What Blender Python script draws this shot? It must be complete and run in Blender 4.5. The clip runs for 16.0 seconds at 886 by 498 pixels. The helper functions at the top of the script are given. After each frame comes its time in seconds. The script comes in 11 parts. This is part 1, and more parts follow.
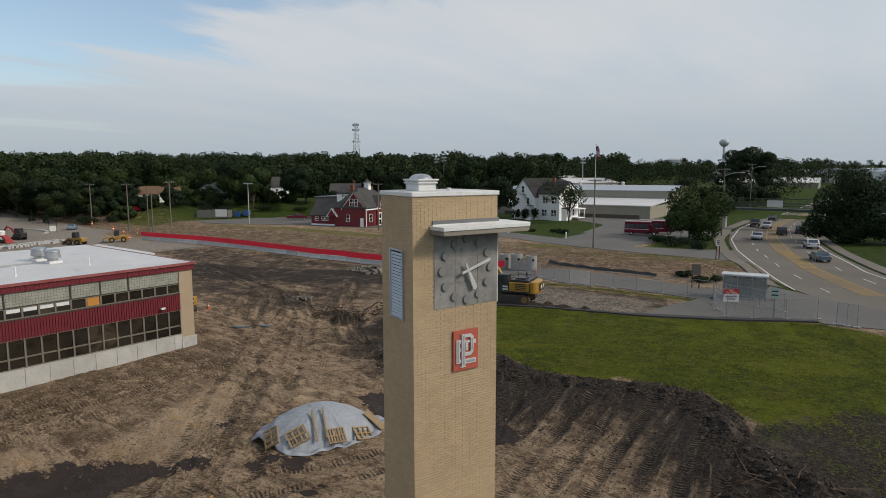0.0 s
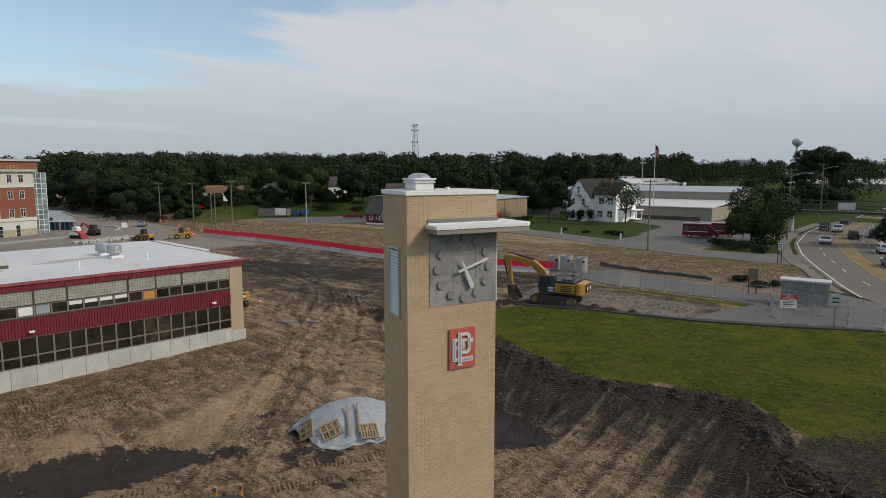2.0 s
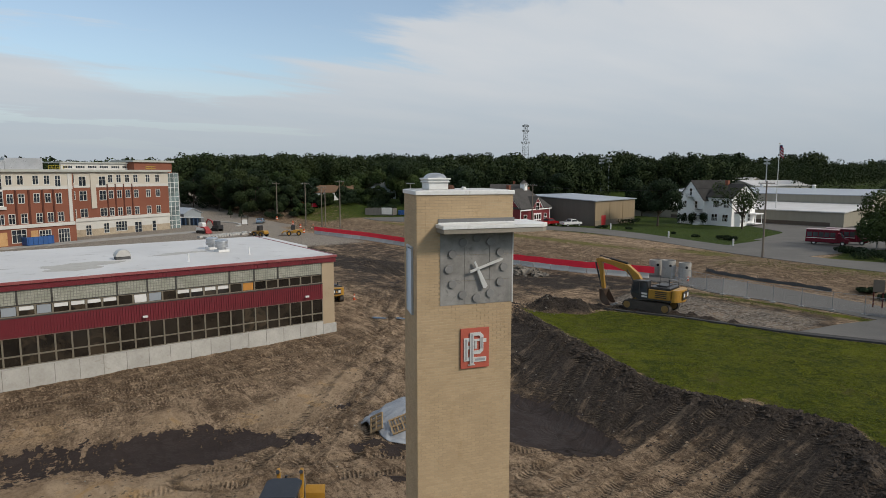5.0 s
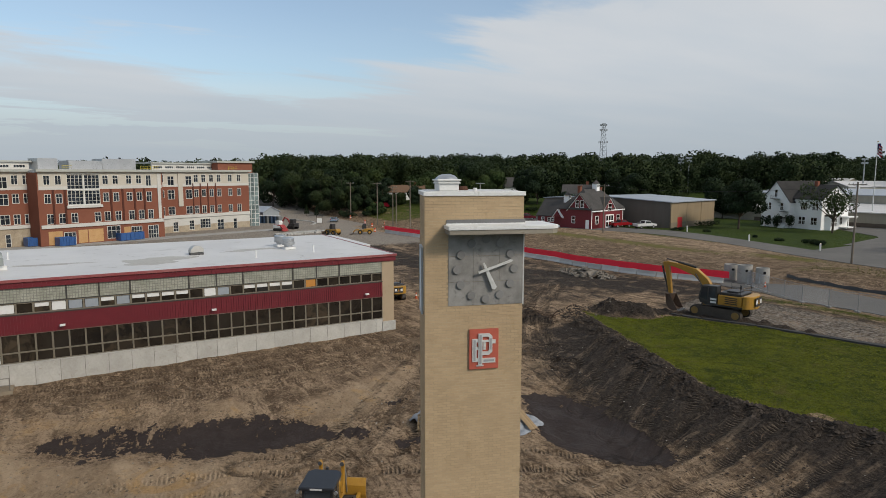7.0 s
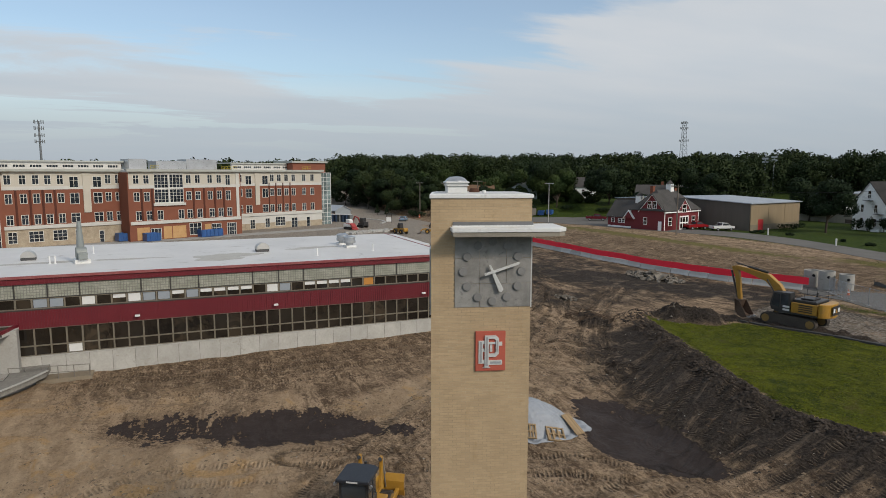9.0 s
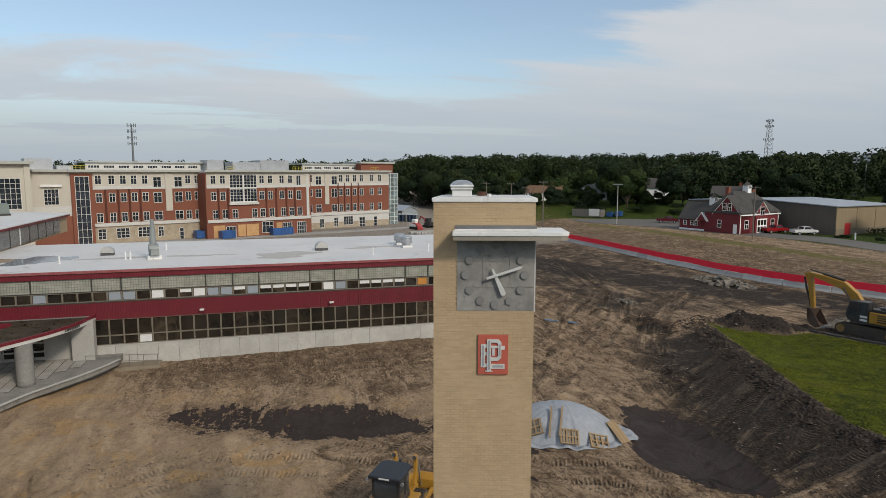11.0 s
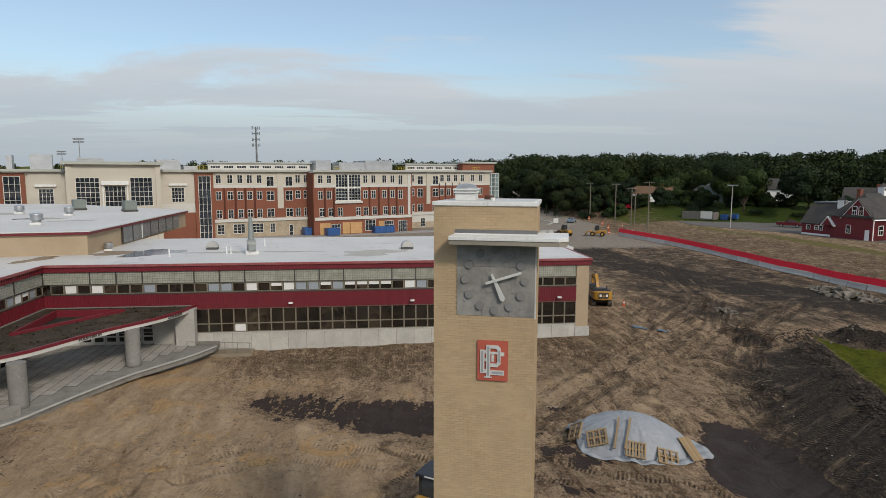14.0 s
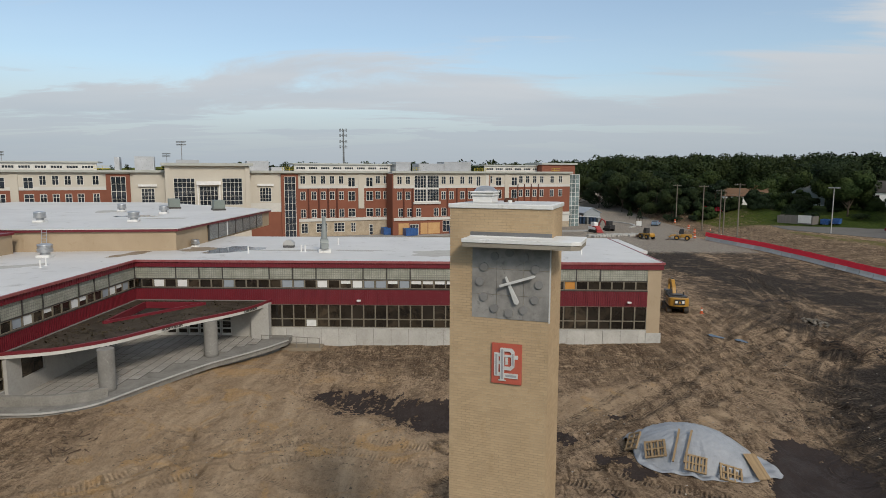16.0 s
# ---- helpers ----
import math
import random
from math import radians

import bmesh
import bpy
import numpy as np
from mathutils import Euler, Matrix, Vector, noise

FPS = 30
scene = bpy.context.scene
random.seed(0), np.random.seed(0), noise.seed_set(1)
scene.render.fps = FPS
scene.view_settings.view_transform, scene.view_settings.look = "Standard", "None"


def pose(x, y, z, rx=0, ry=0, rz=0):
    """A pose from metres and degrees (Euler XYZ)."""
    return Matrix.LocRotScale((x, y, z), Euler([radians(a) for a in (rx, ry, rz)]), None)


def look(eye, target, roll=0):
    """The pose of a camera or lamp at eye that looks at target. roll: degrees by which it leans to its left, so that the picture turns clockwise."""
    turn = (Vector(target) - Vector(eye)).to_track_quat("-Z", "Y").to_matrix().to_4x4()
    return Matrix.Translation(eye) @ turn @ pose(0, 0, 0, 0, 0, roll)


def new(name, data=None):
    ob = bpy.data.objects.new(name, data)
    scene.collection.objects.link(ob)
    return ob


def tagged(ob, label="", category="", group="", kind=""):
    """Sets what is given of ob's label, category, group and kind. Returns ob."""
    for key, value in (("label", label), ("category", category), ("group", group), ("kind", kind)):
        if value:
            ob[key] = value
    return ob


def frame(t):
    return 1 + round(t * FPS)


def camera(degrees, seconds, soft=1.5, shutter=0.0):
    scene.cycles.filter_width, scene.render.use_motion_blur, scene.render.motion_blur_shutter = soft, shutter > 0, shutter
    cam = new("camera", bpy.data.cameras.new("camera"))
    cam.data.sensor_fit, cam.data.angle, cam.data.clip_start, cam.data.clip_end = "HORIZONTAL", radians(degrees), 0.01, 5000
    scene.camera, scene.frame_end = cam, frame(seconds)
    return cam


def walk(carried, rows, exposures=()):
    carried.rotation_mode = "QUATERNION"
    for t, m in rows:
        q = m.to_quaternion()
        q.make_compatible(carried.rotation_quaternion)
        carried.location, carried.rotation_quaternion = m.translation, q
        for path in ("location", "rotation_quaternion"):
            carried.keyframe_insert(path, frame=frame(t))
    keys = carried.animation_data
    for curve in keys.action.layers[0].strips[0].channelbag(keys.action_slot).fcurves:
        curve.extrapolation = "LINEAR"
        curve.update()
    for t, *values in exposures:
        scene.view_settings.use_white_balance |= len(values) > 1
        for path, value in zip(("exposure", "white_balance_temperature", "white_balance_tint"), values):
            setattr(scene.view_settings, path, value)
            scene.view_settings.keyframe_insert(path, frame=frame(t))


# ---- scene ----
cam = camera(70.4, 16.0, 0.7)
PATH = [
    (0, (-0.099, -0.228, 15.859), (-1.3273, 1.3316, 15.6130), -0.12),
    (0.5, (0.192, -0.044, 15.857), (-1.0704, 1.4875, 15.6109), -0.09),
    (1, (0.480, 0.154, 15.852), (-0.8166, 1.6564, 15.6062), -0.07),
    (1.5, (0.765, 0.367, 15.845), (-0.5677, 1.8378, 15.6000), -0.05),
    (2, (1.043, 0.593, 15.838), (-0.3245, 2.0312, 15.5929), -0.03),
    (2.5, (1.316, 0.832, 15.830), (-0.0897, 2.2332, 15.5859), -0.01),
    (3, (1.583, 1.082, 15.823), (0.1373, 2.4429, 15.5796), 0.00),
    (3.5, (1.843, 1.343, 15.818), (0.3587, 2.6609, 15.5746), 0.02),
    (4, (2.098, 1.613, 15.814), (0.5748, 2.8860, 15.5713), 0.03),
    (6.5, (3.287, 3.065, 15.834), (1.5903, 4.0952, 15.5908), 0.07),
    (7, (3.508, 3.373, 15.845), (1.7814, 4.3529, 15.6023), 0.07),
    (7.5, (3.721, 3.686, 15.859), (1.9667, 4.6149, 15.6162), 0.08),
    (8, (3.927, 4.007, 15.876), (2.1459, 4.8830, 15.6321), 0.08),
    (8.5, (4.124, 4.334, 15.893), (2.3182, 5.1581, 15.6497), 0.08),
    (9, (4.311, 4.669, 15.913), (2.4824, 5.4414, 15.6687), 0.08),
    (11.5, (5.053, 6.494, 16.013), (3.1338, 7.0022, 15.7685), 0.10),
    (12, (5.155, 6.891, 16.032), (3.2232, 7.3458, 15.7865), 0.10),
    (12.5, (5.242, 7.298, 16.048), (3.2984, 7.6989, 15.8032), 0.11),
    (13, (5.315, 7.713, 16.064), (3.3598, 8.0574, 15.8182), 0.12),
    (13.5, (5.374, 8.132, 16.077), (3.4095, 8.4182, 15.8316), 0.12),
    (14, (5.423, 8.553, 16.089), (3.4506, 8.7776, 15.8434), 0.13),
    (14.5, (5.466, 8.968, 16.100), (3.4872, 9.1286, 15.8540), 0.14),
    (15, (5.508, 9.372, 16.109), (3.5255, 9.4638, 15.8638), 0.15),
    (15.5, (5.558, 9.754, 16.118), (3.5732, 9.7776, 15.8734), 0.17),
    (16, (5.624, 10.103, 16.127), (3.6397, 10.0637, 15.8840), 0.18),
]
walk(cam, [(t, look(eye, target, roll)) for t, eye, target, roll in PATH], [(0, 0.0, 6500, 10), (16, 0.0, 6500, 10)])

# ---- world, sun, exposure ----
world = bpy.data.worlds.new("world")
scene.world = world
world.use_nodes = True
SUN_AZ, SUN_EL = 25.0, 36.0   # degrees: compass direction of the sun seen from above (from +x towards +y is positive), and its height


def build_world():
    nt = world.node_tree
    nt.nodes.clear()
    n, l = nt.nodes, nt.links
    out = n.new("ShaderNodeOutputWorld")
    bg = n.new("ShaderNodeBackground")
    sky = n.new("ShaderNodeTexSky")
    sky.sky_type = "NISHITA"
    sky.sun_disc = False
    sky.sun_elevation = radians(SUN_EL)
    sky.sun_rotation = radians(SUN_ROT)
    sky.dust_density = 1.2
    sky.ozone_density = 1.0
    tc = n.new("ShaderNodeTexCoord")
    sep = n.new("ShaderNodeSeparateXYZ")
    l.new(tc.outputs["Generated"], sep.inputs[0])

    def reckon(op, a, b=None):
        m = n.new("ShaderNodeMath")
        m.operation = op
        for i, v in enumerate((a, b)):
            if v is None:
                continue
            if isinstance(v, (int, float)):
                m.inputs[i].default_value = v
            else:
                l.new(v, m.inputs[i])
        return m.outputs[0]

    # the cloud layer lies on a flat sheet far above: direction divided by its height
    zc = reckon("MAXIMUM", sep.outputs[2], 0.0)
    zz = reckon("ADD", zc, 0.10)
    comb = n.new("ShaderNodeCombineXYZ")
    l.new(reckon("DIVIDE", sep.outputs[0], zz), comb.inputs[0])
    l.new(reckon("DIVIDE", sep.outputs[1], zz), comb.inputs[1])
    mp = n.new("ShaderNodeMapping")
    mp.inputs["Rotation"].default_value = (0, 0, radians(CLOUD_TURN))
    mp.inputs["Location"].default_value = CLOUD_SHIFT
    mp.inputs["Scale"].default_value = (0.9, 0.36, 1)
    l.new(comb.outputs[0], mp.inputs[0])
    big = n.new("ShaderNodeTexNoise")
    big.inputs["Scale"].default_value = 1.1
    big.inputs["Detail"].default_value = 9
    big.inputs["Roughness"].default_value = 0.60
    big.inputs["Distortion"].default_value = 0.6
    l.new(mp.outputs[0], big.inputs["Vector"])
    # a broad bank fills the lower sky and climbs towards +y; above it only thin streaks
    rise = n.new("ShaderNodeMapRange")
    rise.interpolation_type = "SMOOTHSTEP"
    for i, k in ((1, 0.25), (2, 0.90), (3, 0.135), (4, 0.40)):
        rise.inputs[i].default_value = k
    l.new(sep.outputs[1], rise.inputs[0])
    bankness = reckon("MULTIPLY", reckon("SUBTRACT", rise.outputs[0], sep.outputs[2]), 5.0)
    # an unseen bright cloud deck overhead, added to whiten and lift the fill light
    deck = n.new("ShaderNodeMapRange")
    deck.interpolation_type = "SMOOTHSTEP"
    for i, k in ((1, 0.34), (2, 0.55), (3, -0.20), (4, 0.28)):
        deck.inputs[i].default_value = k
    l.new(sep.outputs[2], deck.inputs[0])
    bankness = reckon("MAXIMUM", bankness, deck.outputs[0])
    cover = n.new("ShaderNodeMapRange")
    cover.interpolation_type = "SMOOTHSTEP"
    cover.inputs[1].default_value = 0.42
    cover.inputs[2].default_value = 0.86
    l.new(reckon("ADD", reckon("MULTIPLY", reckon("SUBTRACT", big.outputs[0], 0.5), 2.6), reckon("ADD", bankness, 0.5)), cover.inputs[0])
    # nearer the horizon the layer closes into an even veil
    veil = n.new("ShaderNodeMapRange")
    veil.interpolation_type = "SMOOTHSTEP"
    veil.inputs[1].default_value = 0.21
    veil.inputs[2].default_value = 0.02
    l.new(sep.outputs[2], veil.inputs[0])
    amt = reckon("MAXIMUM", reckon("ADD", reckon("MULTIPLY", cover.outputs[0], 0.74), 0.20), reckon("MULTIPLY", veil.outputs[0], 0.92))
    tone = n.new("ShaderNodeTexNoise")
    tone.inputs["Scale"].default_value = 1.7
    tone.inputs["Detail"].default_value = 5
    l.new(mp.outputs[0], tone.inputs["Vector"])
    ramp = n.new("ShaderNodeValToRGB")
    ramp.color_ramp.elements[0].position, ramp.color_ramp.elements[0].color = 0.3, (*CLOUD_DARK, 1)
    ramp.color_ramp.elements[1].position, ramp.color_ramp.elements[1].color = 0.7, (*CLOUD_LIGHT, 1)
    l.new(tone.outputs[0], ramp.inputs[0])
    # the haze at the foot of the sky is a duller blue grey
    hz = n.new("ShaderNodeMapRange")
    hz.interpolation_type = "SMOOTHSTEP"
    hz.inputs[1].default_value = 0.19
    hz.inputs[2].default_value = 0.0
    l.new(sep.outputs[2], hz.inputs[0])
    haze = n.new("ShaderNodeMix")
    haze.data_type = "RGBA"
    haze.inputs[7].default_value = (*HAZE, 1)
    l.new(reckon("MULTIPLY", hz.outputs[0], 0.85), haze.inputs[0])
    l.new(ramp.outputs[0], haze.inputs[6])
    mix = n.new("ShaderNodeMix")
    mix.data_type = "RGBA"
    l.new(amt, mix.inputs[0])
    tint = n.new("ShaderNodeMix")
    tint.data_type, tint.blend_type = "RGBA", "MULTIPLY"
    tint.inputs[0].default_value = 1.0
    tint.inputs[7].default_value = (0.94, 1.0, 1.0, 1)
    l.new(sky.outputs[0], tint.inputs[6])
    l.new(tint.outputs[2], mix.inputs[6])
    l.new(haze.outputs[2], mix.inputs[7])
    l.new(mix.outputs[2], bg.inputs[0])
    bg.inputs[1].default_value = SKY_STRENGTH
    l.new(bg.outputs[0], out.inputs[0])


SKY_STRENGTH = 0.14
SUN_ROT = 90.0 - SUN_AZ
CLOUD_TURN, CLOUD_SHIFT = 35.0, (0.3, 0.1, 0)
CLOUD_DARK, CLOUD_LIGHT, HAZE = (3.88, 4.24, 4.60), (4.58, 4.70, 4.84), (2.70, 3.12, 3.58)
build_world()

sun_data = bpy.data.lights.new("sun", "SUN")
sun_data.energy, sun_data.angle, sun_data.color = 2.3, radians(10), (1.0, 0.90, 0.77)
sun = new("sun", sun_data)
sd = Vector((math.cos(radians(SUN_EL)) * math.cos(radians(SUN_AZ)), math.cos(radians(SUN_EL)) * math.sin(radians(SUN_AZ)), math.sin(radians(SUN_EL))))
sun.matrix_world = look(sd * 300, (0, 0, 0))

# ---- materials ----
MATS = {}


def nodes_of(name):
    m = bpy.data.materials.new(name)
    m.use_nodes = True
    nt = m.node_tree
    return m, nt, nt.nodes["Principled BSDF"]


def mixc(nt, fac, a, b, blend="MIX"):
    x = nt.nodes.new("ShaderNodeMix")
    x.data_type = "RGBA"
    x.blend_type = blend
    for i, v in ((0, fac), (6, a), (7, b)):
        if isinstance(v, (int, float)):
            x.inputs[i].default_value = v
        elif isinstance(v, tuple):
            x.inputs[i].default_value = (*v[:3], 1)
        else:
            nt.links.new(v, x.inputs[i])
    return x.outputs[2]


def maprange(nt, v, a, b, c=0.0, d=1.0, smooth=True):
    x = nt.nodes.new("ShaderNodeMapRange")
    if smooth:
        x.interpolation_type = "SMOOTHSTEP"
    for i, k in ((1, a), (2, b), (3, c), (4, d)):
        x.inputs[i].default_value = k
    nt.links.new(v, x.inputs[0])
    return x.outputs[0]


def calc(nt, op, a, b=None, c=None):
    m = nt.nodes.new("ShaderNodeMath")
    m.operation = op
    for i, v in enumerate((a, b, c)):
        if v is None:
            continue
        if isinstance(v, (int, float)):
            m.inputs[i].default_value = v
        else:
            nt.links.new(v, m.inputs[i])
    return m.outputs[0]


def noise_tex(nt, scale, detail=4, rough=0.55, vec=None, distort=0.0):
    x = nt.nodes.new("ShaderNodeTexNoise")
    x.inputs["Scale"].default_value = scale
    x.inputs["Detail"].default_value = detail
    x.inputs["Roughness"].default_value = rough
    x.inputs["Distortion"].default_value = distort
    if vec is not None:
        nt.links.new(vec, x.inputs["Vector"])
    return x.outputs[0]


def coords(nt, kind="Object", stretch=None):
    if kind == "world":
        v = nt.nodes.new("ShaderNodeNewGeometry").outputs["Position"]
    else:
        v = nt.nodes.new("ShaderNodeTexCoord").outputs[kind]
    if stretch:
        mp = nt.nodes.new("ShaderNodeMapping")
        mp.inputs["Scale"].default_value = stretch
        nt.links.new(v, mp.inputs[0])
        v = mp.outputs[0]
    return v


def bump_of(nt, bsdf, height, strength=0.3, dist=0.02):
    b = nt.nodes.new("ShaderNodeBump")
    b.inputs["Strength"].default_value = strength
    b.inputs["Distance"].default_value = dist
    nt.links.new(height, b.inputs["Height"])
    nt.links.new(b.outputs[0], bsdf.inputs["Normal"])


def mat(name, a, b=None, rough=0.75, metal=0.0, big=0.6, fine=14.0, bump=0.25, dist=0.01, vary=0.0, island=0.0, stain=None, where="Object", stretch=None, rough2=None, spec=None):
    """A surface of colour a drifting to b, with coarse and fine variation, bump, and optional variation by object or by piece."""
    if name in MATS:
        return MATS[name]
    m, nt, bsdf = nodes_of(name)
    b = b or tuple(c * 0.75 for c in a)
    v = coords(nt, where, stretch)
    n1 = noise_tex(nt, big, 5, 0.6, v, 0.4)
    n2 = noise_tex(nt, fine, 6, 0.65, v)
    f = calc(nt, "ADD", calc(nt, "MULTIPLY", maprange(nt, n1, 0.3, 0.7), 0.6), calc(nt, "MULTIPLY", maprange(nt, n2, 0.3, 0.7), 0.4))
    col = mixc(nt, f, a, b)
    if stain:
        n3 = noise_tex(nt, big * 2.3, 7, 0.7, v, 1.2)
        col = mixc(nt, maprange(nt, n3, 0.56, 0.74, 0, 0.75), col, stain)
    if vary:
        oi = nt.nodes.new("ShaderNodeObjectInfo").outputs["Random"]
        col = mixc(nt, maprange(nt, oi, 0, 1, 0, vary, False), col, tuple(c * 0.45 for c in a))
    if island:
        ri = nt.nodes.new("ShaderNodeNewGeometry").outputs["Random Per Island"]
        col = mixc(nt, maprange(nt, ri, 0, 1, 0, island, False), col, tuple(c * 0.4 for c in a))
    nt.links.new(col, bsdf.inputs["Base Color"])
    r = maprange(nt, n2, 0.3, 0.7, rough, rough2 if rough2 is not None else max(0.05, rough - 0.15), False)
    nt.links.new(r, bsdf.inputs["Roughness"])
    bsdf.inputs["Metallic"].default_value = metal
    if spec is None and rough >= 0.8 and not metal:
        spec = 0.12
    if spec is not None:
        bsdf.inputs["Specular IOR Level"].default_value = spec
    if bump:
        bump_of(nt, bsdf, n2, bump, dist)
    MATS[name] = m
    return m


def glass_mat(name, tint=(0.02, 0.025, 0.03), rough=0.04, vary=None):
    """Window glass seen from outside in daylight: a dark room behind a clear reflecting pane."""
    if name in MATS:
        return MATS[name]
    m, nt, bsdf = nodes_of(name)
    v = coords(nt, "world")
    n1 = noise_tex(nt, 0.35, 3, 0.5, v)
    col = mixc(nt, maprange(nt, n1, 0.35, 0.65), tint, tuple(c * 2.2 for c in tint))
    if vary:
        oi = nt.nodes.new("ShaderNodeObjectInfo").outputs["Random"]
        n3 = noise_tex(nt, 0.9, 4, 0.6, v, 0.8)
        col = mixc(nt, calc(nt, "MULTIPLY", maprange(nt, oi, 0.35, 1.0), maprange(nt, n3, 0.42, 0.60)), col, vary)
    nt.links.new(col, bsdf.inputs["Base Color"])
    bsdf.inputs["Roughness"].default_value = rough
    bsdf.inputs["IOR"].default_value = 1.5
    n2 = noise_tex(nt, 1.6, 2, 0.5, v)
    bump_of(nt, bsdf, n2, 0.03, 0.02)
    MATS[name] = m
    return m


# ---- mesh helpers ----
def box(bm, x0, x1, y0, y1, z0, z1, m=None):
    vs = [bm.verts.new(p) for p in ((x0, y0, z0), (x1, y0, z0), (x1, y1, z0), (x0, y1, z0), (x0, y0, z1), (x1, y0, z1), (x1, y1, z1), (x0, y1, z1))]
    for f in ((0, 3, 2, 1), (4, 5, 6, 7), (0, 1, 5, 4), (1, 2, 6, 5), (2, 3, 7, 6), (3, 0, 4, 7)):
        bm.faces.new([vs[i] for i in f])
    if m is not None:
        for v in vs:
            v.co = m @ v.co
    return vs


def cbox(bm, c, s, m=None):
    return box(bm, c[0] - s[0] / 2, c[0] + s[0] / 2, c[1] - s[1] / 2, c[1] + s[1] / 2, c[2] - s[2] / 2, c[2] + s[2] / 2, m)


def tube(bm, p0, p1, r0, r1=None, n=10, caps=True):
    """A round bar from p0 to p1, tapering from r0 to r1."""
    r1 = r0 if r1 is None else r1
    p0, p1 = Vector(p0), Vector(p1)
    d = (p1 - p0).normalized()
    a = d.orthogonal().normalized()
    b = d.cross(a)
    rings = []
    for p, r in ((p0, r0), (p1, r1)):
        rings.append([bm.verts.new(p + (a * math.cos(2 * math.pi * i / n) + b * math.sin(2 * math.pi * i / n)) * r) for i in range(n)])
    for i in range(n):
        bm.faces.new((rings[0][i], rings[0][(i + 1) % n], rings[1][(i + 1) % n], rings[1][i]))
    if caps:
        bm.faces.new(rings[0][::-1])
        bm.faces.new(rings[1])


def lathe(bm, profile, n=20, c=(0, 0, 0)):
    """Turns a profile of (radius, height) round the z axis."""
    rings = []
    for r, z in profile:
        rings.append([bm.verts.new((c[0] + r * math.cos(2 * math.pi * i / n), c[1] + r * math.sin(2 * math.pi * i / n), c[2] + z)) for i in range(n)])
    for q in range(len(rings) - 1):
        for i in range(n):
            bm.faces.new((rings[q][i], rings[q][(i + 1) % n], rings[q + 1][(i + 1) % n], rings[q + 1][i]))
    bm.faces.new(rings[0][::-1])
    bm.faces.new(rings[-1])


def slab(bm, pts, z0, z1, m=None):
    """A flat plate of outline pts (anticlockwise), from z0 up to z1."""
    lo = [bm.verts.new((p[0], p[1], z0)) for p in pts]
    hi = [bm.verts.new((p[0], p[1], z1)) for p in pts]
    bm.faces.new(lo[::-1])
    bm.faces.new(hi)
    for i in range(len(pts)):
        j = (i + 1) % len(pts)
        bm.faces.new((lo[i], lo[j], hi[j], hi[i]))
    if m is not None:
        for v in lo + hi:
            v.co = m @ v.co


def profile(bm, pts, y0, y1, m=None):
    """An outline in x and z, drawn out along y."""
    slab(bm, [(p[0], p[1]) for p in pts], -y1, -y0, (m or Matrix()) @ Matrix(((1, 0, 0, 0), (0, 0, -1, 0), (0, 1, 0, 0), (0, 0, 0, 1))))


def mesh_of(name, bm, material, smooth=False, bevel=0.0):
    if bevel:
        bmesh.ops.bevel(bm, geom=list(bm.edges), offset=bevel, segments=1, affect="EDGES", clamp_overlap=True)
    bmesh.ops.recalc_face_normals(bm, faces=list(bm.faces))
    me = bpy.data.meshes.new(name)
    bm.to_mesh(me)
    bm.free()
    me.materials.append(material)
    if smooth:
        me.polygons.foreach_set("use_smooth", [True] * len(me.polygons))
        me.set_sharp_from_angle(angle=radians(40))
    return me


def part(name, bm, material, parent=None, label="", smooth=False, bevel=0.0):
    ob = new(name, mesh_of(name, bm, material, smooth, bevel))
    ob.parent = parent
    if label:
        tagged(ob, label)
    return ob


def piece(name, me, parent, m):
    ob = new(name, me)
    ob.parent = parent
    ob.matrix_basis = m
    return ob


def thing(name, m, label, category, group="", kind=""):
    ob = new(name)
    ob.matrix_basis = m
    ob.empty_display_size = 0.3
    return tagged(ob, label, category, group, kind)


def B():
    return bmesh.new()


def bulk(name, verts, faces, material, parent=None, smooth=False):
    """A mesh from arrays: verts (n, 3), faces (m, 3 or 4)."""
    verts, faces = np.asarray(verts, np.float32), np.asarray(faces, np.int32)
    me = bpy.data.meshes.new(name)
    k = faces.shape[1]
    me.vertices.add(len(verts))
    me.vertices.foreach_set("co", verts.ravel())
    me.loops.add(faces.size)
    me.loops.foreach_set("vertex_index", faces.ravel())
    me.polygons.add(len(faces))
    me.polygons.foreach_set("loop_start", np.arange(0, faces.size, k, dtype=np.int32))
    me.polygons.foreach_set("use_smooth", np.full(len(faces), smooth))
    me.update(calc_edges=True)
    me.materials.append(material)
    ob = new(name, me)
    ob.parent = parent
    return ob


CUBE_V = np.array([(0, 0, 0), (1, 0, 0), (1, 1, 0), (0, 1, 0), (0, 0, 1), (1, 0, 1), (1, 1, 1), (0, 1, 1)], float)
CUBE_F = np.array([(0, 3, 2, 1), (4, 5, 6, 7), (0, 1, 5, 4), (1, 2, 6, 5), (2, 3, 7, 6), (3, 0, 4, 7)])


def many_boxes(los, his):
    """Arrays of verts and faces for boxes given by their lower and upper corners."""
    los, his = np.asarray(los, float), np.asarray(his, float)
    v = los[:, None, :] + CUBE_V[None] * (his - los)[:, None, :]
    f = CUBE_F[None] + 8 * np.arange(len(los))[:, None, None]
    return v.reshape(-1, 3), f.reshape(-1, 4)


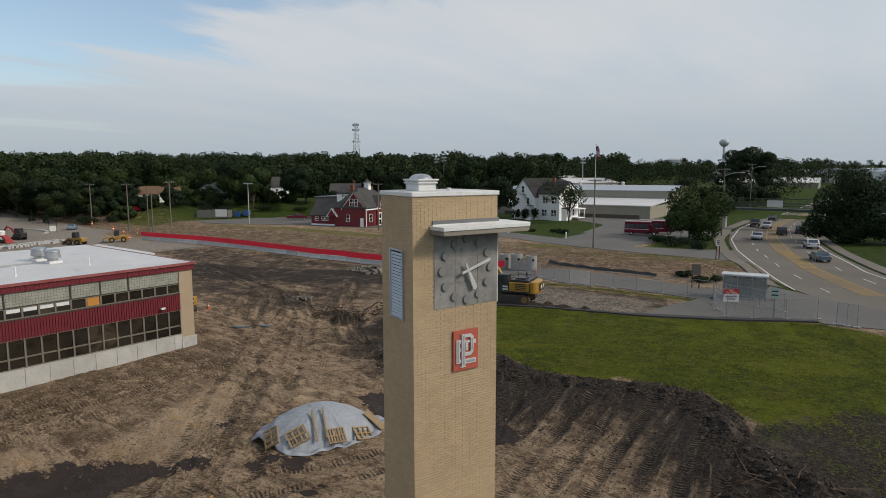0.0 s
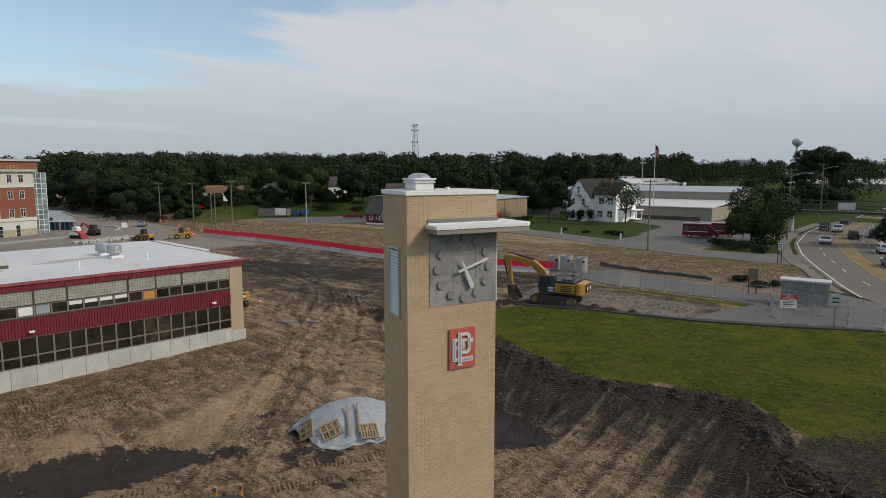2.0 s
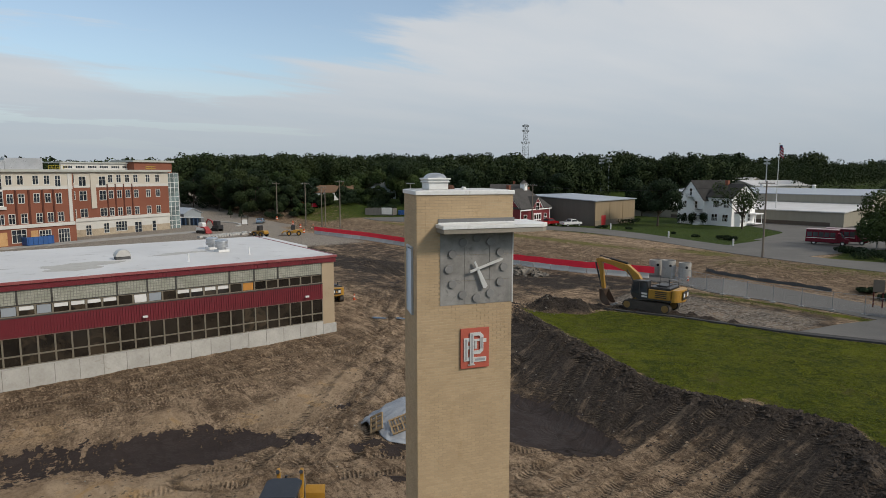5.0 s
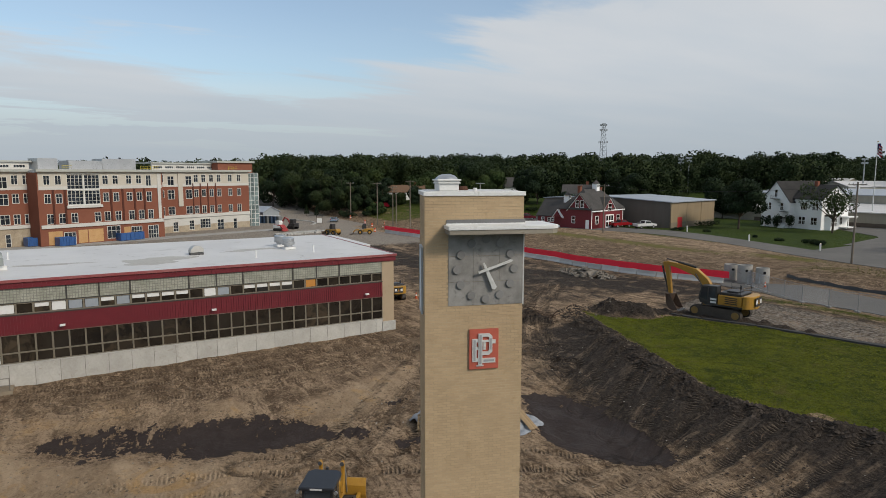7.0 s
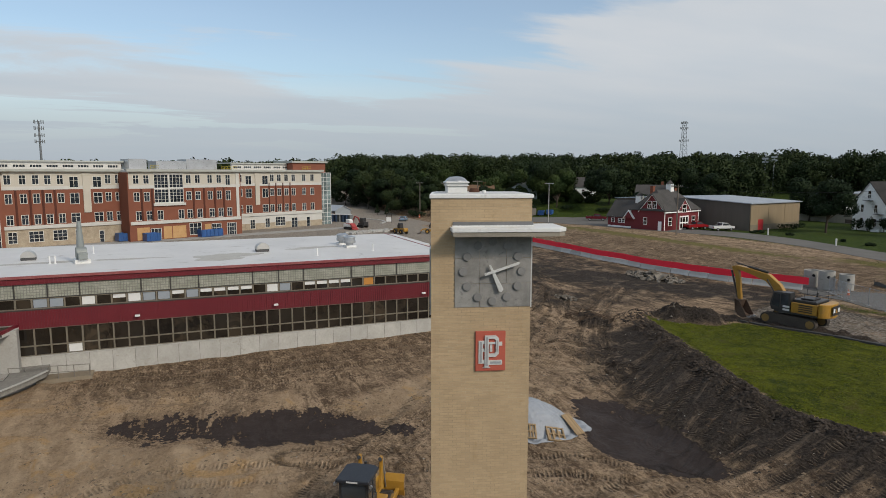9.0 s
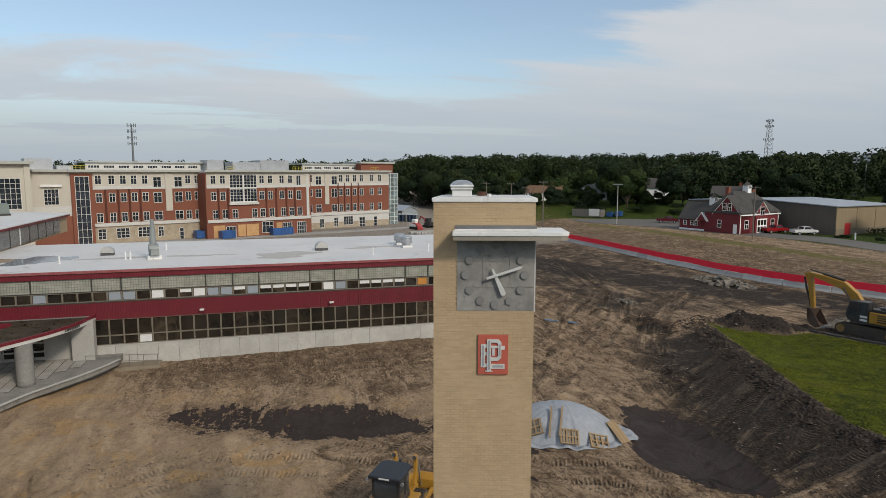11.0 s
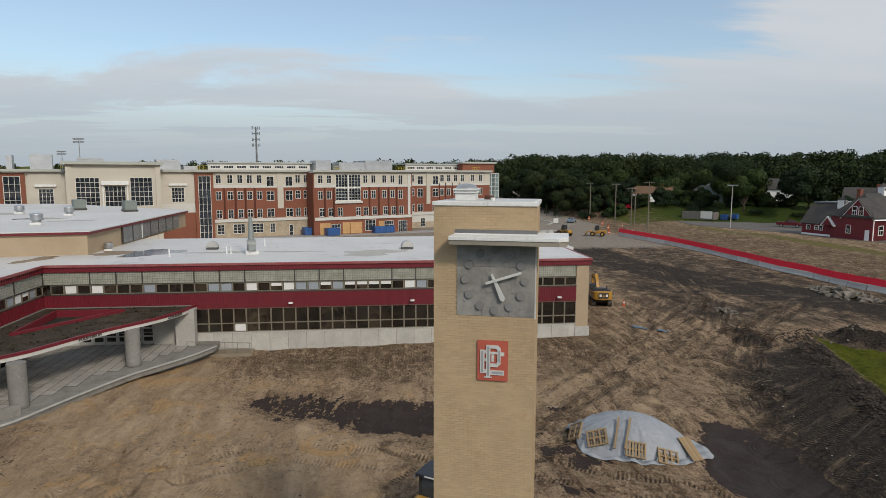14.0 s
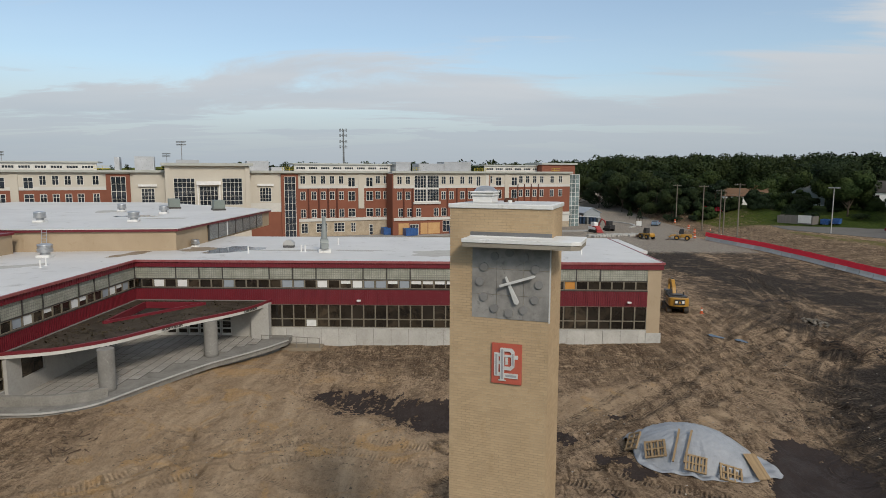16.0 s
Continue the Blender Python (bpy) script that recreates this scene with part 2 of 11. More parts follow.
def pierced(bm, u0, u1, z0, z1, y0, y1, holes):
    """A wall from u0 to u1 (x) and z0 to z1, from y0 to y1 thick, with rectangular holes (u0, u1, z0, z1) right through it."""
    us = sorted({u0, u1, *[min(max(h[i], u0), u1) for h in holes for i in (0, 1)]})
    for a, b in zip(us, us[1:]):
        if b - a < 1e-4:
            continue
        mid = (a + b) / 2
        cut = sorted((max(h[2], z0), min(h[3], z1)) for h in holes if h[0] < mid < h[1] and h[3] > z0 and h[2] < z1)
        z = z0
        for c, d in cut:
            if c > z + 1e-4:
                box(bm, a, b, y0, y1, z, c)
            z = max(z, d)
        if z < z1 - 1e-4:
            box(bm, a, b, y0, y1, z, z1)

# ---- the lie of the land ----
def S(x, a, b):
    t = np.clip((x - a) / (b - a), 0, 1)
    return t * t * (3 - 2 * t)


GRASS = [(-45.0, 47.5), (-37.2, 44.6), (-31.0, 42.2), (-26.0, 40.3), (-22.2, 38.8), (-18.4, 39.4), (-14.4, 41.3), (-11.0, 41.2), (-8.4, 39.0), (-6.9, 35.4), (-4.3, 33.5), (-1.0, 31.5), (6, 28), (20, 20), (60, 10), (70, 58), (20, 60), (3, 62.5), (-3.4, 64.8), (-8, 66.2), (-14.6, 63.0), (-21.8, 60.3), (-32.4, 57.8), (-38.5, 55.0), (-41.5, 52.5)]
POOL_WEST = [(-40.2, 0.0), (-40.3, 3.0), (-39.5, 5.5), (-37.3, 7.3), (-36.9, 10.5), (-36.0, 12.9), (-34.0, 14.4), (-32.3, 15.6), (-31.0, 15.0), (-30.4, 13.0), (-31.0, 10.5), (-31.4, 8.3), (-32.3, 6.2), (-34.0, 4.8), (-34.0, 2.6), (-35.6, 0.9), (-38.5, -0.8)]
POOL_EAST = [(-30.6, 29.0), (-30.4, 30.4), (-29.6, 32.0), (-28.0, 32.6), (-26.5, 32.8), (-24.6, 32.1), (-21.4, 31.8), (-19.0, 31.2), (-18.0, 30.0), (-18.9, 28.4), (-20.8, 26.8), (-23.2, 25.9), (-25.6, 26.5), (-27.6, 27.6)]
DRY_WEDGE = [(-32.6, 14.9), (-31.6, 16.2), (-34.2, 20.2), (-36.6, 22.6), (-39.2, 25.0), (-40.5, 24.0), (-38.5, 20.0), (-37.2, 16.5), (-35.6, 13.4)]
HAUL = [(-125, 48), (-112, 48.5), (-95, 50), (-80, 54.5), (-69, 60), (-60, 66), (-52, 70)]
FENCE_LINE = [(-138.5, 67.4), (-120, 70.0), (-104, 71.4), (-90, 71.6), (-76, 72.2), (-69.5, 72.6), (-60, 74.8), (-50, 79.0)]


def inside(poly, x, y):
    r = np.zeros(x.shape, bool)
    n = len(poly)
    for i in range(n):
        (x0, y0), (x1, y1) = poly[i], poly[(i + 1) % n]
        if y0 == y1:
            continue
        c = ((y0 > y) != (y1 > y)) & (x < (x1 - x0) * (y - y0) / (y1 - y0) + x0)
        r ^= c
    return r


def along(path, x, y, closed=False):
    """For points x, y: the distance to a path, how far along it the nearest place lies, and on which side."""
    best, run, side, s0 = np.full(x.shape, 1e9), np.zeros(x.shape), np.zeros(x.shape), 0.0
    pts = list(path) + ([path[0]] if closed else [])
    for (x0, y0), (x1, y1) in zip(pts, pts[1:]):
        ln = math.hypot(x1 - x0, y1 - y0)
        t = np.clip(((x - x0) * (x1 - x0) + (y - y0) * (y1 - y0)) / ln ** 2, 0, 1)
        dx, dy = x - x0 - t * (x1 - x0), y - y0 - t * (y1 - y0)
        d = np.hypot(dx, dy)
        c = d < best
        best = np.where(c, d, best)
        run = np.where(c, s0 + t * ln, run)
        side = np.where(c, np.sign((x1 - x0) * dy - (y1 - y0) * dx), side)
        s0 += ln
    return best, run, side


def within(poly, x, y, soft):
    """1 well inside an outline, 0.5 on it, 0 well outside, over a soft edge of that width on each side."""
    d, _, _ = along(poly, x, y, True)
    return S(np.where(inside(poly, x, y), d, -d), -soft, soft)


def lumps(x, y, scale, seed, octaves=3):
    """Smooth uneven relief about 0, from sums of turned sine waves."""
    rs = np.random.RandomState(seed)
    out, a = np.zeros(x.shape), 1.0
    for o in range(octaves):
        for k in range(5):
            th, ph, f = rs.uniform(0, math.pi), rs.uniform(0, 6.28), 2 * math.pi / scale * rs.uniform(0.7, 1.4) * 2 ** o
            out += a * np.sin(f * (x * math.cos(th) + y * math.sin(th)) + ph + 1.3 * np.sin(f * 0.6 * (y * math.cos(th) - x * math.sin(th)) + 2 * ph)) / 5
        a *= 0.5
    return out


def fence_y(x):
    return np.interp(x, [p[0] for p in FENCE_LINE] + [-20, 60], [p[1] for p in FENCE_LINE] + [82, 90])


def height(x, y):
    x, y = np.asarray(x, float), np.asarray(y, float)
    z = np.full(x.shape, 0.45)
    z = z - 0.35 * S(y, 20, -2) * S(x, -30, -42) * S(x, -58, -50) + 0.35 * S(y, 20, 34) * S(x, -38, -52)
    z = z + 0.45 * S(y, -6, -12) * S(x, -28, -33)                                   # fill against the plaza
    z = z - 0.50 * within(POOL_WEST, x, y, 2.5) - 0.40 * within(POOL_EAST, x, y, 1.8)   # hollows with standing water
    d, run, side = along(GRASS, x, y, True)
    g = inside(GRASS, x, y)
    bank = np.where(g, 1.0, S(d, 8.5, 0.3))
    bank = bank * S(y, 96, 74)
    z = z + bank * (1.4 - z) * S(y, 8, 30)
    fy = fence_y(x)
    z = z + (1.75 - z) * S(x, -52, -40) * S(y, 58, 66)                                # level of the access road
    up = S(y - fy, 2, 26)
    z = z + (2.2 - z) * up
    z = z + 0.9 * np.exp(-((y - fy - 12) / 6) ** 2) * S(x, -58, -46) * S(x, -16, -26)  # spoil bank between the roads
    z = z + (1.0 - z) * S(x, -85, -120) * (1 - up)
    ax, ay = 42.0, 63.0                                                                # the houses stand on a low ridge
    u = np.clip(((x + 200) * ax + (y - 92) * ay) / (ax * ax + ay * ay), 0, 1)
    z = z + 4.0 * S(np.hypot(x + 200 - u * ax, y - 92 - u * ay), 20, 9)
    r = np.hypot(x + 20, y - 10)
    z = z + 7 * S(r, 192, 262) * S(x * 0.5 - y * 0.9 + 60, 0, -150) * S(x, 10, -60) + 6 * S(r, 420, 900)
    z = z + 26 * S(r, 900, 2200) * (0.6 + 0.4 * lumps(x, y, 1500, 3, 1))
    return z


HEAPS = [(-43.4, 50.3, 2.1, 1.9, 1.30), (-41.4, 52.0, 2.0, 1.8, 1.25), (-46, 42.5, 2.2, 1.4, 0.6), (-49, 43.5, 2.0, 1.0, 0.5)]


def ground(x, y):
    """The finished surface: the lie of the land with heaps, ruts and clods."""
    x, y = np.asarray(x, float), np.asarray(y, float)
    z = height(x, y)
    dirt = ~inside(GRASS, x, y) & (x > -150) & (x < 40) & (y < fence_y(x) + 20) & (y > -60)
    for hx, hy, rx, ry, hh in HEAPS:
        q = ((x - hx) / rx) ** 2 + ((y - hy) / ry) ** 2
        z = z + hh * np.clip(1 - q ** 0.72, 0, 1) * (1 + 0.26 * lumps(x, y, 1.3, 8, 2))
    soft = np.where(dirt & ~((x > -45) & (y > 57)), 1.0, 0.25)
    wet = np.maximum(within(POOL_WEST, x, y, 0.9), within(POOL_EAST, x, y, 0.7))
    soft = soft * (1 - 0.92 * wet) * (1 - 0.55 * within(DRY_WEDGE, x, y, 1.2))
    d, run, side = along(GRASS, x, y, True)
    edge = np.where(inside(GRASS, x, y), 0, np.exp(-((d - 1.4) / 1.3) ** 2)) * (y < 60)
    z = z + soft * (0.08 * lumps(x, y, 5.0, 1, 3) + (0.03 + 0.07 * np.clip(lumps(x, y, 11, 21, 2) + 0.1, 0, 1)) * lumps(x, y, 1.0, 2, 3)) + edge * (0.26 + 0.34 * lumps(x, y, 2.2, 5, 4))
    # graded strips: low ridges along the wall and along the way to the haul road
    for th, wl, seed, amp in ((1.36, 2.3, 61, 0.022), (2.32, 2.9, 62, 0.026)):
        u, w = x * math.cos(th) + y * math.sin(th), y * math.cos(th) - x * math.sin(th)
        z = z + soft * amp * np.clip(lumps(x, y, 9, seed, 2) + 0.2, 0, 1) * np.sin(2 * math.pi * w / wl + 1.6 * lumps(u * 0.35, w, 5, seed + 5, 2))
    # ruts of the machines
    for path, w, *_ in TRACKS:
        dd, rr, sd_ = along(path, x, y)
        for off in (-1, 1):
            q = dd * sd_ - off * w
            z = z + (0.045 * np.exp(-((np.abs(q) - 0.52) / 0.16) ** 2) - 0.085 * np.exp(-(q / 0.36) ** 4)) * (dd < 3) * soft
    return z


TRACKS = [([(-24, 10), (-28.4, 14.1), (-32, 18), (-37.6, 22.9), (-46, 31), (-54.9, 39.7), (-64, 47), (-90, 54)], 1.05),
          ([(-26, 15.5), (-30, 19.7), (-35.8, 25.9), (-42.6, 33.2), (-52, 42), (-66, 50), (-95, 58)], 1.0),
          ([(-29, 10), (-27.2, 13.6), (-25.3, 17.6), (-23.6, 20.2), (-22.2, 23.4), (-19.5, 27)], 1.0),
          ([(-48.5, -4), (-47.5, 4), (-46.5, 12), (-46.8, 20), (-46, 27), (-48, 34), (-55, 42)], 0.95, 0.7),
          ([(-44, 2), (-43.2, 10), (-42.6, 18), (-43.5, 25), (-41, 31), (-34, 36)], 1.0, 0.6),
          ([(-20, -12), (-26, -4), (-29, 3), (-27.5, 9)], 1.0, 0.35),
          ([(-30, -7), (-24.5, -1), (-21, 6), (-20.5, 12)], 0.95, 0.35),
          ([(-38, -5), (-31, -4), (-25, -6), (-19, -11)], 0.95, 0.35),
          ([(-33, 36), (-40, 33.5), (-47, 33), (-56, 36), (-66, 44)], 1.0),
          ([(-32, 33.5), (-37, 35.5), (-43, 39.5), (-52, 47), (-62, 58)], 1.1),
          ([(-38, 28), (-41.5, 29.5), (-43.5, 32.5), (-42, 36), (-38, 38)], 0.95),
          *[([(x0 + 1.6, 23.5), (x0 + 0.6, 30), (x0, 36), (x0 - 0.3, e)], 0.95) for x0, e in ((-8.6, 38), (-12.4, 41), (-16.2, 39.5), (-20.0, 38))],
          *[([(x0 + 5.4, y0 - 10.5), (x0 + 2.4, y0 - 5), (x0, y0)], 0.95) for x0, y0 in ((-24.6, 39.4), (-28.4, 41.0), (-32.2, 42.4), (-36.0, 43.8))]]


def graded(lo, hi, step, far, grow=1.13):
    c = list(np.arange(lo, hi + step / 2, step))
    s, a, b = step, lo, hi
    while a > -far or b < far:
        s *= grow
        if a > -far:
            a -= s
            c.insert(0, a)
        if b < far:
            b += s
            c.append(b)
    return np.array(c)


def ground_material():
    m, nt, bsdf = nodes_of("earth_and_grass")
    P = coords(nt, "world")

    def attr(name):
        a = nt.nodes.new("ShaderNodeAttribute")
        a.attribute_name = name
        return a.outputs["Fac"]

    big = noise_tex(nt, 0.10, 6, 0.6, P, 0.8)
    mid = noise_tex(nt, 0.55, 7, 0.65, P, 0.7)
    fine = noise_tex(nt, 3.5, 8, 0.7, P, 0.3)
    grit = noise_tex(nt, 22, 5, 0.7, P)
    # smears that follow the way the machines drove
    flow = nt.nodes.new("ShaderNodeCombineXYZ")
    nt.links.new(calc(nt, "MULTIPLY", attr("run"), 0.16), flow.inputs[0])
    nt.links.new(calc(nt, "MULTIPLY", attr("aside"), 1.5), flow.inputs[1])
    loose = maprange(nt, attr("near"), 1.3, 2.3)

    def driven(scale, detail, rough, distort, world_scale):
        a = noise_tex(nt, scale, detail, rough, flow.outputs[0], distort)
        b = noise_tex(nt, world_scale, detail, rough, P, distort)
        return calc(nt, "ADD", calc(nt, "MULTIPLY", a, calc(nt, "SUBTRACT", 1.0, loose)), calc(nt, "MULTIPLY", b, loose))
    smear = driven(1.0, 7, 0.68, 0.9, 0.42)
    smear2 = driven(2.7, 6, 0.7, 0.5, 1.1)
    earth = mixc(nt, maprange(nt, mid, 0.36, 0.64), (0.218, 0.152, 0.097), (0.355, 0.252, 0.159))
    earth = mixc(nt, maprange(nt, big, 0.44, 0.64, 0, 0.8), earth, (0.164, 0.114, 0.074))
    patch = noise_tex(nt, 0.21, 8, 0.66, P, 1.4)
    earth = mixc(nt, maprange(nt, patch, 0.50, 0.66, 0, 0.7), earth, (0.409, 0.295, 0.188))
    earth = mixc(nt, maprange(nt, patch, 0.50, 0.36, 0, 0.8), earth, (0.100, 0.066, 0.040))
    earth = mixc(nt, maprange(nt, smear, 0.51, 0.61, 0, 0.9), earth, (0.426, 0.307, 0.199))
    earth = mixc(nt, maprange(nt, smear2, 0.54, 0.61, 0, 0.75), earth, (0.099, 0.064, 0.040))
    earth = mixc(nt, maprange(nt, fine, 0.56, 0.68, 0, 0.6), earth, (0.087, 0.057, 0.036))
    earth = mixc(nt, maprange(nt, grit, 0.60, 0.72, 0, 0.6), earth, (0.469, 0.356, 0.247))
    # scraped streaks, in broad strokes that run along the wall, towards the haul road, and across
    def stroke(turn, along_scale, across_scale, detail):
        mp = nt.nodes.new("ShaderNodeMapping")
        mp.inputs["Rotation"].default_value = (0, 0, radians(turn))
        mp.inputs["Scale"].default_value = (along_scale, across_scale, 1)
        warp = nt.nodes.new("ShaderNodeVectorMath")
        warp.operation = "MULTIPLY_ADD"
        wn = nt.nodes.new("ShaderNodeTexNoise")
        wn.inputs["Scale"].default_value = 0.16
        wn.inputs["Detail"].default_value = 2
        nt.links.new(P, wn.inputs["Vector"])
        nt.links.new(wn.outputs["Color"], warp.inputs[0])
        warp.inputs[1].default_value = (3.0, 3.0, 0)
        nt.links.new(P, warp.inputs[2])
        nt.links.new(warp.outputs[0], mp.inputs[0])
        return noise_tex(nt, 1.0, detail, 0.66, mp.outputs[0], 0.25)
    where = noise_tex(nt, 0.085, 3, 0.5, P, 0.6)
    dirt = calc(nt, "SUBTRACT", 1.0, attr("still"))
    for turn, lo, hi in ((-78, 0.40, 0.52), (-132, 0.46, 0.58), (-20, 0.60, 0.50)):
        st = stroke(turn, 0.13, 1.15, 9)
        sel = calc(nt, "MULTIPLY", maprange(nt, where, lo, hi), dirt)
        earth = mixc(nt, calc(nt, "MULTIPLY", maprange(nt, st, 0.53, 0.63, 0, 0.80), sel), earth, (0.436, 0.313, 0.203))
        earth = mixc(nt, calc(nt, "MULTIPLY", maprange(nt, st, 0.47, 0.38, 0, 0.80), sel), earth, (0.087, 0.057, 0.035))
    earth = mixc(nt, calc(nt, "MULTIPLY", attr("damp"), maprange(nt, mid, 0.35, 0.6, 0.35, 0.9)), earth, mixc(nt, maprange(nt, fine, 0.4, 0.62), (0.074, 0.049, 0.031), (0.153, 0.104, 0.062)))
    tan = mixc(nt, maprange(nt, stroke(-110, 0.16, 0.8, 8), 0.40, 0.62), (0.355, 0.252, 0.156), (0.518, 0.382, 0.247))
    earth = mixc(nt, calc(nt, "MULTIPLY", attr("sand"), maprange(nt, mid, 0.36, 0.52, 0.60, 0.95)), earth, tan)
    earth = mixc(nt, calc(nt, "MULTIPLY", attr("sand"), maprange(nt, patch, 0.52, 0.62, 0, 0.75)), earth, (0.491, 0.305, 0.132))
    # crisp clods, crusts and scrape marks
    calm = maprange(nt, attr("sand"), 0.2, 0.9, 1.0, 0.30)
    rough_spots = maprange(nt, noise_tex(nt, 0.30, 5, 0.65, P, 0.8), 0.40, 0.60, 0.25, 1.0)
    calm = calc(nt, "MULTIPLY", calm, rough_spots)
    for scale, lo, hi in ((1.5, 0.70, 0.75), (4.2, 0.65, 0.70)):
        cr = noise_tex(nt, scale, 10, 0.72, P, 0.5)
        earth = mixc(nt, calc(nt, "MULTIPLY", maprange(nt, cr, 0.445, 0.415, 0, lo), calm), earth, (0.077, 0.050, 0.031))
        earth = mixc(nt, calc(nt, "MULTIPLY", maprange(nt, cr, 0.550, 0.580, 0, hi), calm), earth, (0.458, 0.334, 0.218))
    st = stroke(-100, 0.35, 1.6, 10)
    earth = mixc(nt, calc(nt, "MULTIPLY", maprange(nt, st, 0.56, 0.60, 0, 0.6), calm), earth, (0.469, 0.342, 0.224))
    earth = mixc(nt, calc(nt, "MULTIPLY", maprange(nt, st, 0.43, 0.39, 0, 0.5), calm), earth, (0.092, 0.061, 0.038))
    # crumbs and pebbles
    speck = noise_tex(nt, 5.5, 7, 0.78, P, 0.2)
    crumb = noise_tex(nt, 13.0, 4, 0.7, P)
    earth = mixc(nt, calc(nt, "MULTIPLY", maprange(nt, speck, 0.47, 0.37, 0, 0.85), maprange(nt, attr("sand"), 0.2, 0.9, 1.0, 0.35)), earth, (0.072, 0.047, 0.029))
    earth = mixc(nt, maprange(nt, speck, 0.54, 0.66, 0, 0.75), earth, (0.469, 0.341, 0.223))
    earth = mixc(nt, maprange(nt, crumb, 0.62, 0.72, 0, 0.55), earth, (0.502, 0.397, 0.284))
    # dark topsoil
    dk = maprange(nt, calc(nt, "ADD", attr("dark"), calc(nt, "ADD", calc(nt, "MULTIPLY", calc(nt, "SUBTRACT", mid, 0.5), 0.9), calc(nt, "MULTIPLY", calc(nt, "SUBTRACT", smear, 0.5), -1.2))), 0.15, 0.85)
    soil = mixc(nt, maprange(nt, speck, 0.40, 0.62), (0.021, 0.017, 0.014), (0.073, 0.058, 0.046))
    soil = mixc(nt, maprange(nt, smear, 0.52, 0.66, 0, 0.65), soil, (0.125, 0.098, 0.074))
    col = mixc(nt, dk, earth, soil)
    # tread marks of the crawlers: crossbars along each rut
    tw, tr = attr("tread"), attr("run")
    bars = calc(nt, "SINE", calc(nt, "ADD", calc(nt, "MULTIPLY", tr, 2 * math.pi / 0.23), calc(nt, "MULTIPLY", fine, 5.0)))
    tread = calc(nt, "MULTIPLY", tw, maprange(nt, calc(nt, "ADD", mid, calc(nt, "MULTIPLY", calc(nt, "SUBTRACT", fine, 0.5), 0.9)), 0.43, 0.58))
    col = mixc(nt, calc(nt, "MULTIPLY", tread, maprange(nt, bars, -0.3, 0.9, 0.0, 0.90)), col, (0.042, 0.031, 0.023))
    col = mixc(nt, calc(nt, "MULTIPLY", tread, maprange(nt, bars, -0.3, -0.9, 0.0, 0.40)), col, (0.33, 0.26, 0.19))
    # gravel and rubble yard
    gravel = mixc(nt, maprange(nt, fine, 0.3, 0.7), (0.185, 0.16, 0.132), (0.34, 0.30, 0.25))
    col = mixc(nt, maprange(nt, calc(nt, "ADD", attr("gravel"), calc(nt, "MULTIPLY", calc(nt, "SUBTRACT", fine, 0.5), 0.9)), 0.35, 0.65), col, gravel)
    # grass
    ga = calc(nt, "ADD", attr("grass"), calc(nt, "ADD", calc(nt, "MULTIPLY", calc(nt, "SUBTRACT", speck, 0.5), 1.3), calc(nt, "MULTIPLY", calc(nt, "SUBTRACT", mid, 0.5), 0.7)))
    gf = maprange(nt, ga, 0.42, 0.60)
    tuft = noise_tex(nt, 1.3, 8, 0.75, P, 0.6)
    green = mixc(nt, maprange(nt, tuft, 0.36, 0.62), (0.036, 0.047, 0.005), (0.114, 0.124, 0.010))
    green = mixc(nt, maprange(nt, fine, 0.48, 0.70, 0, 0.8), green, (0.022, 0.034, 0.004))
    green = mixc(nt, maprange(nt, big, 0.46, 0.62, 0, 0.65), green, (0.140, 0.150, 0.010))
    green = mixc(nt, maprange(nt, speck, 0.46, 0.34, 0, 0.85), green, (0.018, 0.027, 0.004))
    green = mixc(nt, maprange(nt, speck, 0.55, 0.68, 0, 0.7), green, (0.145, 0.152, 0.018))
    sere = noise_tex(nt, 0.33, 7, 0.7, P, 1.0)
    green = mixc(nt, maprange(nt, sere, 0.54, 0.70, 0, 0.75), green, (0.105, 0.088, 0.026))
    green = mixc(nt, maprange(nt, sere, 0.48, 0.36, 0, 0.75), green, (0.030, 0.044, 0.005))
    # darker green on the lawns and the country beyond the lane
    green = mixc(nt, attr("deep_green"), green, mixc(nt, maprange(nt, tuft, 0.35, 0.65), (0.020, 0.040, 0.008), (0.045, 0.072, 0.014)))
    green = mixc(nt, attr("dry"), green, (0.19, 0.155, 0.065))
    col = mixc(nt, gf, col, green)
    # standing water and wet mud
    ragged = calc(nt, "MULTIPLY", calc(nt, "SUBTRACT", stroke(-78, 0.22, 1.3, 8), 0.5), 1.7)
    wv = calc(nt, "ADD", calc(nt, "ADD", calc(nt, "SUBTRACT", attr("wet"), calc(nt, "MULTIPLY", attr("sand"), 0.5)), ragged), calc(nt, "MULTIPLY", 1.0, calc(nt, "ADD", calc(nt, "MULTIPLY", calc(nt, "SUBTRACT", smear, 0.5), 1.0), calc(nt, "ADD", calc(nt, "MULTIPLY", calc(nt, "SUBTRACT", mid, 0.5), 0.9), calc(nt, "MULTIPLY", calc(nt, "SUBTRACT", fine, 0.5), 0.8)))))
    wet = maprange(nt, wv, 0.455, 0.50)
    mud = mixc(nt, maprange(nt, mid, 0.3, 0.7), (0.029, 0.0213, 0.0185), (0.043, 0.032, 0.0275))
    col = mixc(nt, wet, col, mud)
    nt.links.new(col, bsdf.inputs["Base Color"])
    water = maprange(nt, wv, 0.70, 0.95)
    rough = calc(nt, "SUBTRACT", calc(nt, "SUBTRACT", 0.95, calc(nt, "MULTIPLY", wet, 0.18)), calc(nt, "MULTIPLY", water, 0.20))
    nt.links.new(rough, bsdf.inputs["Roughness"])
    bsdf.inputs["Specular IOR Level"].default_value = 0.12
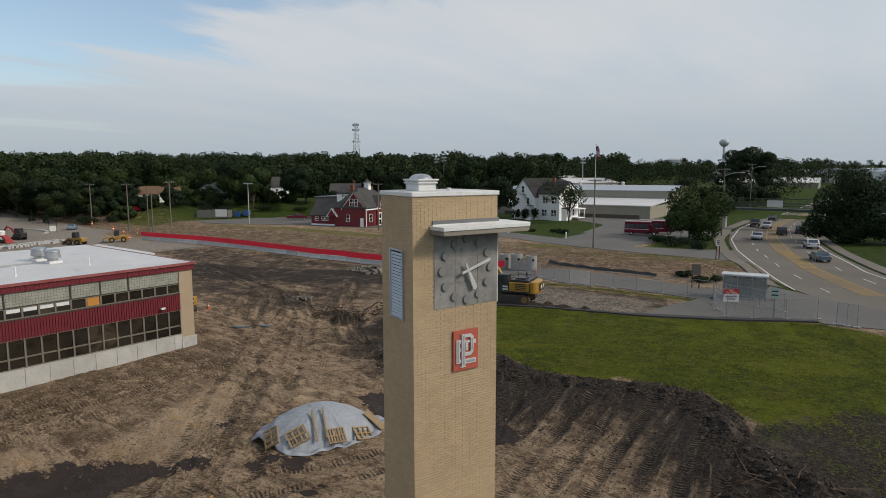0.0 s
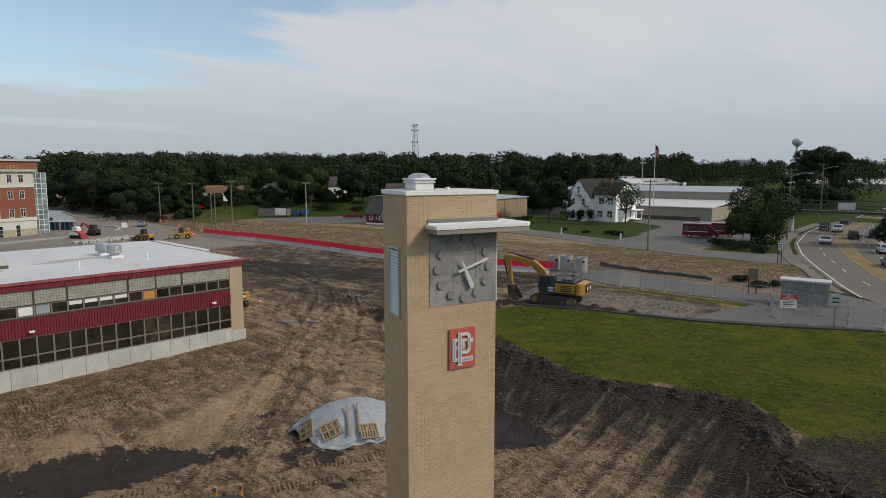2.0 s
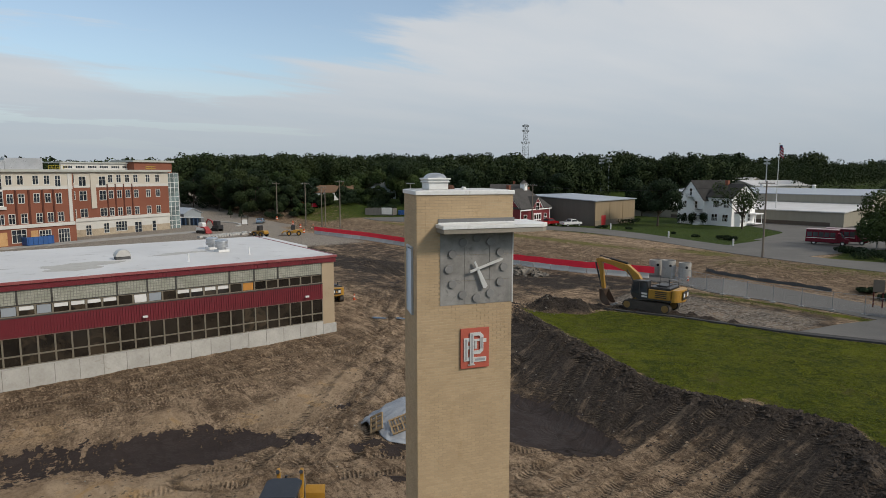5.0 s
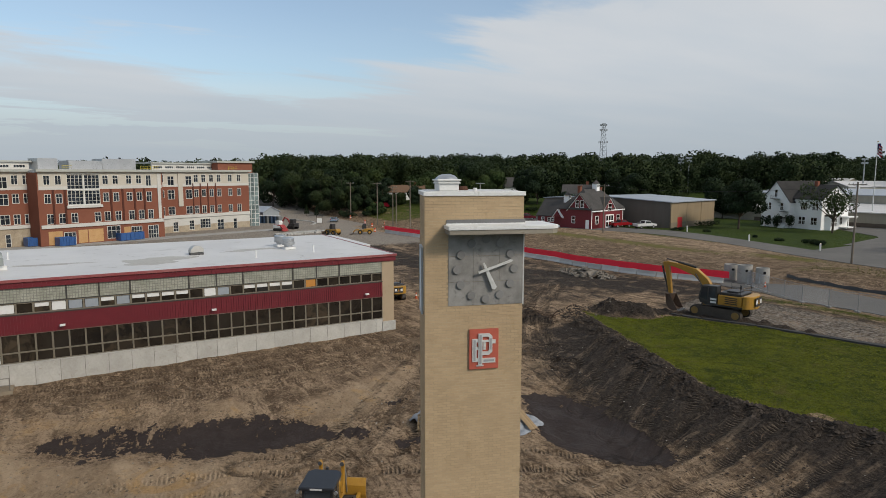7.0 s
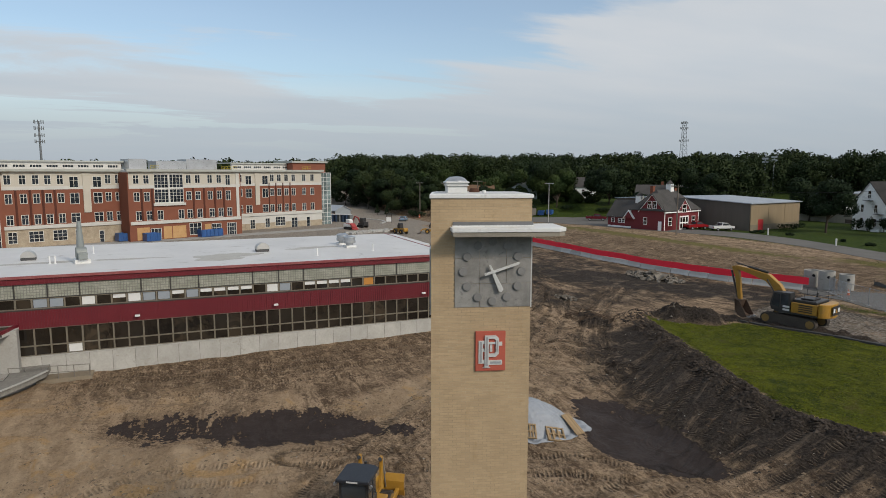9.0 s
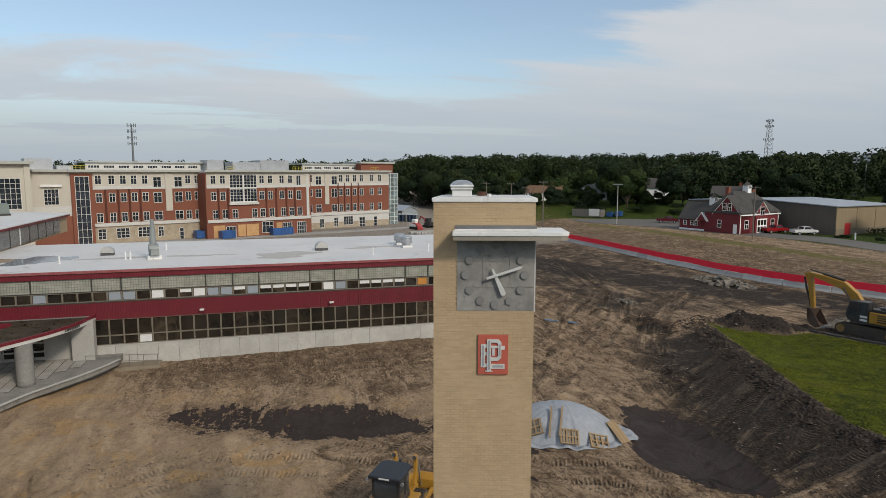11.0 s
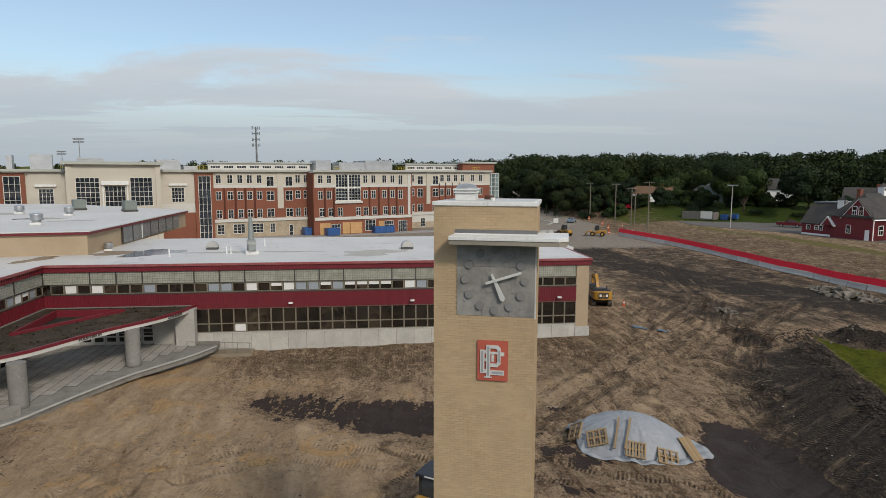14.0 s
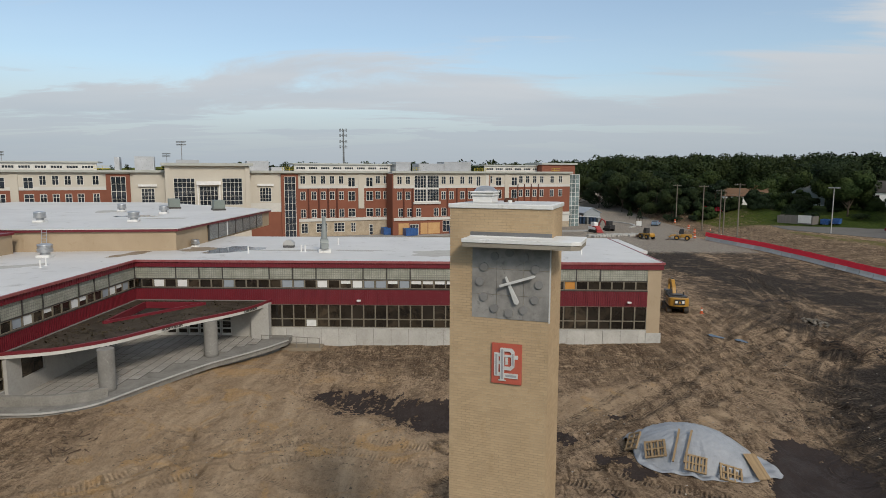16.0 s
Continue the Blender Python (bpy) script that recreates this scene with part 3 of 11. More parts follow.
    rel = calc(nt, "ADD", calc(nt, "MULTIPLY", fine, 1.0), calc(nt, "ADD", calc(nt, "MULTIPLY", grit, 0.35), calc(nt, "MULTIPLY", calc(nt, "MULTIPLY", tread, bars), 0.5)))
    rel = calc(nt, "MULTIPLY", rel, calc(nt, "SUBTRACT", 1.0, wet))
    rel = calc(nt, "ADD", rel, calc(nt, "MULTIPLY", smear2, 0.6))
    bump_of(nt, bsdf, rel, 1.0, 0.30)
    return m


def build_ground():
    xs, ys = graded(-58, 0, 0.2, 4200), graded(-18, 56, 0.2, 4200)
    X, Y = np.meshgrid(xs, ys, indexing="ij")
    Z = ground(X, Y)
    nx, ny = X.shape
    v = np.stack([X, Y, Z], -1).reshape(-1, 3)
    i = np.arange(nx * ny).reshape(nx, ny)
    f = np.stack([i[:-1, :-1], i[1:, :-1], i[1:, 1:], i[:-1, 1:]], -1).reshape(-1, 4)
    ob = bulk("ground", v, f, ground_material(), None, True)
    tagged(ob, "rutted brown earth, dark topsoil, standing water and green grass", "ground", "", "structure")
    x, y = X.ravel(), Y.ravel()
    d, run, side = along(GRASS, x, y, True)
    g = inside(GRASS, x, y)
    grass = np.where(g, 0.5 + np.clip(d / 2.4, 0, 0.5), 0.5 - np.clip(d / 1.5, 0, 0.5))
    fy = fence_y(x)
    # verge, lawns round the houses, and open country beyond
    verge = np.exp(-((y - fy - 25) / 3.5) ** 2) * 0.75 * (x > -150) * (x < -20)
    lawn = S(np.hypot((x + 75) / 34, (y - 128) / 11), 1.15, 0.75)
    lawn = np.maximum(lawn, S(np.hypot((x + 33) / 9, (y - 122) / 22), 1.2, 0.8))
    lawn = np.maximum(lawn, S(np.hypot((x - 25) / 32, (y - 160) / 60), 1.1, 0.9))
    far = np.maximum(S(np.hypot(x + 60, y - 20), 170, 215) * S(y - fy, 20, 40), S(np.hypot(x + 20, y - 10), 320, 380))
    far = np.maximum(far, S(x, 5, 40) * S(y, 66, 30))
    mound = 0.52 * np.exp(-((y - fy - 14) / 6) ** 2) * (x > -50) * (x < -12)
    strip = np.exp(-((y - (69.3 + (x + 30) * 0.03)) / 1.3) ** 2) * (x > -44) * (x < -12) * 0.8
    out = S(y - fy, np.where(x < -160, 12, 36), np.where(x < -160, 16, 40)) * (x > -235) + S(x, -20, -12) * S(y, 70, 78)
    out = out * (1 - 0.35 * S(y, 101, 94) * S(x, -150, -160))
    grass = np.maximum.reduce([grass, verge, lawn, far, mound, strip, 0.9 * np.clip(out, 0, 1)])
    spoil = np.max([np.exp(-(((x - a) / (b + 0.3)) ** 2 + ((y - c) / (e + 0.3)) ** 2) ** 3) for a, c, b, e, _ in HEAPS], axis=0)
    grass = grass * (1 - spoil)
    bare = np.max([np.exp(-(((x - a) / b) ** 2 + ((y - c) / e) ** 2) ** 2) for a, c, b, e in ((-16.6, 41.5, 0.8, 2.4), (-26, 53, 2.2, 0.7), (-23, 56, 1.6, 0.6))], axis=0)
    grass = grass - 0.35 * bare
    weedy = S(40.5 + 1.1 * (x + 7) - y, -4, 4) * S(x, -9, -6)
    grass = grass - 0.60 * weedy * (y > 20) * (y < 60)
    lane = S(x, -50, -44) * S(x, -18, -24) * S(y, 56, 60) * S(y, 71, 67)
    bank = np.where(g, 0.0, S(d, 13.0, 4.5)) * (y < 60) * S(x, -50, -38) * 0.95
    hd, _, _ = along(HAUL, x, y)
    east = np.maximum(0.95 * S(hd, 9.0, 4.0), 0.66 * S(y, 35, 45) * S(x, -47, -55)) * S(y - fy, 4, -4) * S(x, -130, -115) * (0.9 + 0.2 * lumps(x, y, 16, 51, 2))
    slope = S(y - fy, 0, 4) * S(y - fy, 27, 20)
    dark = np.clip(np.maximum.reduce([bank, east, weedy * (y < 60), 0.62 * lane]), 0, 1)
    dark = np.maximum(dark, 0.9 * np.max([np.exp(-(((x - a) / (b + 0.4)) ** 2 + ((y - c) / (e + 0.4)) ** 2) ** 2) for a, c, b, e, _ in HEAPS], axis=0))
    wet = np.maximum(0.12 + 0.80 * within(POOL_WEST, x, y, 1.6), 0.12 + 0.84 * within(POOL_EAST, x, y, 0.9)) - 0.12
    wet = wet - 0.24 * within(POOL_WEST, x, y, 1.0) * S(y, 8.5, 5.0)
    for px, py, rr in ((-30, 17.0, 1.1), (-27.4, 18.6, 1.0), (-33.6, 20.6, 0.7), (-23.0, 18.6, 0.9), (-26.0, 20.2, 1.0), (-30.8, 16.0, 1.2), (-70, 49, 2)):
        wet = np.maximum(wet, 0.62 * np.exp(-((x - px) ** 2 + ((y - py) * 0.6) ** 2) / rr ** 2))
    sand = np.clip(S(np.hypot((x + 28) / 15, (y + 1) / 12), 1.25, 0.6) + 0.9 * within(DRY_WEDGE, x, y, 1.0), 0, 1)
    sand = np.maximum(sand, 0.85 * S(x, -31, -35) * S(y, -2.5, -5.0))
    for px, py, rr in ((-33.4, 26.4, 0.8), (-34.2, 27.6, 0.6), (-35.0, 27.0, 0.5), (-36.2, 28.2, 0.7), (-32.2, 28.4, 0.6), (-30.6, 33.6, 0.8), (-38.5, 10.6, 1.5), (-39.6, 24.4, 0.9), (-36.0, 34.6, 0.8)):
        sand = np.maximum(sand, np.exp(-(((x - px) ** 2 + (y - py) ** 2) / rr ** 2) ** 2))
    damp = S(x, -40.5, -44.5) * S(y, -4, 2) * S(y, 33, 26) * 0.8
    damp = np.maximum(damp, 1.15 * slope)
    sand = sand * (1 - np.clip(1.6 * within(POOL_WEST, x, y, 1.8), 0, 1))
    still = np.clip(0.9 * slope + within(DRY_WEDGE, x, y, 1.0) * 0.8 + S(np.hypot((x + 26) / 15, y / 15), 1.1, 0.5) * 0.55, 0, 1)
    gravel = np.maximum(0.50 * S(x, -47, -43) * S(x, -20, -24) * S(y, 57.5, 60.5) * S(y, 70, 66), S(x, -105, -125) * S(y, -20, 20) * S(fy - y, np.where(x < -160, -9, -2), np.where(x < -160, -3, 3)) * S(x, -330, -300))
    dry = np.maximum(verge * 0.9, mound * 0.9)
    deep_green = np.clip(np.maximum(out, lawn) - dry, 0, 1) * 0.85
    tread, trun, near, aside = np.zeros(x.shape), np.zeros(x.shape), np.full(x.shape, 1e9), np.zeros(x.shape)
    for k, (path, w, *strong) in enumerate(TRACKS):
        dd, rr, sg = along(path, x, y)
        c = dd < near
        near = np.where(c, dd, near)
        aside = np.where(c, dd * sg + 13 * k, aside)
        trun = np.where(c, rr, trun)
        tread = np.where(c, (strong or [1.0])[0] * np.exp(-((dd - w) / 0.36) ** 4), tread)
    lower = np.where(g, 0.0, S(d, 2.5, 7.5)) * S(x, -21, -17) * S(y, 20, 24) * (y < 45)      # lighter strips between the crawler tracks
    dark = dark * (1 - lower * (0.10 + 0.50 * S(np.abs(near - 0.95), 0.35, 0.6)))
    for nm, val in (("grass", grass), ("dark", dark), ("wet", wet), ("sand", sand), ("gravel", gravel), ("dry", dry), ("tread", tread), ("run", trun), ("aside", aside), ("near", np.minimum(near, 20)), ("deep_green", deep_green), ("damp", damp), ("still", still)):
        a = ob.data.attributes.new(nm, "FLOAT", "POINT")
        a.data.foreach_set("value", np.asarray(val, np.float32))
    return xs, ys, Z


SHEET = build_ground()


def gz(x, y):
    """The height of the ground sheet at a place."""
    xs, ys, Z = SHEET
    i = min(max(int(np.searchsorted(xs, x)) - 1, 0), len(xs) - 2)
    j = min(max(int(np.searchsorted(ys, y)) - 1, 0), len(ys) - 2)
    u, v = (x - xs[i]) / (xs[i + 1] - xs[i]), (y - ys[j]) / (ys[j + 1] - ys[j])
    return float(Z[i, j] * (1 - u) * (1 - v) + Z[i + 1, j] * u * (1 - v) + Z[i, j + 1] * (1 - u) * v + Z[i + 1, j + 1] * u * v)


def ribbon(name, left, right, material, label, category, lift=0.06, thick=0.25, steps=4):
    """A paved strip between two edge lines, following the land."""
    def fine(path):
        p = np.array(path, float)
        s = np.r_[0, np.cumsum(np.hypot(*np.diff(p, axis=0).T))]
        q = np.linspace(0, s[-1], 60)
        k = [np.interp(q, s, p[:, i]) for i in (0, 1)]
        for _ in range(4):
            k = [np.r_[c[0], (c[:-2] + 2 * c[1:-1] + c[2:]) / 4, c[-1]] for c in k]
        return np.stack(k, -1)
    a, b = fine(left), fine(right)
    w = np.linspace(0, 1, steps + 1)
    P = a[:, None] * (1 - w)[None, :, None] + b[:, None] * w[None, :, None]
    Z = height(P[..., 0], P[..., 1]) + lift
    top = np.concatenate([P, Z[..., None]], -1)
    n, k = top.shape[:2]
    low = top.copy()
    low[..., 2] -= thick
    v = np.concatenate([top.reshape(-1, 3), low.reshape(-1, 3)])
    i = np.arange(n * k).reshape(n, k)
    f = [np.stack([i[:-1, :-1], i[1:, :-1], i[1:, 1:], i[:-1, 1:]], -1).reshape(-1, 4)]
    for e in (i[:, 0], i[:, -1]):
        f.append(np.stack([e[:-1], e[1:], e[1:] + n * k, e[:-1] + n * k], -1))
    ob = bulk(name, v, np.concatenate(f), material, None, True)
    me = ob.data
    bm = bmesh.new()
    bm.from_mesh(me)
    bmesh.ops.recalc_face_normals(bm, faces=list(bm.faces))
    bm.to_mesh(me)
    bm.free()
    me.set_sharp_from_angle(angle=radians(40))
    return tagged(ob, label, category, "", "structure")


ASPHALT = mat("worn_asphalt", (0.128, 0.113, 0.095), (0.168, 0.149, 0.124), 0.9, big=0.12, fine=9, bump=0.2, where="world", stain=(0.075, 0.072, 0.070))
ASPHALT_OLD = mat("bleached_asphalt", (0.115, 0.110, 0.102), (0.155, 0.147, 0.134), 0.92, big=0.2, fine=9, bump=0.2, where="world", stain=(0.12, 0.115, 0.11))
CONCRETE = mat("grey_concrete", (0.36, 0.35, 0.32), (0.27, 0.26, 0.24), 0.88, big=0.5, fine=12, bump=0.25, stain=(0.20, 0.19, 0.17))
PAVING = mat("worn_paving", (0.19, 0.168, 0.14), (0.15, 0.132, 0.11), 0.92, big=0.3, fine=6, where="world", stain=(0.11, 0.10, 0.08))
WHITE_LINE = mat("road_paint", (0.62, 0.61, 0.58), (0.45, 0.44, 0.42), 0.8, fine=5, where="world")
YELLOW_LINE = mat("yellow_road_paint", (0.42, 0.27, 0.06), (0.28, 0.19, 0.06), 0.8, fine=5, where="world")
ROAD_L = [(12, 58), (-2, 71), (-13.4, 82.6), (-21.2, 99), (-27.2, 114.5), (-32.5, 132), (-36.9, 157), (-39.0, 186), (-37.5, 215), (-30, 260), (-16, 320)]
ROAD_R = [(30, 60), (16, 74), (3, 86), (-6.5, 101.7), (-13.3, 121.6), (-20.2, 148), (-24.6, 172), (-26, 190), (-26, 215), (-18, 260), (-4, 320)]
road = ribbon("road", ROAD_L, ROAD_R, ASPHALT, "four-lane grey asphalt road curving away, worn and patched", "road", 0.06, 0.3, 8)
ribbon("pavement", [(24, 75), (3.5, 86.8), (-5.9, 102.2), (-12.7, 122), (-19.6, 148.3), (-24.0, 172), (-25.4, 190), (-25.4, 215)], [(26, 77), (5.5, 88.2), (-4.1, 103), (-11, 122.6), (-17.9, 148.8), (-21.8, 172.4), (-23.8, 190), (-23.8, 215)], PAVING, "worn grey brown pavement with a kerb beside the road", "pavement", 0.13, 0.35, 2)
ribbon("pavement", [(-16.0, 84.5), (-23.9, 99.4), (-29.9, 114.8), (-35.2, 132.3), (-39.6, 157.2), (-41.6, 186)], [(-14.0, 83.2), (-21.8, 99), (-27.8, 114.5), (-33.1, 132), (-37.5, 157), (-39.6, 186)], PAVING, "worn grey brown pavement along the grass verge", "pavement", 0.13, 0.35, 2)
ribbon("road", [(-7, 74.5), (-19, 77.5), (-33, 80.2), (-47, 81.5), (-58, 84)], [(-6, 67.6), (-20.5, 70.9), (-30, 71.6), (-38, 70.8), (-50, 76.5)], ASPHALT_OLD, "grey asphalt access road behind the construction fence", "road", 0.05, 0.25, 4)
ribbon("road", [(-8, 69), (-20, 71)], [(-9, 65.8), (-23, 61.0)], ASPHALT_OLD, "broken grey asphalt entrance beside the fence", "road", 0.06, 0.25, 4)
ribbon("road", [(-19.5, 100), (-36, 101.2), (-57.5, 105), (-74.3, 110.8), (-94.8, 113.5), (-108, 108.5), (-130, 103), (-150, 92), (-163, 94)], [(-26.5, 115), (-40, 109.5), (-66.6, 116.5), (-84.5, 121.8), (-100, 123.4), (-113, 117), (-126, 125), (-139, 131), (-152, 132)], ASPHALT_OLD, "grey asphalt lane widening into a car park", "road", 0.06, 0.25, 8)
ribbon("road", [(-60, 113.5), (-60.5, 128), (-55, 150)], [(-44, 109.5), (-40, 132), (-32, 150)], ASPHALT_OLD, "grey asphalt drive to the bus yard", "road", 0.065, 0.25, 4)
ribbon("road", [(-62, 128), (-66, 150), (-90, 168), (-110, 178)], [(-38, 131), (-40, 150), (-52, 172), (-62, 182)], ASPHALT_OLD, "grey asphalt yard in front of the warehouse", "road", 0.07, 0.25, 4)
JUNCTION = [(-15.0, 75.5), (-15.5, 84.0), (6, 68.5), (-7.5, 66.0)]
ribbon("road", JUNCTION[:2], JUNCTION[:1:-1], ASPHALT_OLD, "grey asphalt mouth of the access road", "road", 0.066, 0.25, 6)
# kerb along the grass field
ribbon("kerb", [(-44.5, 54.8), (-38.7, 55.3), (-32.4, 58.2), (-21.9, 60.75), (-14.7, 63.5), (-8.1, 66.7)], [(-44.5, 54.3), (-38.5, 54.9), (-32.3, 57.7), (-21.8, 60.2), (-14.5, 62.9), (-8, 66.2)], mat("asphalt_kerb", (0.07, 0.068, 0.066), rough=0.9, where="world"), "low dark asphalt kerb along the grass field", "kerb", 0.16, 0.35, 1)


def road_line(name, path, width, material, dash=None, lift=0.085):
    p = np.array(path, float)
    s = np.r_[0, np.cumsum(np.hypot(*np.diff(p, axis=0).T))]
    spans = [(0, s[-1])] if dash is None else [(a, min(a + dash[0], s[-1])) for a in np.arange(0, s[-1], dash[0] + dash[1])]
    vs, fs = [], []
    for a, b in spans:
        q = np.linspace(a, b, max(2, int((b - a) / 2.0) + 1))
        c = np.stack([np.interp(q, s, p[:, i]) for i in (0, 1)], -1)
        t = np.gradient(c, axis=0)
        t /= np.hypot(*t.T)[:, None]
        nrm = np.stack([-t[:, 1], t[:, 0]], -1) * width / 2
        k = len(vs)
        for c0, n0 in zip(c, nrm):
            for sg in (-1, 1):
                xy = c0 + sg * n0
                vs.append((xy[0], xy[1], float(height(xy[0], xy[1])) + lift))
        for i in range(len(c) - 1):
            fs.append((k + 2 * i, k + 2 * i + 1, k + 2 * i + 3, k + 2 * i + 2))
    ob = bulk(name, vs, fs, material, road)
    return ob


def between(w):
    return [(a[0] * (1 - w) + b[0] * w, a[1] * (1 - w) + b[1] * w) for a, b in zip(ROAD_L, ROAD_R)][2:]


road_line("edge_line", between(0.05), 0.22, WHITE_LINE)
road_line("edge_line", between(0.95), 0.22, WHITE_LINE)
road_line("lane_line", between(0.26), 0.16, WHITE_LINE, (3, 6))
road_line("lane_line", between(0.76), 0.16, WHITE_LINE, (3, 6))
road_line("median", between(0.52), 1.9, mat("worn_median_paint", (0.24, 0.17, 0.09), (0.15, 0.125, 0.09), 0.85, big=0.3, fine=3, where="world"), None, 0.075)
road_line("centre_line", between(0.455), 0.16, YELLOW_LINE)
road_line("centre_line", between(0.585), 0.16, YELLOW_LINE)
for k in range(16):
    a, b = np.array(between(0.455)[1]), np.array(between(0.455)[2])
    c, d = np.array(between(0.585)[1]), np.array(between(0.585)[2])
    w = k / 15
    road_line("hatch_bar", [tuple(a + (b - a) * w), tuple(c + (d - c) * min(1, w + 0.07))], 0.22, YELLOW_LINE, None, 0.083)

# ---- building materials ----
BUFF_BRICK = mat("buff_brick", (0.50, 0.372, 0.230), (0.435, 0.318, 0.192), 0.88, big=0.7, fine=25, bump=0.3, dist=0.004, where="world", island=0.20, stain=(0.37, 0.26, 0.14))
BUFF_PIECE = mat("buff_brick_piece", (0.50, 0.372, 0.230), (0.435, 0.318, 0.192), 0.88, big=0.7, fine=25, bump=0.3, dist=0.004, where="world", vary=0.20, stain=(0.37, 0.26, 0.14))
MORTAR = mat("mortar", (0.52, 0.42, 0.28), (0.27, 0.205, 0.13), 0.95, big=1, fine=30, where="world")
BUFF_WALL = mat("buff_brick_wall", (0.40, 0.315, 0.215), (0.34, 0.262, 0.175), 0.9, big=0.5, fine=16, bump=0.3, where="world", stain=(0.30, 0.22, 0.13))
WHITE_METAL = mat("white_metal", (0.72, 0.72, 0.70), (0.60, 0.60, 0.58), 0.55, big=1.0, fine=9, bump=0.08, stain=(0.42, 0.40, 0.36))
GREY_STEEL = mat("grey_steel", (0.36, 0.38, 0.40), (0.27, 0.29, 0.31), 0.45, 0.5, big=1.5, fine=18, bump=0.1, stain=(0.22, 0.22, 0.22))
GALV = mat("galvanised", (0.50, 0.51, 0.52), (0.36, 0.37, 0.38), 0.42, 0.75, big=2, fine=20, bump=0.1)
SLATE_PANEL = mat("weathered_clock_panel", (0.165, 0.158, 0.147), (0.310, 0.300, 0.280), 0.85, big=1.1, fine=5, bump=0.12, dist=0.004, stain=(0.075, 0.072, 0.068), where="world")
DISC_GREY = mat("grey_disc", (0.24, 0.235, 0.225), (0.18, 0.175, 0.168), 0.6, fine=20, vary=0.4)
PALE_PAINT = mat("pale_paint", (0.60, 0.60, 0.58), (0.48, 0.48, 0.46), 0.55, fine=15, stain=(0.36, 0.35, 0.33))
SIGN_RED = mat("faded_red_board", (0.46, 0.105, 0.065), (0.40, 0.085, 0.055), 0.6, fine=12, stain=(0.36, 0.10, 0.07))
ROOF_WHITE = mat("white_roof_membrane", (0.60, 0.59, 0.57), (0.49, 0.48, 0.465), 0.62, big=0.16, fine=3.0, bump=0.12, dist=0.02, where="world", stain=(0.26, 0.24, 0.21))
RED_METAL = mat("dark_red_metal", (0.155, 0.015, 0.023), (0.12, 0.011, 0.018), 0.5, big=0.8, fine=9, bump=0.06, stain=(0.12, 0.016, 0.02))
BRONZE = mat("weathered_window_metal", (0.215, 0.188, 0.138), (0.15, 0.13, 0.098), 0.55, 0.2, big=1.2, fine=18)
DARK_TRIM = mat("dark_window_metal", (0.060, 0.055, 0.050), (0.04, 0.038, 0.035), 0.5, 0.2)
PALE_CONC = mat("whitish_concrete", (0.48, 0.468, 0.435), (0.33, 0.32, 0.295), 0.85, big=1.0, fine=9, bump=0.2, stain=(0.30, 0.29, 0.27), where="world")
GLASS = glass_mat("dark_glass", (0.012, 0.010, 0.008), vary=(0.058, 0.044, 0.030))
BLIND = mat("white_blind", (0.70, 0.70, 0.68), (0.60, 0.60, 0.58), 0.7, fine=4)
GREY_BLIND = mat("grey_blind", (0.30, 0.33, 0.36), (0.24, 0.27, 0.30), 0.5, fine=4)
BOARD_OR = mat("orange_board", (0.50, 0.235, 0.06), (0.44, 0.20, 0.05), 0.8, fine=9)


def glass_block_mat():
    """Old glass blocks: each a pale green grey square in a darker joint."""
    m, nt, bsdf = nodes_of("glass_block")
    P = coords(nt, "Object")
    sep = nt.nodes.new("ShaderNodeSeparateXYZ")
    nt.links.new(P, sep.inputs[0])

    def cell(o):
        fr = calc(nt, "FRACT", calc(nt, "DIVIDE", o, 0.205))
        return maprange(nt, calc(nt, "ABSOLUTE", calc(nt, "SUBTRACT", fr, 0.5)), 0.36, 0.46)
    joint = calc(nt, "MAXIMUM", cell(sep.outputs[0]), cell(sep.outputs[2]))
    n1 = noise_tex(nt, 1.1, 5, 0.6, P)
    n2 = noise_tex(nt, 9, 3, 0.6, P)
    c = mixc(nt, maprange(nt, n1, 0.35, 0.65), (0.27, 0.275, 0.225), (0.37, 0.37, 0.31))
    c = mixc(nt, maprange(nt, n2, 0.4, 0.7, 0, 0.5), c, (0.20, 0.205, 0.17))
    c = mixc(nt, calc(nt, "MULTIPLY", joint, 0.8), c, (0.12, 0.12, 0.10))
    nt.links.new(c, bsdf.inputs["Base Color"])
    nt.links.new(maprange(nt, joint, 0, 1, 0.22, 0.8), bsdf.inputs["Roughness"])
    bump_of(nt, bsdf, calc(nt, "SUBTRACT", n2, joint), 0.4, 0.02)
    return m


GLASS_BLOCK = glass_block_mat()

# ---- the clock tower ----
TW, TD, TOP = 2.346, 1.74, 15.31
TOWER = Matrix(((0.3035, -0.9528, 0, -8.974), (0.9528, 0.3035, 0, 9.979), (0, 0, 1, 0), (0, 0, 0, 1)))   # x along the face, y into the tower
tower = thing("clock_tower", TOWER, "tall buff brick clock tower standing in bare earth", "tower")


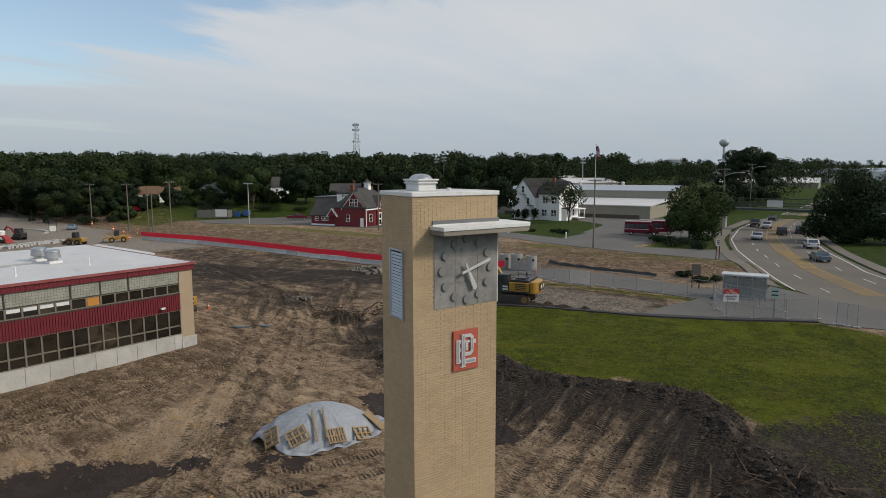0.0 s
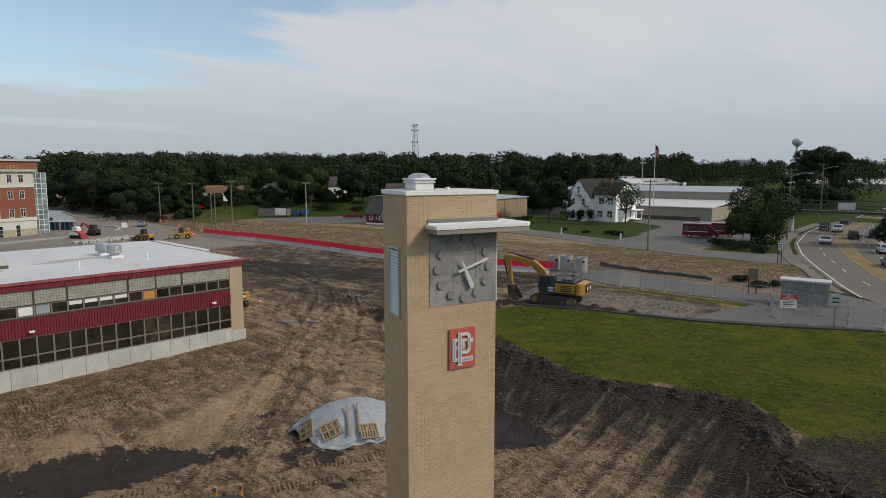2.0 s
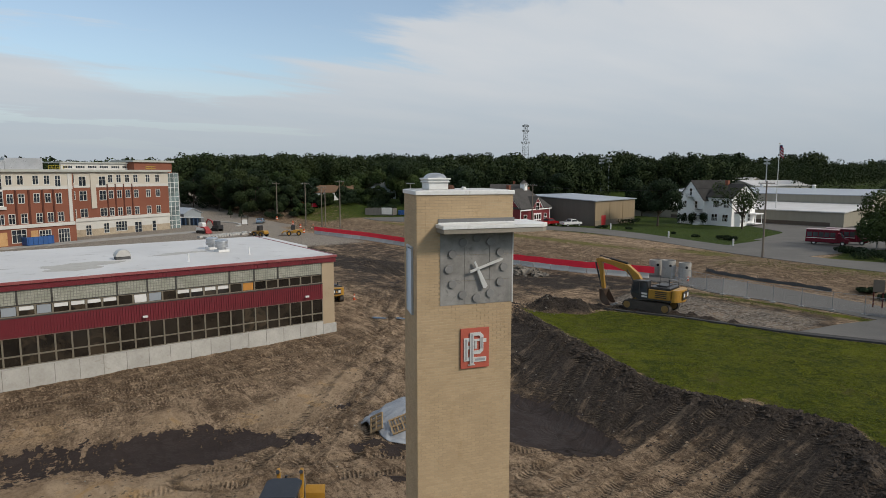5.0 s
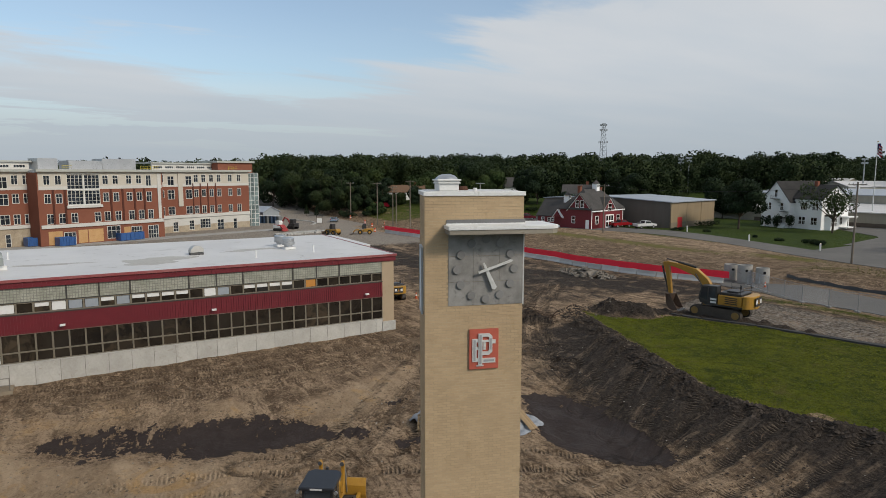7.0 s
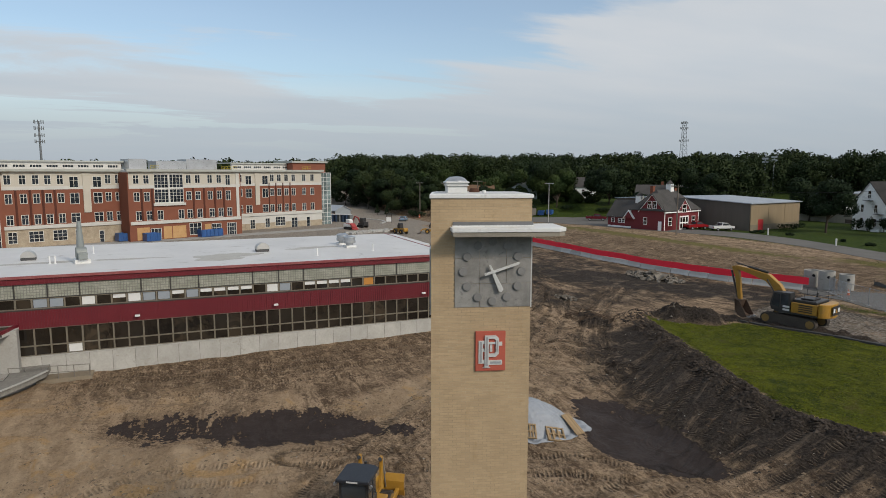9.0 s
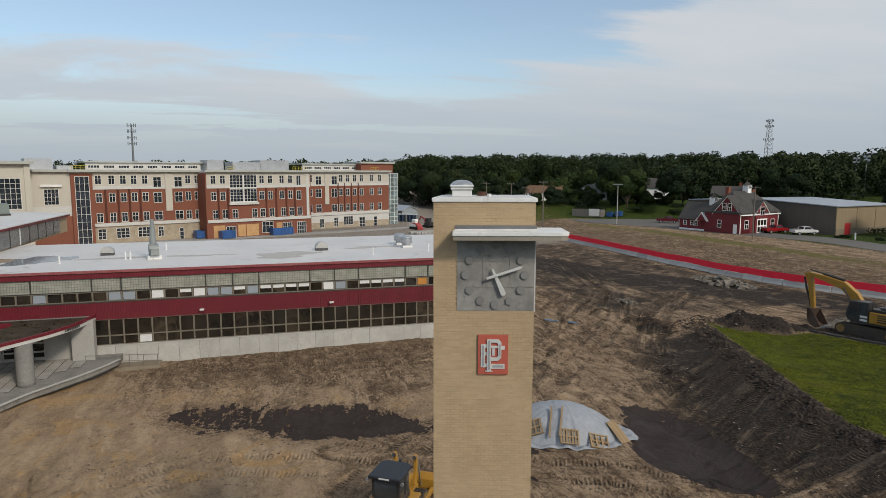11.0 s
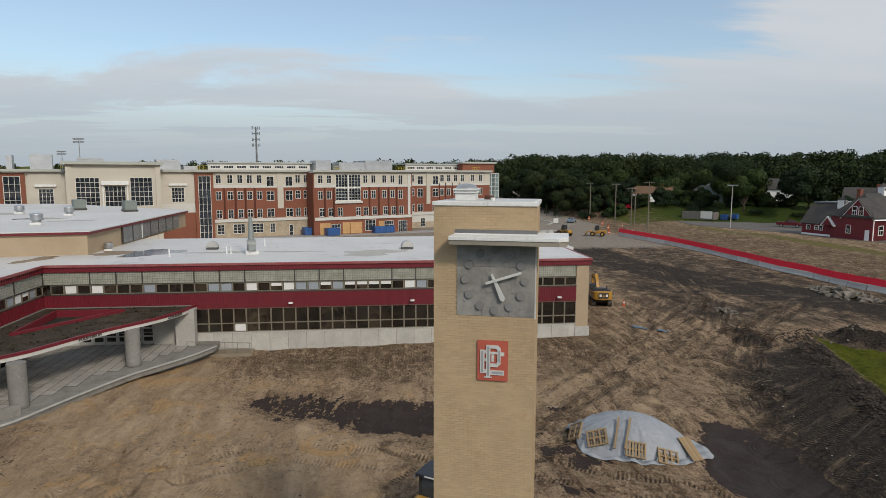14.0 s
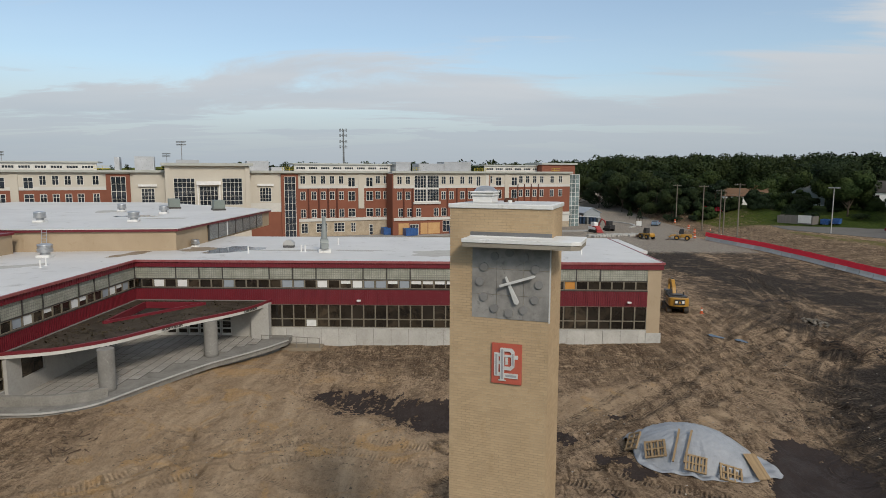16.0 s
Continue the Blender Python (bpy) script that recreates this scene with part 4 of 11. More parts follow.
def build_tower():
    g = gz(-9.3, 11.5) - 0.6
    bm = B()
    box(bm, 0.006, TW - 0.006, 0.006, TD - 0.006, g, TOP - 0.006)
    part("mortar_core", bm, MORTAR, tower)
    # courses of bricks on the four sides; the nearest ones singly
    ch, bl, jt = 0.0635, 0.207, 0.011
    los, his, singles = [], [], []
    rs = random.Random(4)
    rows = int((TOP - g) / ch)
    for r in range(rows):
        z1 = TOP - 0.004 - r * ch
        z0 = z1 - ch + jt
        for side, ln in ((0, TW), (1, TD), (2, TW), (3, TD)):
            s = -(bl / 2 if r % 2 else 0.0)
            while s < ln:
                a, b = max(s, 0.0), min(s + bl - jt, ln)
                s += bl
                if b - a < 0.03:
                    continue
                if side == 0 and 0.545 < (a + b) / 2 and 12.76 < (z0 + z1) / 2 < 14.47:
                    continue
                pr = rs.uniform(-0.0015, 0.0025)
                t = 0.045
                if side == 0:
                    lo, hi = (a, -pr, z0), (b, t, z1)
                elif side == 2:
                    lo, hi = (a, TD - t, z0), (b, TD + pr, z1)
                elif side == 1:
                    lo, hi = (TW - t, a, z0), (TW + pr, b, z1)
                else:
                    lo, hi = (-pr, a, z0), (t, b, z1)
                if side == 0 and z1 > 12.3 and len(singles) < 300 and b - a > 0.19:
                    singles.append((a, -pr, z0))
                else:
                    los.append(lo)
                    his.append(hi)
    v, f = many_boxes(los, his)
    ob = bulk("brickwork", v, f, BUFF_BRICK, tower)
    tagged(ob, "buff brick courses with recessed joints", kind="stuff")
    bm = B()
    box(bm, 0, bl - jt, 0, 0.045, 0, ch - jt)
    one = mesh_of("brick", bm, BUFF_PIECE)
    for p in singles:
        piece("brick", one, tower, Matrix.Translation(p))
    # coping
    bm = B()
    box(bm, -0.035, TW + 0.035, -0.035, TD + 0.035, TOP, TOP + 0.095)
    part("coping", bm, WHITE_METAL, tower, "white metal coping", bevel=0.008)
    bm = B()
    box(bm, 0.06, TW - 0.06, 0.06, TD - 0.06, TOP + 0.09, TOP + 0.105)
    part("roof", bm, ROOF_WHITE, tower)
    # roof ventilator: square kerb, louvred box and low dome
    c = (0.655, 0.70)
    bm = B()
    for h0, h1, w in ((0.105, 0.27, 0.235), (0.27, 0.30, 0.27), (0.30, 0.335, 0.25), (0.335, 0.375, 0.28)):
        box(bm, c[0] - w, c[0] + w, c[1] - w * 1.2, c[1] + w * 1.2, TOP + h0, TOP + h1)
    vent = part("roof_ventilator", bm, WHITE_METAL, tower, "white square ventilator with a domed lid", bevel=0.01)
    bm = B()
    lathe(bm, [(0.27, 0.375), (0.25, 0.41), (0.20, 0.455), (0.12, 0.485), (0.03, 0.495)], 16, (c[0], c[1], TOP))
    part("lid", bm, GALV, vent, "dull metal dome", smooth=True)
    bm = B()
    tube(bm, (1.15, 1.1, TOP + 0.105), (1.15, 1.1, TOP + 0.20), 0.14, 0.10, 12)
    part("drain_cover", bm, mat("rusted_iron", (0.09, 0.045, 0.03), rough=0.9), tower)
    bm = B()
    tube(bm, (1.3, 0.5, TOP + 0.105), (1.3, 0.5, TOP + 0.17), 0.05, 0.05, 10)
    part("pipe_stub", bm, WHITE_METAL, tower)
    # white projecting hood above the clock, turning the corner
    bm = B()
    slab(bm, [(0.46, -0.53), (2.86, -0.53), (3.04, -0.36), (3.04, 0.75), (TW + 0.004, 0.75), (TW + 0.004, -0.004), (0.46, -0.004)], 14.475, 14.575)
    hood = part("hood", bm, mat("soffit_grey", (0.30, 0.27, 0.22), rough=0.8, stain=(0.2, 0.18, 0.15)), tower, "grey soffit of the projecting hood")
    bm = B()
    slab(bm, [(0.44, -0.55), (2.87, -0.55), (3.06, -0.37), (3.06, 0.77), (TW + 0.004, 0.77), (TW + 0.004, -0.004), (0.44, -0.004)], 14.577, 14.66)
    part("hood_top", bm, WHITE_METAL, hood, "white sheet metal top with drip edge", bevel=0.006)
    bm = B()
    box(bm, 0.50, TW + 0.03, -0.03, -0.005, 14.66, 14.775)
    part("flashing", bm, mat("lead_flashing", (0.20, 0.20, 0.20), (0.13, 0.13, 0.13), 0.6, 0.3, fine=20, stain=(0.3, 0.3, 0.3)), hood, "lead grey flashing strip")
    bm = B()
    box(bm, 0.49, TW + 0.04, -0.06, -0.031, 14.662, 14.69)
    part("trim", bm, WHITE_METAL, hood)
    # clock face of nine panels
    clock = new("clock_face")
    clock.parent = tower
    tagged(clock, "grey weathered panel clock with round hour markers")
    us, zs = [0.547, 1.135, 1.76, 2.340], [12.77, 13.33, 13.93, 14.47]
    for i in range(3):
        for j in range(3):
            bm = B()
            box(bm, us[i] + 0.004, us[i + 1] - 0.004, -0.012 - 0.002 * ((i + j) % 2), 0.03, zs[j] + 0.004, zs[j + 1] - 0.004)
            part("panel", bm, SLATE_PANEL, clock)
    cu, cz = 1.43, 13.62
    for k in range(12):
        a = radians(30 * k)
        bm = B()
        u, z = cu + 0.685 * math.sin(a), cz + 0.70 * math.cos(a)
        tube(bm, (u, -0.055, z), (u, 0.0, z), 0.098, 0.098, 24)
        part("hour_marker", bm, DISC_GREY, clock, bevel=0.004)

    def pointer(angle, fore, back, w0, w1, y, label):
        a = radians(angle)
        d, n = Vector((math.sin(a), 0, math.cos(a))), Vector((math.cos(a), 0, -math.sin(a)))
        c0 = Vector((cu, 0, cz))
        pts = [c0 - d * back - n * w0 * 0.6, c0 - d * back + n * w0 * 0.6, c0 + d * fore * 0.92 + n * w1, c0 + d * fore, c0 + d * fore * 0.92 - n * w1]
        bm = B()
        lo = [bm.verts.new((p.x, y - 0.03, p.z)) for p in pts]
        hi = [bm.verts.new((p.x, y, p.z)) for p in pts]
        bm.faces.new(lo)
        bm.faces.new(hi[::-1])
        for i in range(5):
            bm.faces.new((lo[i], hi[i], hi[(i + 1) % 5], lo[(i + 1) % 5]))
        part("pointer", bm, PALE_PAINT, clock, label, bevel=0.004)
    pointer(156, 0.52, 0.17, 0.035, 0.062, -0.075, "pale short hour pointer")
    pointer(71.5, 0.66, 0.21, 0.05, 0.03, -0.115, "pale long minute pointer")
    bm = B()
    tube(bm, (cu, -0.15, cz), (cu, 0, cz), 0.03, 0.03, 14)
    part("spindle", bm, PALE_PAINT, clock)
    # thin metal angle on the right corner below the hood
    bm = B()
    box(bm, TW - 0.004, TW + 0.022, -0.014, 0.05, 12.75, 14.47)
    part("corner_angle", bm, PALE_PAINT, tower)
    # louvre on the narrow side
    louvre = new("louvre")
    louvre.parent = tower
    tagged(louvre, "pale blue grey metal louvre")
    lm = mat("louvre_metal", (0.50, 0.53, 0.56), (0.42, 0.45, 0.48), 0.5, 0.2, fine=12)
    y0, y1, z0, z1 = 0.38, 0.96, 12.50, 14.10
    bm = B()
    for a in ((y0, y0 + 0.035, z0, z1), (y1 - 0.035, y1, z0, z1), (y0 + 0.035, y1 - 0.035, z0, z0 + 0.035), (y0 + 0.035, y1 - 0.035, z1 - 0.035, z1)):
        box(bm, -0.05, 0.0, a[0], a[1], a[2], a[3])
    part("louvre_surround", bm, lm, louvre)
    bm = B()
    box(bm, -0.006, 0.0, y0 + 0.035, y1 - 0.035, z0 + 0.035, z1 - 0.035)
    part("louvre_back", bm, mat("shadow_black", (0.02, 0.02, 0.022), rough=0.9), louvre)
    n = 20
    bm = B()
    profile(bm, [(-0.048, 0.0), (-0.040, 0.0), (-0.012, 0.048), (-0.020, 0.048)], y0 + 0.036, y1 - 0.036)
    sl = mesh_of("slat", bm, lm)
    for i in range(n):
        piece("slat", sl, louvre, Matrix.Translation((0, 0, z0 + 0.045 + i * (z1 - z0 - 0.10) / n)))
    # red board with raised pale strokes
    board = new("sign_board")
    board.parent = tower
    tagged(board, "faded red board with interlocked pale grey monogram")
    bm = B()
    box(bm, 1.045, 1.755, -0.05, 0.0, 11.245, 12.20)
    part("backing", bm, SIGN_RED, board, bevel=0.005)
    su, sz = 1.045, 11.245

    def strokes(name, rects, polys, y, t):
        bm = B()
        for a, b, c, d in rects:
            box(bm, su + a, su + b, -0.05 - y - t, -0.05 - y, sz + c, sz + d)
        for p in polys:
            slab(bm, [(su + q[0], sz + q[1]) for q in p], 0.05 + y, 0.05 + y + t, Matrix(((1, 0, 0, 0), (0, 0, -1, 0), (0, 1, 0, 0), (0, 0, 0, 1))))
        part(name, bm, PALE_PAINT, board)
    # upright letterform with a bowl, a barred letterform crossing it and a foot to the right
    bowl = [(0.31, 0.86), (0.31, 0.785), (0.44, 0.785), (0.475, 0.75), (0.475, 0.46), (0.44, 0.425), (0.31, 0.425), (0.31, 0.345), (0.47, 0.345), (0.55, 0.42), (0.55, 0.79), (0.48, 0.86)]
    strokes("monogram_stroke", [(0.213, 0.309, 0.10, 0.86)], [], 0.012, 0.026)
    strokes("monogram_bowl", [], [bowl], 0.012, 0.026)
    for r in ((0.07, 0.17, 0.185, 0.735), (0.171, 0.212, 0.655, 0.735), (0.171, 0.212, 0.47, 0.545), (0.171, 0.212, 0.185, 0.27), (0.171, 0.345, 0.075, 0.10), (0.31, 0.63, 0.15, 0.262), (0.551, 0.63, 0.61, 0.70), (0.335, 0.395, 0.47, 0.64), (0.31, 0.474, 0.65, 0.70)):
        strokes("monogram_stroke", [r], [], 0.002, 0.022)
    # shading inside the strokes' raised rims, put into added darker grey plates
    inlay = mat("stroke_shade_grey", (0.34, 0.345, 0.35), (0.26, 0.265, 0.27), 0.6, fine=15)
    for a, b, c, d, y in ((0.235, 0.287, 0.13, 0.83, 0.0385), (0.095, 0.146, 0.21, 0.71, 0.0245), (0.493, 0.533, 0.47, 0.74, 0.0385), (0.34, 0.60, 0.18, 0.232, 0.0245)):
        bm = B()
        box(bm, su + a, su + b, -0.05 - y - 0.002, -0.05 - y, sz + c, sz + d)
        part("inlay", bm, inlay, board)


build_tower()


def lean_side(k=0.11):
    """The narrow side runs inwards a little towards the back: the plan is not quite square."""
    done = set()
    for ob in tower.children_recursive:
        nm = ob.name.split(".")[0]
        if ob.type != "MESH" or nm not in ("mortar_core", "brickwork", "coping", "roof", "louvre_surround", "louvre_back", "slat") or ob.data.name in done:
            continue
        done.add(ob.data.name)
        v = np.empty(len(ob.data.vertices) * 3)
        ob.data.vertices.foreach_get("co", v)
        v = v.reshape(-1, 3)
        if nm.startswith("louvre") or nm == "slat":
            v[:, 1] *= 1.234
        v[:, 0] += k * np.clip(v[:, 1], 0, 2) * np.clip(1 - v[:, 0] / TW, 0, 1)
        ob.data.vertices.foreach_set("co", v.ravel())
        ob.data.update()


lean_side()

# ---- the old school: two storeys, an L round the entrance corner ----
WX, ROOF, SOFF, SILL2, LINT1, SILL1, FOOT = -50.93, 7.98, 7.43, 5.40, 4.00, 1.84, -0.4
OLD = pose(WX, 0, 0, 0, 0, 90)        # local x runs along the wall (world +y), local y points away from the camera
school = thing("old_school", OLD, "two-storey old school with red panels and glass block windows", "school")
Y0, Y1, PITCH = -19.4, 27.6, 1.08


SASHES = {"W": "blind", "G": "grey", "H": "half", "O": "orange", "D": "dark"}     # how each sash of the upper strip is screened


PLINTH_PANEL = mat("plinth_panel", (0.50, 0.485, 0.445), (0.37, 0.355, 0.32), 0.85, big=0.9, fine=7, bump=0.2, where="world", vary=0.22, stain=(0.27, 0.245, 0.205))
DIRTY_CONC = mat("dirty_concrete", (0.27, 0.26, 0.235), (0.16, 0.152, 0.135), 0.9, big=0.7, fine=8, bump=0.3, where="world", stain=(0.10, 0.095, 0.085))


def sash_state(i, seed):
    r = random.Random(i * 7 + seed).random()
    return "blind" if r < 0.16 else "grey" if r < 0.28 else "half" if r < 0.45 else "dark"


def window_strip(parent, m, x1, count, pitch, z0, z1, double, seed, states=""):
    """A run of alike window units, each with surround and pane, right to left from x1."""
    t = 0.06
    bm = B()
    for a in ((0, t, z0, z1), (pitch - t, pitch, z0, z1), (t, pitch - t, z0, z0 + t), (t, pitch - t, z1 - t, z1)):
        box(bm, a[0], a[1], 0.02, 0.16, a[2], a[3])
    if double:
        zm = z0 + (z1 - z0) * 0.36
        box(bm, t, pitch - t, 0.02, 0.16, zm - 0.05, zm + 0.05)
    sur = mesh_of("window_surround", bm, BRONZE)
    bm = B()
    box(bm, t, pitch - t, 0.10, 0.115, z0 + t, z1 - t)
    pane = mesh_of("pane", bm, GLASS)
    meshes = {}
    for kind, lo, mt in (("blind", 0.04, BLIND), ("half", 0.55, BLIND), ("grey", 0.04, GREY_BLIND), ("orange", 0.04, BOARD_OR)):
        bm = B()
        box(bm, t + 0.04, pitch - t - 0.04, 0.078, 0.09, z0 + t + (z1 - z0 - 2 * t) * lo, z1 - t - 0.02)
        meshes[kind] = mesh_of("blind", bm, mt)
    for i in range(count):
        x = x1 - (i + 1) * pitch
        w = piece("window", sur, parent, m @ Matrix.Translation((x, 0, 0)))
        piece("pane", pane, w, Matrix())
        if not double:
            st = SASHES[states[i]] if i < len(states) else sash_state(i, seed)
            if st != "dark":
                piece("blind", meshes[st], w, Matrix())
        elif random.Random(i + seed).random() < 0.05:
            bm = B()
            box(bm, t + 0.03, pitch - t - 0.03, 0.078, 0.09, z0 + t + 0.02, z0 + (z1 - z0) * 0.33)
            part("blind", bm, GREY_BLIND if i % 2 else BLIND, w)


def ribs(x0, x1, z0, z1, step=0.20):
    n = int((x1 - x0) / step)
    los = [(x0 + i * step, -0.05, z0) for i in range(n)]
    his = [(x0 + i * step + 0.07, -0.001, z1) for i in range(n)]
    return many_boxes(los, his)


def old_wing(parent, m, x0, x1, low_x0, pier=True, seed=1, states=""):
    """One range of the old school between x0 and x1 of its own wall line; the lower windows begin at low_x0."""
    n_up = int((x1 - x0) / PITCH)
    bm = B()
    box(bm, x0, x1, 0.0, 0.3, FOOT, SILL1 - 0.08)
    plinth = part("plinth", bm, DIRTY_CONC, parent, "whitish cast concrete plinth")
    plinth.matrix_basis = m
    xx = low_x0
    while xx < x1 - 0.05:
        bm = B()
        box(bm, xx, min(xx + PITCH * 1.5, x1) - 0.035, -0.03, -0.001, FOOT, SILL1 - 0.10)
        o = part("panel", bm, PLINTH_PANEL, plinth)
        xx += PITCH * 1.5
    bm = B()
    box(bm, x0, x1, -0.06, 0.32, SILL1 - 0.08, SILL1)
    o = part("sill", bm, PALE_CONC, parent)
    o.matrix_basis = m
    window_strip(parent, m, x1, int((x1 - low_x0) / PITCH + 0.05), PITCH, SILL1, LINT1, True, seed)
    bm = B()
    box(bm, x0, x1, 0.0, 0.3, LINT1, SILL2)
    o = part("spandrel", bm, RED_METAL, parent, "dark red ribbed metal spandrel")
    o.matrix_basis = m
    v, f = ribs(x0, x1, LINT1, SILL2)
    r = bulk("rib", v, f, RED_METAL, o)
    tagged(r, kind="stuff")
    bm = B()
    box(bm, x0, x1, -0.05, 0.2, SILL2, SILL2 + 0.09)
    o = part("sill", bm, DARK_TRIM, parent)
    o.matrix_basis = m
    window_strip(parent, m, x1, n_up, PITCH, SILL2 + 0.09, 6.30, False, seed, states)
    # glass block above, in bays of four, two and two
    x, k = x1, 0
    while x > x0 + 0.3:
        w = PITCH * (4, 2, 2)[k % 3]
        a = max(x - w, x0)
        bm = B()
        box(bm, a + 0.05, x - 0.05, 0.03, 0.14, 6.36, SOFF)
        o = part("glass_block_panel", bm, GLASS_BLOCK, parent, "pale green glass block panel")
        o.matrix_basis = m
        bm = B()
        box(bm, a - 0.05, a + 0.05, -0.03, 0.16, 6.30, SOFF)
        box(bm, a + 0.05, x - 0.05, 0.0, 0.16, 6.30, 6.36)
        o = part("mullion", bm, DARK_TRIM, parent)
        o.matrix_basis = m
        x, k = a, k + 1
    bm = B()
    box(bm, x0, x1 + (1.35 if pier else 0), -0.12, 0.4, SOFF, ROOF - 0.04)
    o = part("fascia", bm, RED_METAL, parent, "dark red metal fascia")
    o.matrix_basis = m
    v, f = many_boxes([(x0 + i * 0.3, -0.15, SOFF) for i in range(int((x1 - x0) / 0.3))], [(x0 + i * 0.3 + 0.08, -0.121, ROOF - 0.12) for i in range(int((x1 - x0) / 0.3))])
    tagged(bulk("rib", v, f, RED_METAL, o), kind="stuff")
    if pier:
        bm = B()
        box(bm, x1, x1 + 1.2, 0.02, 0.5, FOOT, SOFF)
        o = part("end_pier", bm, BUFF_WALL, parent, "buff brick end pier")
        o.matrix_basis = m
    # dark sheets behind the panes, room shade put into their colour
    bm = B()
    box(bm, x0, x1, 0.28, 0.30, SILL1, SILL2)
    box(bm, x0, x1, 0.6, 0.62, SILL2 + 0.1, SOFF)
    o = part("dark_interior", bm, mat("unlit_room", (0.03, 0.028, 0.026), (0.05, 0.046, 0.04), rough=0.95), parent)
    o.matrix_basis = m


LOW0 = Y1 - 0.15 - 32 * PITCH
old_wing(school, Matrix(), Y0, Y1, LOW0, True, 3, "DDDDDDODHHHHDGWDHHHHGHGGWHDWDGGDDDDGDDDWDW")


def side_matrix():
    # local x of the side range runs back from its near end to the inner corner; its outside faces the yard
    return Matrix(((0, -1, 0, Y0), (1, 0, 0, 0), (0, 0, 1, 0), (0, 0, 0, 1)))


old_wing(school, side_matrix(), -46.0, -0.02, -46.0, False, 11)


def old_school_shell():
    # end wall, rear wall and interior closing
    e = Y1 + 1.2
    bm = B()
    box(bm, e - 0.3, e, 0.5, 21.2, FOOT, SOFF)
    box(bm, Y0, e, 20.9, 21.2, FOOT, SOFF)
    part("end_wall", bm, BUFF_WALL, school, "buff brick end wall")
    bm = B()
    box(bm, e, e + 0.12, -0.12, 21.4, FOOT, 0.8)
    box(bm, e - 1.25, e + 0.12, -0.10, 0.02, FOOT, 1.55)
    part("end_footing", bm, PALE_CONC, school)
    bm = B()
    box(bm, e, e + 0.16, 0.4, 21.2, SOFF, ROOF - 0.04)
    part("end_fascia", bm, RED_METAL, school)
    # roofs: white membrane with a shallow white kerb
    bm = B()
    slab(bm, [(Y0, -0.22), (e + 0.22, -0.22), (e + 0.22, 21.4), (Y0 - 52, 21.4), (Y0 - 52, -46), (Y0 + 0.22, -46), (Y0 + 0.22, -0.22)][::1], ROOF - 0.04, ROOF + 0.06)
    part("roof", bm, ROOF_WHITE, school, "white flat membrane roof with grey stains")
    bm = B()
    for a in ((Y0 + 0.16, e + 0.24, -0.26, -0.10), (e + 0.10, e + 0.25, -0.10, 21.4), (Y0 + 0.10, Y0 + 0.26, -46, -0.26)):
        box(bm, a[0], a[1], a[2], a[3], ROOF - 0.10, ROOF + 0.10)
    part("roof_edge", bm, mat("roof_edge_red", (0.22, 0.03, 0.035), (0.3, 0.12, 0.11), 0.5), school)
    bm = B()
    box(bm, e - 0.6, e + 1.4, 9.0, 21.2, 7.7, 7.98)
    part("rear_roof_step", bm, ROOF_WHITE, school)


old_school_shell()


def roof_fan(x, y, z, s=1.0, label="squat galvanised roof fan"):
    t = thing("roof_fan", pose(x, y, z, 0, 0, 8), label, "roof fan", "roof fans")
    bm = B()
    box(bm, -0.75 * s, 0.75 * s, -0.75 * s, 0.75 * s, 0, 0.30 * s)
    part("kerb", bm, WHITE_METAL, t, bevel=0.02)
    bm = B()
    lathe(bm, [(0.55 * s, 0.30 * s), (0.55 * s, 0.55 * s), (0.85 * s, 0.62 * s), (0.88 * s, 0.95 * s), (0.80 * s, 1.0 * s), (0.80 * s, 1.35 * s), (0.86 * s, 1.38 * s), (0.84 * s, 1.5 * s), (0.5 * s, 1.62 * s)], 20)
    part("cowl", bm, GALV, t, smooth=True)
    return t


def roof_hood(x, y, z, rot=0, s=1.0):
    t = thing("roof_vent", pose(x, y, z, 0, 0, rot), "rounded grey metal roof vent on a low kerb", "roof vent", "roof vents")
    bm = B()
    box(bm, -0.9 * s, 0.9 * s, -0.6 * s, 0.6 * s, 0, 0.35 * s)
    part("kerb", bm, mat("dark_kerb", (0.10, 0.10, 0.10), rough=0.8), t)
    bm = B()
    pts = [(0.95 * s * math.cos(a), 0.40 * s + 0.95 * s * math.sin(a)) for a in np.linspace(0, math.pi, 12)]
    profile(bm, pts, -0.7 * s, 0.7 * s)
    part("hood", bm, mat("pale_vent_metal", (0.48, 0.47, 0.44), (0.38, 0.37, 0.35), 0.5, 0.3), t, smooth=True)
    return t


def pipe_vent(x, y, z, h=0.7):
    t = thing("roof_pipe", pose(x, y, z), "short white roof vent pipe", "roof pipe", "roof pipes")
    bm = B()
    tube(bm, (0, 0, 0), (0, 0, h), 0.07, 0.07, 10)
    tube(bm, (0, 0, 0), (0, 0, 0.06), 0.16, 0.1, 10)
    part("pipe", bm, WHITE_METAL, t)


